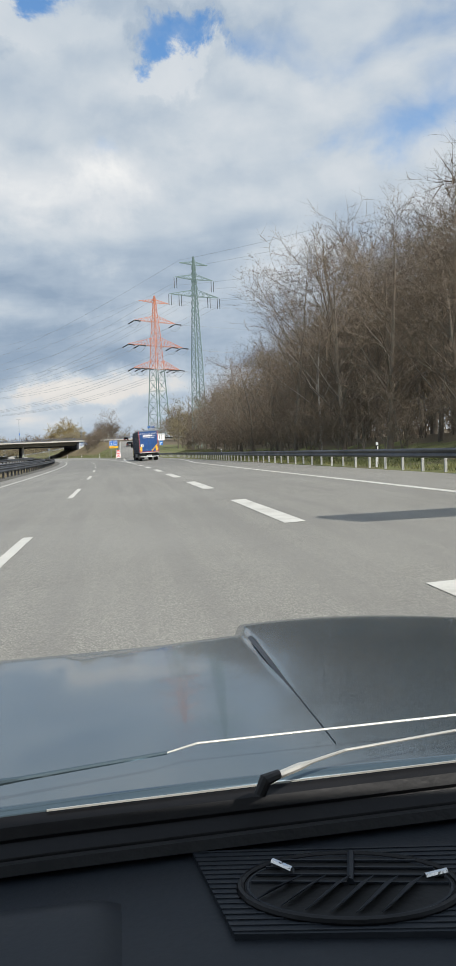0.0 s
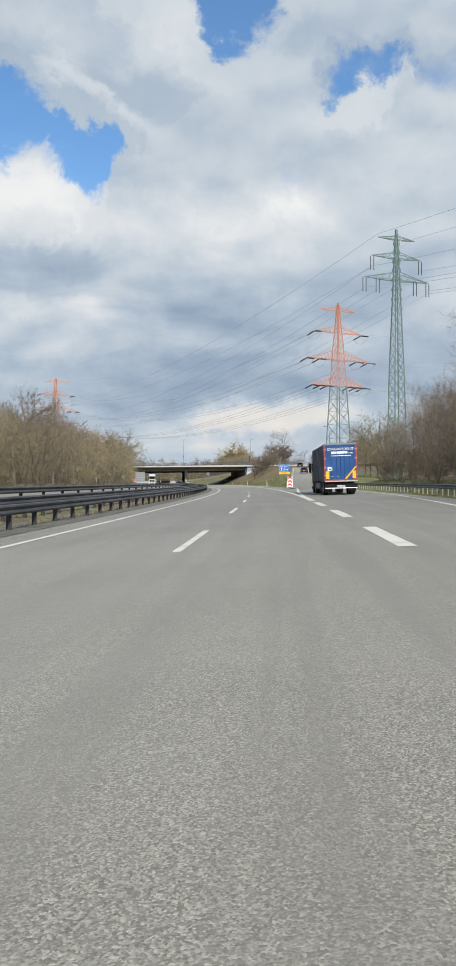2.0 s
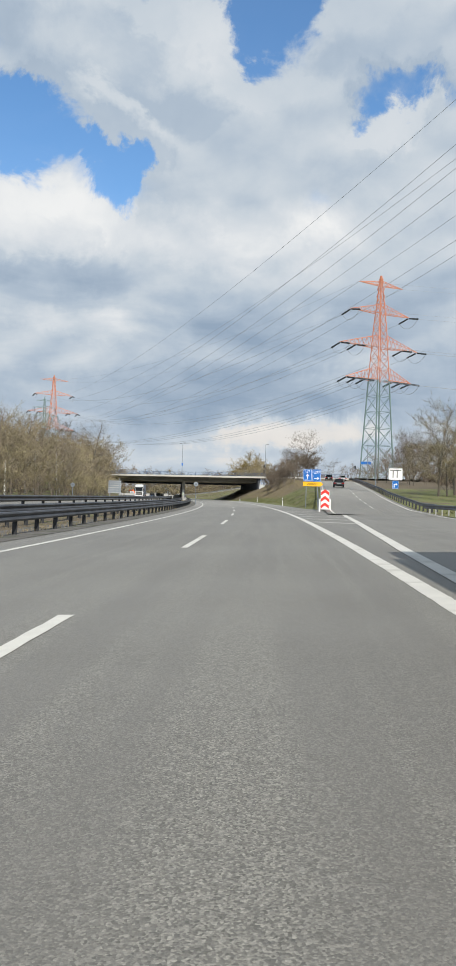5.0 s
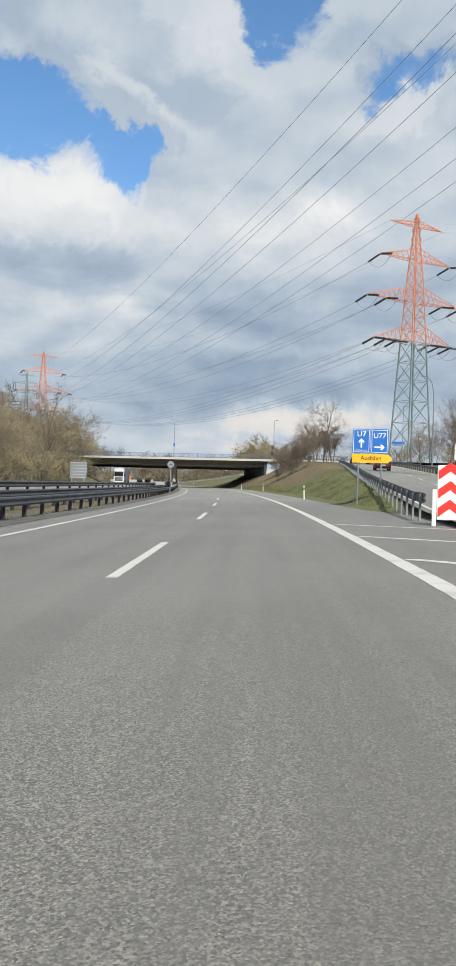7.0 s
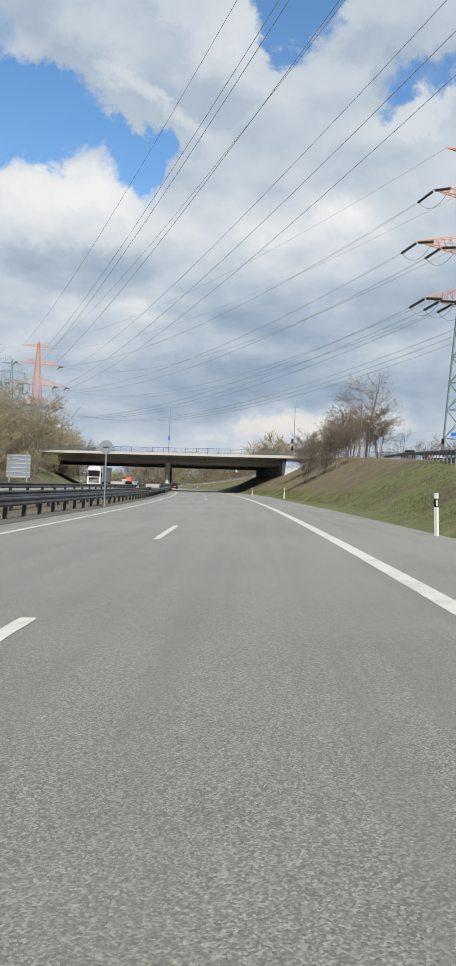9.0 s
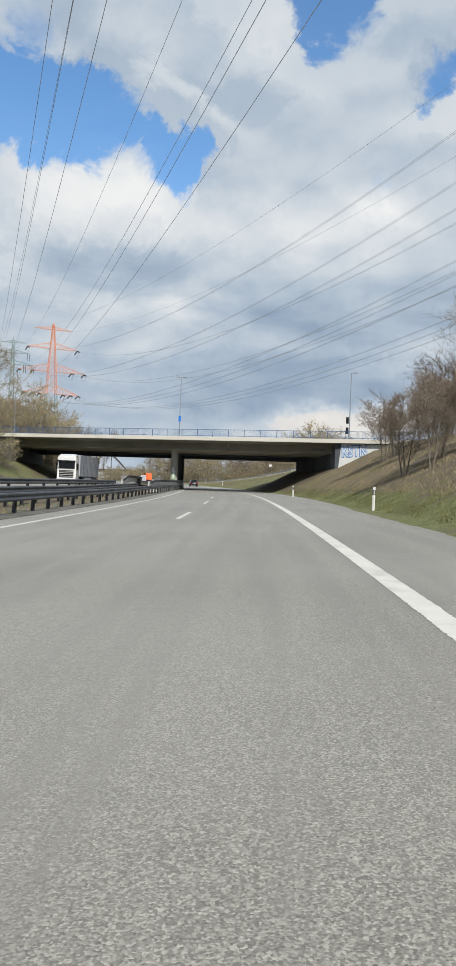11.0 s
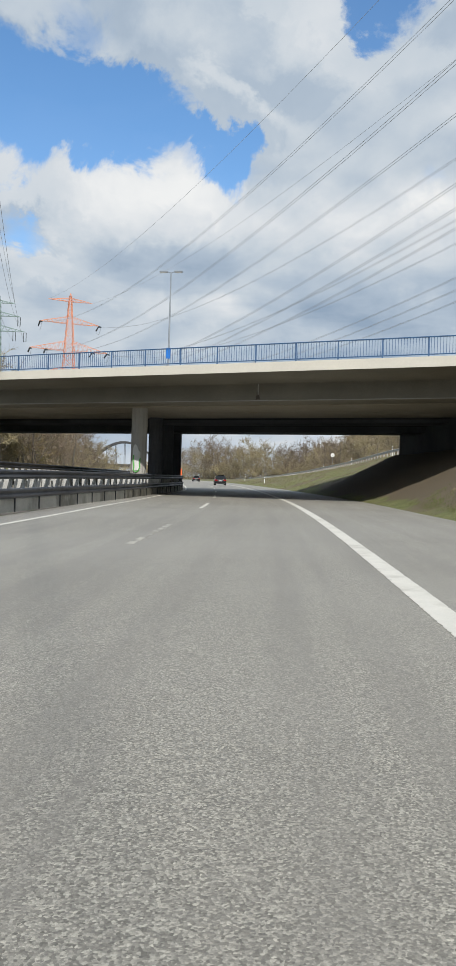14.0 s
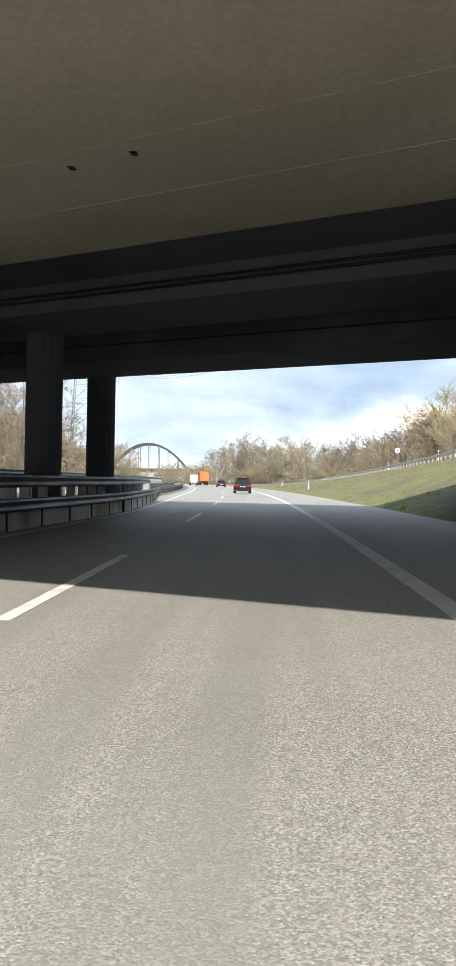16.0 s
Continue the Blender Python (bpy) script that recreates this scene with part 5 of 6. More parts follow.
# exit sign
ex = thing("exit_sign", "blue diversion sign over a yellow exit arrow on posts", "road sign", pose(16.6, 199.7, 0.3, 0, 0, -4))
for x in (-0.62, 0.62):
    signpost(ex, x, 0.08, -0.4, 3.9, 0.05)
left = panel(ex, "blue_panel", SIGN_BLUE, -0.97, -0.015, 2.82, 4.15, 0, "blue sheet with white arrow ahead", SIGN_WHITE)
right = panel(ex, "blue_panel", SIGN_BLUE, 0.015, 0.97, 2.82, 4.15, 0, "blue sheet with white arrow to the side", SIGN_WHITE)
lettering("U7", 0.42, SIGN_WHITE, left, UPRIGHT @ Matrix.Translation((-0.49, 3.86, 0.01)))
lettering("U77", 0.40, SIGN_WHITE, right, UPRIGHT @ Matrix.Translation((0.49, 3.78, 0.01)))
lettering("Flensburg", 0.16, SIGN_WHITE, left, UPRIGHT @ Matrix.Translation((-0.49, 2.98, 0.01)))
part("arrow", prism(bmesh.new(), [(-0.53, 3.12), (-0.45, 3.12), (-0.45, 3.46), (-0.34, 3.36), (-0.34, 3.47), (-0.49, 3.62), (-0.64, 3.47), (-0.64, 3.36), (-0.53, 3.46)], "y", -0.012, 0), SIGN_WHITE, left)
part("arrow", prism(bmesh.new(), [(0.22, 3.12), (0.62, 3.12), (0.52, 3.01), (0.63, 3.01), (0.78, 3.16), (0.63, 3.31), (0.52, 3.31), (0.62, 3.20), (0.22, 3.20)], "y", -0.012, 0), SIGN_WHITE, right)
yl = part("yellow_panel", prism(bmesh.new(), [(-0.97, 2.30), (0.97, 2.30), (1.22, 2.54), (0.97, 2.78), (-0.97, 2.78)], "y", 0.0, 0.04), SIGN_YELLOW, ex, "yellow pointed exit sheet")
lettering("Ausfahrt", 0.33, BLACK, yl, UPRIGHT @ Matrix.Translation((0.05, 2.55, 0.01)))

# chevron board on the nose of the exit wedge
ch = thing("chevron_board", "red and white arrow board at the exit nose", "road sign", pose(15.9, 179.2, 0.22, 0, 0, -6))
board = part("board", new_box(-0.36, 0.36, 0, 0.05, 0.12, 1.74, 0.01), SIGN_WHITE, ch)
for k in range(3):
    z = 0.2 + k * 0.55
    part("chevron", prism(bmesh.new(), [(-0.34, z), (0.0, z + 0.26), (0.34, z), (0.34, z + 0.27), (0.0, z + 0.53), (-0.34, z + 0.27)], "y", -0.01, 0), SIGN_RED, board, "red chevron")
part("post", new_box(-0.50, -0.38, -0.02, 0.08, -0.4, 1.02, 0.01), POST_WHITE, ch, "white plastic side post")
part("post", new_box(0.38, 0.50, -0.02, 0.08, -0.4, 1.02, 0.01), POST_WHITE, ch, "white plastic side post")


def delineator(x, y, z, lean=0.0):
    root = thing("delineator_post", "white plastic roadside post with black band", "marker post", pose(x, y, z, 0, lean, 0), "marker posts")
    prof = [(-0.06, 0.03), (0.0, -0.045), (0.06, 0.03)]
    part("shaft", prism(bmesh.new(), prof, "z", -0.3, 0.72), POST_WHITE, root)
    part("band", prism(bmesh.new(), prof, "z", 0.72, 0.94), BLACK, root, "black band")
    part("cap", prism(bmesh.new(), prof, "z", 0.94, 1.08), POST_WHITE, root)
    part("reflector", new_box(-0.022, 0.022, -0.05, -0.03, 0.75, 0.91), LAMP_CLEAR, root, "small reflector")
    return root


for x, y in ((14.3, 33.5), (18.3, 84), (14.6, 221), (12.5, 281.7), (8.9, 325), (-9.4, 452), (-19.5, 505)):
    u = x - xd(y)
    delineator(x, y, terrain(u, y) + 0.0, tree_rng.uniform(-3, 3))
for y in (420, 450, 480):
    delineator(onramp_x(y) + 0.6, y, onramp_z(y) + 0.3)


def round_sign(x, y, top, label, face=SIGN_BACK, r=0.38):
    z0 = terrain(x - xd(y), y)
    root = thing("round_sign", label, "road sign", pose(x, y, 0))
    signpost(root, 0, 0.05, z0 - 0.3, top)
    part("disc", prism(bmesh.new(), [(r * math.cos(a * math.pi / 12), top - r + r * math.sin(a * math.pi / 12)) for a in range(24)], "y", 0, 0.03), face, root)
    part("clamp", new_box(-0.16, 0.16, -0.03, 0.0, top - r - 0.03, top - r + 0.03), STEEL_POST, root)
    return root


round_sign(1.5, 244.4, 3.5, "round sign on a post, grey back showing")
round_sign(-20.0, 250, 2.9, "round sign across the motorway, grey back showing")
round_sign(1.2, 498, 7.5, "round white sign on a tall post", SIGN_WHITE, 0.45)

# cantilever sign arm over the hard shoulder, known by its shadow on the road
gantry = thing("sign_gantry", "grey steel cantilever arm with a narrow sign box", "sign gantry", pose(6.3, 4.6, 0, 0, 0, -14))
part("sign_box", new_box(0.0, 3.2, -0.2, 0.2, 5.5, 6.4, 0.02), SIGN_BACK, gantry)
part("arm", new_tube([(0.2, 0.3, 5.95), (9.4, 0.3, 5.95)], 0.14, 8), STEEL_PALE, gantry)
part("post", new_tube([(9.4, 0.3, -0.3), (9.4, 0.3, 6.2)], [0.2, 0.15], 10), STEEL_PALE, gantry)
part("foot_plate", new_box(9.05, 9.75, -0.05, 0.65, 0.2, 0.32, 0.01), STEEL_PALE, gantry)

# large board across the motorway, seen from behind
bb = thing("direction_board", "large direction board seen from its ribbed grey back", "road sign", pose(-20.8, 302.5, 0.3, 0, 0, 6))
part("back_sheet", new_box(-1.5, 1.5, 0.0, 0.05, 1.0, 4.0, 0.01), SIGN_BACK, bb)
for z in (1.2, 1.75, 2.3, 2.85, 3.4, 3.85):
    part("rib", new_box(-1.5, 1.5, -0.06, 0.0, z - 0.05, z + 0.05), STEEL_PALE, bb)
for x in (-1.1, 1.1):
    part("post", new_box(x - 0.08, x + 0.08, -0.22, -0.06, -0.6, 3.7 if x < 0 else 4.5), SIGN_BACK, bb)

# white sign with a small blue arrow sign beside the slip road
ws = thing("lane_sign", "white lane sign above a small blue arrow sign", "road sign", pose(35.9, 253, 3.3, 0, 0, -6))
signpost(ws, -0.5, 0.08, -1.5, 3.5, 0.06)
signpost(ws, 0.5, 0.08, -1.5, 3.5, 0.06)
w = panel(ws, "white_panel", SIGN_WHITE, -1.2, 1.2, 1.6, 3.7, 0, "white sheet with black bars", BLACK)
for x in (-0.5, 0.2):
    part("bar", new_box(x, x + 0.14, -0.012, -0.002, 2.0, 3.2), BLACK, w)
part("bar", new_box(-0.9, 0.9, -0.012, -0.002, 3.25, 3.4), BLACK, w)
b = panel(ws, "blue_panel", SIGN_BLUE, -0.55, 0.55, 0.1, 1.5, 0, "blue sheet with white arrow", SIGN_WHITE)
part("arrow", prism(bmesh.new(), [(-0.28, 0.3), (-0.12, 0.3), (-0.12, 0.8), (0.1, 0.8), (0.1, 0.65), (0.36, 0.88), (0.1, 1.1), (0.1, 0.96), (-0.28, 0.96)], "y", -0.012, 0), SIGN_WHITE, b)
# pale pole drawn where a birch trunk stands
tall = thing("trunk_pole", "pale pole in the place of a birch trunk", "pole", pose(-21.3, 214, 0.05))
part("pole", new_tube([(0, 0, -0.3), (0, 0, 2.5), (0, 0, 4.6)], [0.12, 0.11, 0.09], 8), POST_WHITE, tall)
part("cap", new_tube([(0, 0, 4.6), (0, 0, 4.72)], [0.10, 0.04], 8), SIGN_BACK, tall)


def street_lamp(x, y, z0, top, double, label, lean=0.0):
    root = thing("street_lamp", label, "street lamp", pose(x, y, z0), "street lamps")
    h = top - z0
    part("pole", new_tube([(0, 0, 0), (0, 0, h * 0.5), (0, 0, h)], [0.10, 0.075, 0.05], 8), SIGN_BACK, root)
    part("base", new_tube([(0, 0, -0.1), (0, 0, 1.1)], 0.14, 8), SIGN_BACK, root)
    for s in ((-1, 1) if double else (1,)):
        part("arm", new_tube([(0, 0, h - 0.05), (s * 0.35, 0, h + 0.06)], 0.03, 6), SIGN_BACK, root)
        hd = part("lamp_head", new_box(0.28, 0.98, -0.15, 0.15, h - 0.01, h + 0.12, 0.03), SIGN_BACK, root)
        part("lens", new_box(0.38, 0.90, -0.11, 0.11, h - 0.03, h - 0.005), LAMP_CLEAR, hd)
        hd.scale.x = s
    return root


ll = street_lamp(-10.5, 380.0, 7.4, 18.4, True, "slim double street lamp with blue sign on the bridge")
panel(ll, "blue_plate", SIGN_BLUE, -0.2, 0.2, 3.7, 4.6, -0.14, "small blue plate")
lr = street_lamp(16.6, 365.3, 7.4, 17.9, False, "slim street lamp carrying traffic lights")
street_lamp(43.0, 330.0, 6.9, 19.0, False, "street lamp beside the slip road")
street_lamp(-44.0, 395.0, 7.0, 17.0, False, "street lamp past the bridge end")


wl = thing("street_lamp", "tall street lamp with a curved arm beside the slip road", "street lamp", pose(33.6, 260.0, 3.4), "street lamps")
part("pole", new_tube([(0, 0, -0.2), (0, 0, 6.0), (-0.05, 0, 10.2), (-0.3, 0, 11.6), (-0.9, 0, 12.4)], [0.11, 0.09, 0.07, 0.06, 0.05], 8), SIGN_BACK, wl, "grey curved steel mast")
part("lamp_head", new_box(-1.75, -0.85, -0.13, 0.13, 12.36, 12.50, 0.03), SIGN_BACK, wl)
bs = thing("street_sign", "small pale blue board on posts at the slip road top", "road sign", pose(44.9, 345.0, 6.9, 0, 0, -5))
for x in (-0.9, 0.9):
    signpost(bs, x, 0.06, -0.4, 5.4, 0.05)
panel(bs, "blue_panel", SIGN_BLUE, -1.5, 1.5, 4.7, 5.5, 0, "pale blue sheet", SIGN_WHITE)


def signal(parent, x, z, y=-0.12):
    hd = part("signal_head", new_box(x - 0.2, x + 0.2, y - 0.28, y, z, z + 0.95, 0.03), BLACK, parent, "black traffic signal head")
    for k in range(3):
        part("hood", new_tube([(x, y - 0.27, z + 0.17 + 0.3 * k), (x, y - 0.45, z + 0.17 + 0.3 * k)], 0.12, 10), BLACK, hd)
    return hd


signal(lr, -0.34, 3.1)
signal(lr, -0.34, 1.6)
for x, y in ((29.6, 340.0), (41.5, 343.0)):
    root = thing("traffic_light", "traffic light on a grey pole above the slip road", "traffic light", pose(x, y, 6.9), "traffic lights")
    part("pole", new_tube([(0, 0, -0.2), (0, 0, 4.2)], 0.06, 8), SIGN_BACK, root)
    signal(root, 0.0, 3.2)
face = Matrix.Translation(along(16.5, 0.47, 5.85)) @ pose(0, 0, 0, 90, 0, math.degrees(math.atan(-0.31))) @ Matrix.Rotation(radians(3), 4, "Z") @ Matrix.Diagonal((0.60, 0.86, 1.0, 1.0))
lettering("KSTN", 2.25, GRAFFITI, wing, face, "blue sprayed graffiti outlines", "graffiti", 0.15)
lettering("KSTN", 2.25, GRAFFITI_FILL, wing, face @ Matrix.Translation((0.03, 0.02, 0.012)), "pale blue sprayed graffiti fill", "graffiti", 0.03)

# far steel arch bridge
ab = thing("arch_bridge", "distant dark steel tied-arch railway bridge", "bridge", pose(-104, 700, 0, 0, 0, 12))
for yy in (-4, 4):
    pts = [(-17 + 34 * i / 16, yy, 6.0 + 11.0 * (1 - (1 - i / 8) ** 2)) for i in range(17)]
    part("arch", new_tube(pts, 0.55, 4), STEEL_POST, ab)
    for i in range(2, 15, 2):
        part("hanger", new_tube([pts[i], (pts[i][0], yy, 6.0)], 0.14, 4, cap=False), STEEL_POST, ab)
part("deck", new_box(-24, 24, -5, 5, 4.6, 6.2, 0.1), STEEL_POST, ab)
for x in (-20, 20):
    part("abutment", new_box(x - 2, x + 2, -5, 5, -1, 4.6, 0.1), CONCRETE, ab)

# ================= vehicles =================
def wheel(parent, x, y, r, width, name="wheel"):
    s = 1 if x > 0 else -1
    n = 20
    hub = part(name, new_tube([(x - s * width, y, r), (x, y, r)], r * 0.55, 10), BLACK, parent)
    bm = bmesh.new()
    prof = [(0.0, r * 0.62), (0.0, r * 0.93), (-0.03, r), (-width + 0.03, r), (-width, r * 0.93), (-width, r * 0.62)]
    rings = [[bm.verts.new((x + s * px, y + q * math.cos(2 * math.pi * k / n), r + q * math.sin(2 * math.pi * k / n))) for px, q in prof] for k in range(n)]
    for k in range(n):
        a, b = rings[k], rings[(k + 1) % n]
        for j in range(len(prof) - 1):
            bm.faces.new((a[j], a[j + 1], b[j + 1], b[j]))
    bmesh.ops.recalc_face_normals(bm, faces=bm.faces)
    part("tyre", bm, RUBBER, hub)
    part("rim", new_tube([(x - s * 0.06, y, r), (x - s * 0.015, y, r)], [r * 0.62, r * 0.56], 14), RIM, hub)
    return hub


def taper_box(y0, y1, z0, ty0, ty1, z1, w0, w1, bevel=0.05):
    bm = bmesh.new()
    v = [bm.verts.new(p) for p in ((-w0, y0, z0), (w0, y0, z0), (w0, y1, z0), (-w0, y1, z0), (-w1, ty0, z1), (w1, ty0, z1), (w1, ty1, z1), (-w1, ty1, z1))]
    for q in ((0, 3, 2, 1), (4, 5, 6, 7), (0, 1, 5, 4), (1, 2, 6, 5), (2, 3, 7, 6), (3, 0, 4, 7)):
        bm.faces.new([v[i] for i in q])
    if bevel:
        bmesh.ops.bevel(bm, geom=list(bm.edges), offset=bevel, segments=2, affect="EDGES")
    return bm


def quad(pts, thick=0.012):
    """A thin pane on four points, pushed out along its normal."""
    bm = bmesh.new()
    p = [Vector(q) for q in pts]
    n = (p[1] - p[0]).cross(p[3] - p[0]).normalized() * thick
    a = [bm.verts.new(q) for q in p]
    b = [bm.verts.new(q + n) for q in p]
    bm.faces.new(b)
    bm.faces.new(a[::-1])
    for i in range(4):
        bm.faces.new((a[i], a[(i + 1) % 4], b[(i + 1) % 4], b[i]))
    return bm


def passenger_car(m, label, paint, height=1.62, length=4.6, group="cars on the road"):
    root = thing("car", label, "car", m, group)
    L, W, H = length, 0.92, height
    belt = H * 0.60
    bm = bmesh.new()
    prism(bm, [(0.06, 0.30), (0.0, 0.55), (0.05, belt - 0.05), (0.14, belt), (L - 1.25, belt), (L - 0.25, belt - 0.22), (L, 0.62), (L - 0.02, 0.32), (L - 0.2, 0.24), (0.3, 0.24)], "x", -W, W)
    bmesh.ops.bevel(bm, geom=list(bm.edges), offset=0.07, segments=3, affect="EDGES")
    part("body", bm, paint, root, smooth=True)
    part("cabin", taper_box(0.10, L - 1.35, belt - 0.03, 0.45, L - 2.15, H, W - 0.07, W - 0.25, 0.07), paint, root)
    z0, z1 = belt + 0.05, H - 0.10
    part("rear_window", quad([(-W + 0.18, 0.12, z0), (W - 0.18, 0.12, z0), (W - 0.32, 0.38, z1), (-W + 0.32, 0.38, z1)]), GLASS_DARK, root)
    part("windscreen", quad([(W - 0.16, L - 1.40, z0), (-W + 0.16, L - 1.40, z0), (-W + 0.30, L - 2.02, z1), (W - 0.30, L - 2.02, z1)]), GLASS_DARK, root)
    for s in (-1, 1):
        pts = [(s * (W - 0.085), 0.45, z0), (s * (W - 0.085), L - 1.65, z0), (s * (W - 0.225), L - 2.2, z1), (s * (W - 0.225), 0.70, z1)]
        part("side_window", quad(pts if s > 0 else pts[::-1]), GLASS_DARK, root)
        tl = part("tail_light", new_box(s * W - s * 0.45 if s > 0 else s * W - 0.01, s * W + 0.01 if s > 0 else s * W + 0.45, -0.015, 0.12, belt - 0.23, belt - 0.08, 0.02), LAMP_RED, root)
        part("headlight", new_box(min(s * 0.5, s * 0.86), max(s * 0.5, s * 0.86), L - 0.16, L - 0.02, 0.60, 0.74, 0.02), LAMP_CLEAR, root)
        part("door_mirror", new_box(min(s * W, s * (W + 0.18)), max(s * W, s * (W + 0.18)), L - 1.75, L - 1.62, belt + 0.02, belt + 0.16, 0.03), paint, root)
        part("exhaust", new_tube([(s * 0.6, -0.02, 0.30), (s * 0.6, 0.2, 0.30)], 0.05, 8), CHROME, root)
        for y in (0.85, L - 0.9):
            wheel(root, s * (W + 0.01), y, 0.35, 0.23)
    pl = part("number_plate", new_box(-0.26, 0.26, -0.03, -0.005, belt - 0.30, belt - 0.19), SIGN_WHITE, root, "white plate with a dark bar")
    part("bar", new_box(-0.2, 0.2, -0.034, -0.03, belt - 0.27, belt - 0.22), BLACK, pl)
    part("rear_bumper", new_box(-W + 0.05, W - 0.05, -0.04, 0.1, 0.28, 0.46, 0.03), BLACK, root)
    part("trim", new_box(-0.62, 0.62, -0.03, 0.0, belt - 0.075, belt - 0.05), CHROME, root, "chrome strip")
    part("spoiler", new_box(-W + 0.27, W - 0.27, 0.28, 0.62, H - 0.05, H + 0.0, 0.02), paint, root)
    for s in (-1, 1):
        part("roof_rail", new_tube([(s * (W - 0.30), 0.6, H + 0.01), (s * (W - 0.29), 0.9, H + 0.05), (s * (W - 0.29), L - 2.5, H + 0.05), (s * (W - 0.30), L - 2.2, H)], 0.018, 6), BLACK, root)
    return root


def on_road(u, y, z=0.0):
    """A pose on the carriageway, facing along it."""
    a = math.degrees(math.atan2(-(xd(y + 3) - xd(y - 3)), 6.0))
    p = spot(u, y, z + 0.005)
    return pose(p.x, p.y, p.z, 0, -math.degrees(math.atan(level(1, y) - level(0, y))), a)


def on_ramp(o, y):
    a = math.degrees(math.atan2(-(ramp_x(y + 3) - ramp_x(y - 3)), 6.0))
    up_ = math.degrees(math.atan2(ramp_z(y + 3) - ramp_z(y - 3), 6.0))
    return pose(ramp_x(y) + o, y, ramp_z(y) + 0.04, 0, 0, a) @ pose(0, 0, 0, up_, 0, 0)


def trailer_truck(m, label, side_mat, door_mat, frame_mat, front_first=False, text=""):
    """An articulated lorry; y = 0 at the tail, the cab at the far end."""
    root = thing("lorry", label, "lorry", m, "lorries")
    L, W, Z0, Z1 = 13.6, 1.275, 1.10, 4.0
    box_ = part("trailer_body", new_box(-W + 0.02, W - 0.02, 0.06, L, Z0, Z1 - 0.03, 0.02), side_mat, root)
    for k in range(14):
        y = 0.6 + k * 0.98
        for s in (-1, 1):
            part("side_strap", new_box(min(s * (W - 0.02), s * (W + 0.012)), max(s * (W - 0.02), s * (W + 0.012)), y, y + 0.05, Z0 - 0.12, Z1 - 0.1), TARP, box_)
    # rear frame and doors
    fr = part("door_frame", new_box(-W, W, 0.0, 0.06, Z0 + 0.02, Z0 + 0.12), frame_mat, root)
    part("frame_post", new_box(-W, -W + 0.10, 0.0, 0.07, Z0 + 0.12, Z1), frame_mat, fr)
    part("frame_post", new_box(W - 0.10, W, 0.0, 0.07, Z0 + 0.12, Z1), frame_mat, fr)
    part("frame_header", new_box(-W, W, -0.01, 0.08, Z1 - 0.12, Z1 + 0.02, 0.015), SIGN_BACK, fr)
    for s in (-1, 1):
        d = part("door", new_box(min(s * 0.012, s * (W - 0.105)), max(s * 0.012, s * (W - 0.105)), -0.005, 0.05, Z0 + 0.13, Z1 - 0.13, 0.01), door_mat, root)
        for x in (0.30, 0.72):
            part("lock_rod", new_tube([(s * x, -0.025, Z0 - 0.02), (s * x, -0.025, Z1 - 0.15)], 0.017, 6), door_mat, d)
            part("handle", new_box(s * x - 0.03, s * x + 0.16, -0.045, -0.02, Z0 + 0.32, Z0 + 0.36), CHROME, d)
        for z in (Z0 + 0.4, Z0 + 1.0, Z0 + 1.7, Z0 + 2.4):
            part("hinge", new_box(min(s * (W - 0.17), s * (W + 0.005)), max(s * (W - 0.17), s * (W + 0.005)), -0.025, 0.0, z, z + 0.06), STEEL_PALE, d)
        part("reflector_panel", new_box(min(s * 0.90, s * 1.15), max(s * 0.90, s * 1.15), -0.012, -0.005, Z0 + 0.16, Z0 + 0.75), SIGN_YELLOW, d, "orange reflective panel")
        part("tail_light", new_box(min(s * 0.78, s * 1.24), max(s * 0.78, s * 1.24), -0.02, 0.06, 0.62, 0.76, 0.015), LAMP_RED, root)
        part("mudflap", new_box(min(s * 0.65, s * 1.2), max(s * 0.65, s * 1.2), 0.62, 0.64, 0.22, 0.85), BLACK, root)
        for y in (1.9, 3.2, 4.5):
            wheel(root, s * 1.24, y, 0.50, 0.36)
        wheel(root, s * 1.24, 11.2, 0.52, 0.50)
        wheel(root, s * 1.22, 14.9, 0.52, 0.30)
    stripe_ = part("diagonal_stripe", prism(bmesh.new(), [(0.30, Z0 + 0.15), (0.44, Z0 + 0.15), (1.15, Z0 + 0.95), (1.15, Z0 + 1.12)], "y", -0.035, -0.028), SIGN_YELLOW, root, "orange diagonal stripe")
    part("label_plate", new_box(-1.02, -0.66, -0.035, -0.006, Z0 + 0.78, Z0 + 1.08), SIGN_WHITE, root, "white square plate")
    part("label_mark", prism(bmesh.new(), [(-0.94, Z0 + 0.84), (-0.74, Z0 + 0.84), (-0.84, Z0 + 1.02)], "y", -0.04, -0.035), BLACK, root)
    part("sill", new_box(-W, W, -0.03, 0.06, Z0 - 0.08, Z0 + 0.015, 0.01), STEEL_PALE, root, "pale metal sill")
    part("underrun_bar", new_box(-W + 0.02, W - 0.02, -0.05, 0.05, 0.52, 0.86, 0.02), BLACK, root)
    part("light_strip", new_box(-W + 0.04, W - 0.04, -0.07, -0.05, 0.50, 0.57), SIGN_WHITE, root, "white reflective strip")
    pl = part("number_plate", new_box(-0.30, 0.30, -0.065, -0.05, 0.62, 0.74), SIGN_WHITE, root, "white plate with a dark bar")
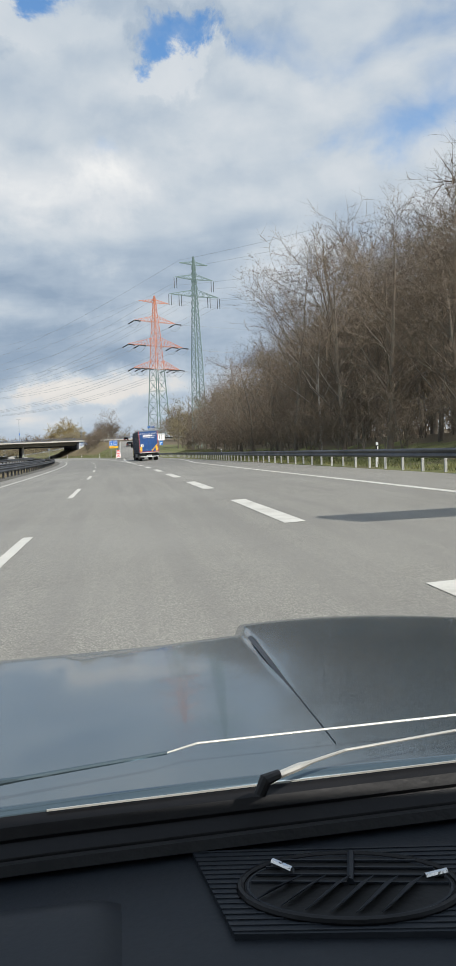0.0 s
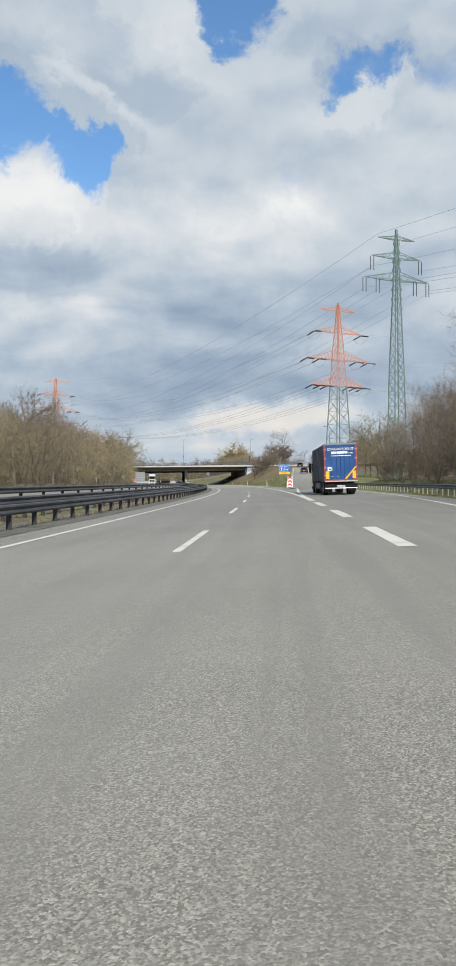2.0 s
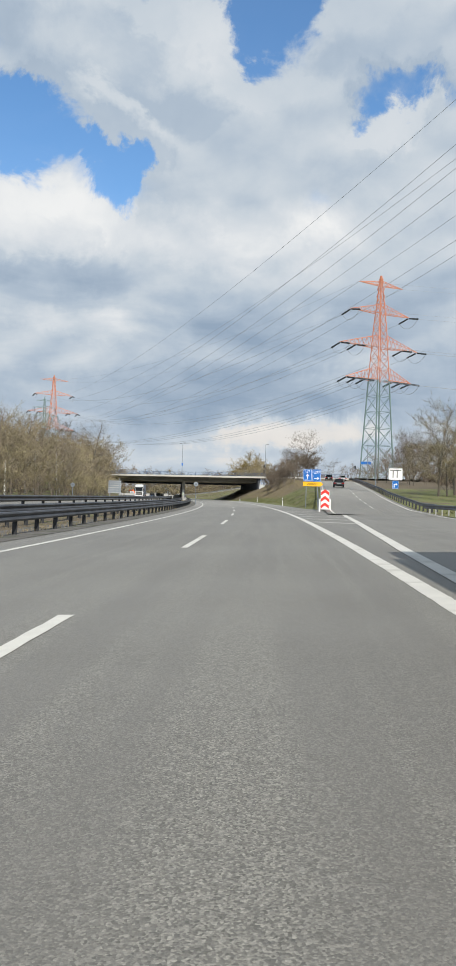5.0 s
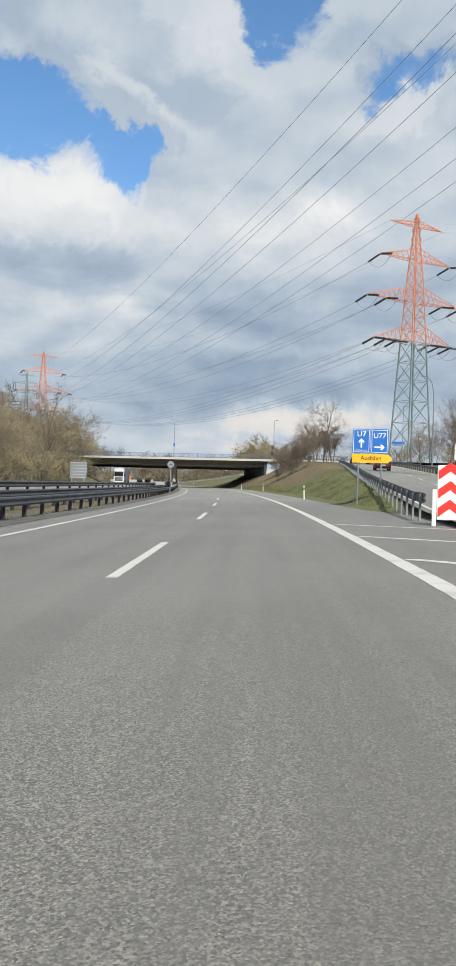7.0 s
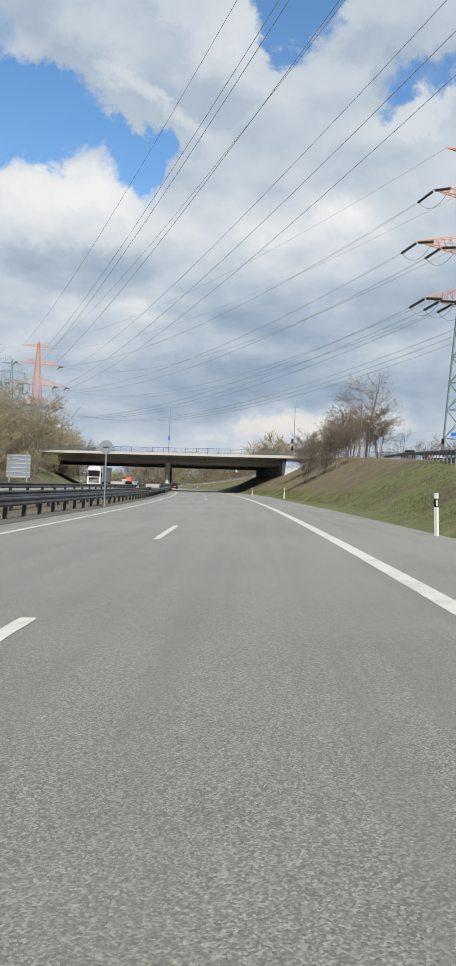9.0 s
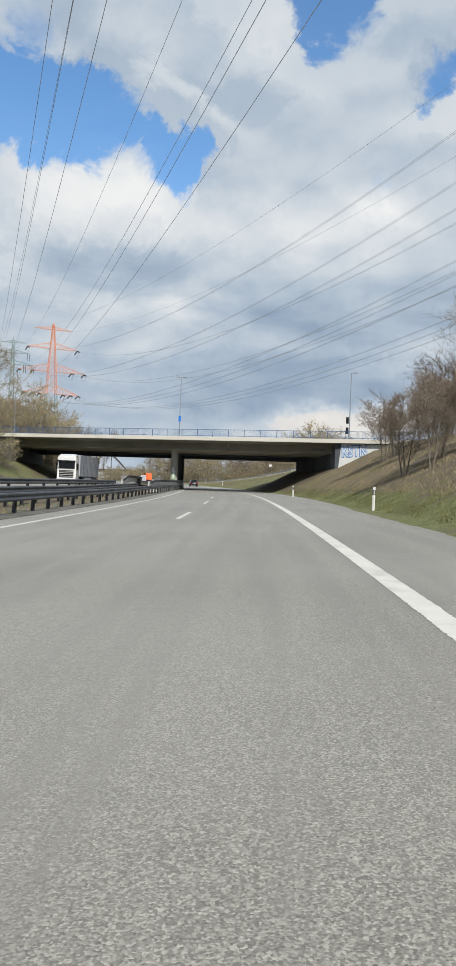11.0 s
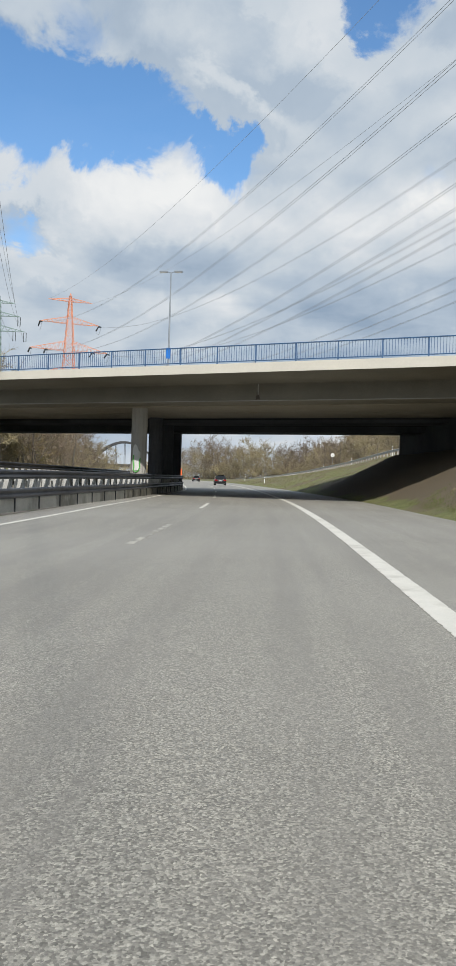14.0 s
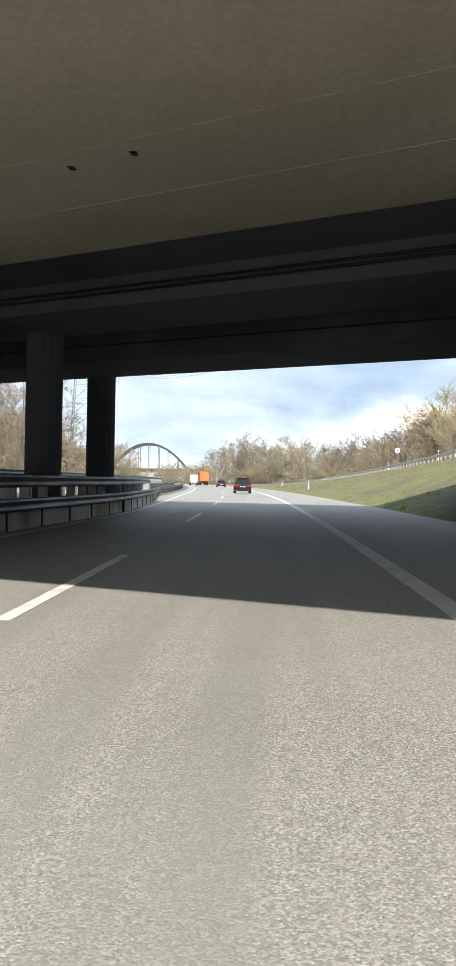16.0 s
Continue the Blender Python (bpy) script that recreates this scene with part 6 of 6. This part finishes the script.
    part("bar", new_box(-0.24, 0.24, -0.07, -0.065, 0.65, 0.71), BLACK, pl)
    part("chassis", new_box(-0.5, 0.5, 0.3, 14.8, 0.78, Z0 - 0.01), BLACK, root)
    for s in (-1, 1):
        part("side_guard", new_box(min(s * 1.18, s * 1.24), max(s * 1.18, s * 1.24), 5.4, 10.2, 0.45, 0.95, 0.02), side_mat, root)
    if text:
        lettering(text, 0.285, SIGN_WHITE, root, UPRIGHT @ Matrix.Translation((0.0, Z1 - 0.46, 0.03)) @ Matrix.Diagonal((0.80, 1.0, 1, 1)), "white block letters")
        for x0, x1, z, h in ((-0.72, 0.55, Z1 - 0.80, 0.17), (0.60, 0.95, Z1 - 0.80, 0.06), (-0.7, 0.8, Z1 - 0.99, 0.05)):
            part("text_bar", new_box(x0, x1, -0.034, -0.028, z, z + h), SIGN_WHITE, root)
    # cab
    cab = part("cab", taper_box(14.1, 16.3, 0.55, 14.1, 16.1, 3.75, 1.245, 1.20, 0.10), CAR_WHITE if front_first else CAR_GREY, root, "lorry cab")
    part("windscreen", quad([(1.08, 16.27, 2.05), (-1.08, 16.27, 2.05), (-1.06, 16.18, 2.95), (1.06, 16.18, 2.95)], 0.03), GLASS_DARK, cab)
    grille = part("grille", new_box(-0.95, 0.95, 16.28, 16.34, 0.88, 1.85, 0.02), BLACK, cab)
    for z in (1.05, 1.27, 1.49, 1.71):
        part("grille_bar", new_box(-0.9, 0.9, 16.335, 16.36, z - 0.03, z + 0.03), STEEL_PALE, grille)
    part("sun_visor", new_box(-1.15, 1.15, 16.1, 16.42, 2.98, 3.14, 0.03), GLASS_DARK, cab, "dark sun visor")
    part("lower_intake", new_box(-0.7, 0.7, 16.40, 16.44, 0.40, 0.56, 0.01), BLACK, cab)
    part("bumper", new_box(-1.24, 1.24, 16.2, 16.42, 0.35, 0.85, 0.05), CAR_WHITE if front_first else BLACK, cab)
    for s in (-1, 1):
        part("headlight", new_box(min(s * 0.72, s * 1.14), max(s * 0.72, s * 1.14), 16.38, 16.44, 0.55, 0.72, 0.02), LAMP_CLEAR, cab)
        part("door_mirror", new_box(min(s * 1.27, s * 1.50), max(s * 1.27, s * 1.50), 15.8, 15.92, 1.9, 2.75, 0.04), BLACK, cab)
        part("side_window", new_box(min(s * 1.215, s * 1.245), max(s * 1.215, s * 1.245), 15.0, 15.85, 2.05, 2.8), GLASS_DARK, cab)
    part("roof_fairing", taper_box(14.15, 16.0, 3.7, 14.2, 15.2, 4.0, 1.15, 1.0, 0.08), CAR_WHITE if front_first else CAR_GREY, cab)
    return root


trailer_truck(on_road(7.3, 108.0), "blue articulated lorry with white lettering on its doors", TARP, TRUCK_BLUE, TRUCK_RED, text="CONTAINERDIENST")
passenger_car(on_road(2.0, 440.0), "black estate car driving in the through lane", CAR_BLACK)
passenger_car(on_road(1.9, 520.0), "dark hatchback far ahead in the lane", CAR_BLACK, 1.45, 4.2)
passenger_car(on_ramp(-0.9, 250), "dark grey car climbing the slip road", CAR_GREY, 1.48, 4.4)
passenger_car(on_ramp(-1.6, 318), "dark car waiting at the slip road top", CAR_BLACK, 1.5, 4.4)
passenger_car(on_ramp(1.9, 322), "dark red car waiting at the slip road top", CAR_RED, 1.48, 4.4)
passenger_car(on_ramp(1.7, 312), "white car waiting at the slip road top", CAR_WHITE, 1.45, 4.4)
trailer_truck(pose(-22.0, 367.0, OPP + 0.005, 0, 0, 180 + 3.5), "white-cabbed lorry with grey trailer, oncoming", TARP_GREY, TARP_GREY, TARP_GREY, True)
passenger_car(pose(xd(400) - 13.0, 400, OPP + 0.005, 0, 0, 190), "dark oncoming car past the bridge", CAR_BLACK, 1.5, 4.4)

# orange container lorry far ahead
oc = thing("container_lorry", "orange container on a lorry far ahead", "lorry", on_road(2.0, 585.0), "lorries")
part("container", new_box(-1.22, 1.22, 0, 12, 1.2, 3.9, 0.03), TRUCK_ORANGE, oc)
part("chassis", new_box(-1.1, 1.1, 0.0, 14, 0.7, 1.2), BLACK, oc)
for k in range(9):
    part("rib", new_box(-1.1 + k * 0.26, -1.02 + k * 0.26, -0.03, 0, 1.3, 3.8), TRUCK_ORANGE, oc)
for s in (-1, 1):
    for y in (1.2, 2.5, 10.5):
        wheel(oc, s * 1.2, y, 0.5, 0.4)
    part("tail_light", new_box(min(s * 0.8, s * 1.1), max(s * 0.8, s * 1.1), -0.03, 0.0, 0.8, 0.95), LAMP_RED, oc)
wv = thing("white_van", "white box van in the far lane", "van", on_road(-2.0, 570.0), "cars on the road")
part("box_body", new_box(-1.05, 1.05, 0, 4.2, 0.8, 2.9, 0.03), CAR_WHITE, wv)
part("rear_door", new_box(-0.9, 0.9, -0.03, 0.0, 0.95, 2.75, 0.01), TARP_GREY, wv)
part("cab", taper_box(4.2, 6.0, 0.5, 4.2, 5.3, 2.3, 0.98, 0.85, 0.06), CAR_WHITE, wv)
for s in (-1, 1):
    for y in (1.0, 5.0):
        wheel(wv, s * 1.0, y, 0.36, 0.25)
    part("tail_light", new_box(min(s * 0.9, s * 1.04), max(s * 0.9, s * 1.04), -0.02, 0.02, 0.9, 1.3), LAMP_RED, wv)

# ================= the car that carries the camera, as it stands at the start =================
ego = thing("own_car", "blue-grey metallic car bonnet with black dashboard", "car", pose(0, 0, 0, 0, -1.72, -5.3))


def nose_line(x):
    if x < -0.06:
        return 1.375 + 0.24 * (-0.06 - x)
    if x < 0.234:
        return 1.375 + 0.37 * (x + 0.06)
    return 1.57 - 1.9 * (x - 0.39) ** 2


def crease_x(y):
    return 0.206 + 0.027 * (y - 0.70)


def bonnet_height(x, y):
    """Bonnet skin: a lowered centre channel between two creases, dropping at the nose."""
    t = (y - 0.62) / 0.9
    z = 0.934 - 0.050 * t - 0.030 * t * t - 0.035 * ((x - 0.08) / 0.75) ** 2
    xc = crease_x(y)
    a = smooth(xc - 0.004, xc + 0.004, x) + (1 - smooth(-0.085, -0.05, x)) * 0.6
    z += 0.014 * a * smooth(0.25, 1.0, t)
    over = y - nose_line(x) + 0.10
    if over > 0:
        z -= 0.55 * over ** 2 + 3.5 * over ** 3
    return max(z, 0.55)


def skin(nx, ny, x0, x1, y0, y1, fn):
    bm = bmesh.new()
    g = [[bm.verts.new((x0 + (x1 - x0) * i / nx, y0 + (y1 - y0) * j / ny, fn(x0 + (x1 - x0) * i / nx, y0 + (y1 - y0) * j / ny))) for i in range(nx + 1)] for j in range(ny + 1)]
    for j in range(ny):
        for i in range(nx):
            bm.faces.new((g[j][i], g[j][i + 1], g[j + 1][i + 1], g[j + 1][i]))
    return bm


bn = part("bonnet", skin(260, 90, -0.72, 0.86, 0.628, 1.95, bonnet_height), BONNET, ego, "blue-grey metallic bonnet with two creases", smooth=True)
sol = bn.modifiers.new("thickness", "SOLIDIFY")
sol.thickness, sol.offset = 0.010, -1
# dark strip laid on the crease in place of its shade
bm = bmesh.new()
rings = []
for i in range(25):
    y = 0.70 + 0.60 * i / 24
    w = 0.0005 + 0.0052 * (i / 24) ** 0.8
    xc = crease_x(y) + 0.001
    rings.append([bm.verts.new((xc + o, y, bonnet_height(xc + 0.008, y) + 0.0015 - d)) for o, d in ((-w, 0.003), (0.0, 0.0), (w, 0.003))])
for a, b in zip(rings, rings[1:]):
    for j in range(2):
        bm.faces.new((a[j], a[j + 1], b[j + 1], b[j]))
part("crease_shade_strip", bm, CREASE_SHADE, bn, "dark tapering strip in place of shade on the crease")
xs_cowl = [-0.72 + 1.58 * i / 40 for i in range(41)]


def cowl_y(x):
    return 0.624 - 0.10 * max(0.0, -0.02 - x) ** 1.5


# glint along the bonnet edge, built as a thin pale strip
part("glint_strip", sweep(bmesh.new(), [(-0.0008, 0.0), (0.0008, 0.0), (0.0008, 0.0013), (-0.0008, 0.0013)], [((x, cowl_y(x), 0.931), (0, 1, 0)) for x in [-0.04 + 0.9 * i / 20 for i in range(21)]]), WIPER_GLINT, ego, "pale strip standing in for a glint at the bonnet edge")
part("cowl", sweep(bmesh.new(), [(0.002, -0.001), (-0.006, -0.006), (-0.009, -0.014), (-0.006, -0.018), (-0.013, -0.026), (-0.016, -0.034), (-0.016, -0.06), (0.01, -0.06)], [((x, cowl_y(x), 0.931), (0, 1, 0)) for x in xs_cowl]), BLACK, ego, "black plastic cowl")
part("seal", sweep(bmesh.new(), [(-0.006, -0.004), (-0.003, 0.003), (0.003, 0.003), (0.006, -0.004)], [((x, cowl_y(x) - 0.021, 0.902), (0, 1, 0)) for x in xs_cowl]), RUBBER, ego, "rubber screen seal")
# blade and arm coloured pale to carry their glints
part("wiper_blade", new_tube([(0.055, 0.652, 0.955), (0.081, 0.663, 0.956), (0.306, 0.664, 0.955), (0.62, 0.63, 0.945)], [0.0008, 0.0011, 0.0012, 0.0012], 8), WIPER_GLINT, ego, "thin wiper blade with the sun glint in its colour")
part("wiper_link", new_tube([(-0.40, 0.60, 0.945), (-0.10, 0.629, 0.954), (-0.06, 0.632, 0.955), (0.055, 0.652, 0.955)], [0.004, 0.004, 0.0022, 0.0016], 8), BONNET, ego, "dark jointed wiper blade end")
part("wiper_arm", new_tube([(0.132, 0.581, 0.955), (0.150, 0.588, 0.957), (0.162, 0.595, 0.957), (0.193, 0.612, 0.956), (0.293, 0.632, 0.954), (0.55, 0.62, 0.945)], [0.0030, 0.0032, 0.0016, 0.0013, 0.0012, 0.0012], 8), WIPER_GLINT, ego, "curved wiper arm with the sun glint in its colour")
part("pivot_cap", new_tube([(0.118, 0.576, 0.945), (0.123, 0.577, 0.955), (0.134, 0.582, 0.956)], [0.0045, 0.005, 0.0035], 10), BLACK, ego)


def dash_height(x, y):
    return 0.893 - 0.35 * max(0.0, 0.46 - y) ** 1.6 - 0.01 * ((x - 0.08) / 0.7) ** 2


part("dashboard", skin(40, 30, -0.72, 0.86, 0.22, 0.606, dash_height), DASH, ego, "black soft-touch dashboard top", smooth=True)
part("instrument_hood", skin(30, 24, -0.42, 0.020, 0.25, 0.568, lambda x, y: dash_height(x, y) - 0.004 + 0.016 * (1 - smooth(-0.004, 0.020, x)) * (1 - smooth(0.535, 0.568, y))), DASH, ego, "raised black instrument hood", smooth=True)
# ribbed vent plate with an oval vent
VZ = 0.897
vent = part("vent_plate", prism(bmesh.new(), [(0.067, 0.601), (0.366, 0.539), (0.336, 0.436), (0.084, 0.490)], "z", 0.886, VZ), DASH, ego, "ribbed black vent surround")
for k in range(17):
    t = (k + 0.5) / 17
    a = Vector((0.067, 0.601, VZ)).lerp(Vector((0.084, 0.490, VZ)), t)
    b = Vector((0.366, 0.539, VZ)).lerp(Vector((0.336, 0.436, VZ)), t)
    part("rib", new_tube([a, b], 0.0011, 4), DASH, vent)
VC, VA, VB = Vector((0.167, 0.524, VZ + 0.001)), Vector((0.071, -0.019, 0)), Vector((0.0115, 0.0400, 0))
ring = [VC + VA * math.cos(2 * math.pi * k / 40) + VB * math.sin(2 * math.pi * k / 40) for k in range(41)]
part("vent_ring", new_tube(ring, 0.0030, 8, cap=False), BLACK, vent, "glossy black oval ring")
part("vent_ring", new_tube([VC + (q - VC) * 0.93 for q in ring], 0.0016, 6, cap=False), DASH, vent)
bm = bmesh.new()
bm.faces.new([bm.verts.new(q + Vector((0, 0, 0.0008))) for q in ring[:-1]])
part("vent_well", bm, RUBBER, vent)
for k in range(4):
    f = 0.02 + 0.23 * k
    c = VC + VB * f
    h = VA * math.sqrt(1 - f * f) * 0.90
    part("vent_slat", new_tube([c - h + Vector((0, 0, 0.002)), c + h + Vector((0, 0, 0.002))], 0.0011, 4), DASH, vent)
part("vent_bar", new_tube([VC + VA * 0.02 + Vector((0, 0, 0.003)), VC + VA * 0.02 + VB * 0.92 + Vector((0, 0, 0.003))], 0.0026, 6), DASH, vent, "grey centre bar")
for k in range(6):
    f = -0.55 + 0.22 * k
    a = VC + VA * f + Vector((0, 0, 0.002))
    b = VC + VA * (f - 0.26) - VB * math.sqrt(max(1 - (f - 0.26) ** 2, 0.05)) * 0.85 + Vector((0, 0, 0.002))
    part("vent_vane", quad([a, b, b + Vector((0.010, 0.003, 0.004)), a + Vector((0.010, 0.0, 0.004))], 0.0006), DASH, vent, "slanted vane")
part("vent_tab", new_tube([VC + VA * -0.72 + VB * 0.50 + Vector((0, 0, 0.006)), VC + VA * -0.52 + VB * 0.22 + Vector((0, 0, 0.006))], 0.0024, 8), CHROME, vent, "small bright tab")
part("vent_tab", new_tube([VC + VA * 0.70 + VB * 0.1 + Vector((0, 0, 0.005)), VC + VA * 0.90 + VB * 0.22 + Vector((0, 0, 0.006))], 0.0022, 8), CHROME, vent, "small bright tab")
# roof and screen pillars over the dashboard
# unseen roof, its front edge placed so the dashboard stays shaded
part("roof", skin(12, 14, -0.66, 0.82, -1.6, 0.02, lambda x, y: 1.47 - 0.05 * ((x - 0.08) / 0.74) ** 2 - 0.04 * smooth(-0.33, 0.02, y)), BONNET, ego, "blue-grey roof panel", smooth=True).modifiers.new("thickness", "SOLIDIFY").thickness = 0.03
for s in (-1, 1):
    part("screen_pillar", new_tube([(0.08 + s * 0.72, 0.75, 0.90), (0.08 + s * 0.69, 0.03, 1.39), (0.08 + s * 0.68, -0.08, 1.43)], 0.035, 8), BLACK, ego)
    part("door_side", taper_box(-1.5, 0.7, 0.3, -1.5, 0.62, 0.92, 0.03, 0.03, 0.01), BONNET, ego).location.x = 0.08 + s * 0.80
    part("rear_pillar", new_tube([(0.08 + s * 0.76, -1.45, 0.90), (0.08 + s * 0.68, -1.35, 1.42)], 0.05, 8), BONNET, ego)
# body sides under the bonnet and wheels, so that the car stands on the road
bm = bmesh.new()
prism(bm, [(0.0, 0.28), (2.15, 0.28), (2.2, 0.55), (2.1, 0.70), (1.3, 0.80), (0.6, 0.82), (0.0, 0.82)], "x", -0.80, 0.94)
bmesh.ops.bevel(bm, geom=list(bm.edges), offset=0.04, segments=2, affect="EDGES")
part("front_body", bm, BONNET, ego)
for x in (-0.82, 0.96):
    wheel(ego, x, 1.35, 0.34, 0.23)
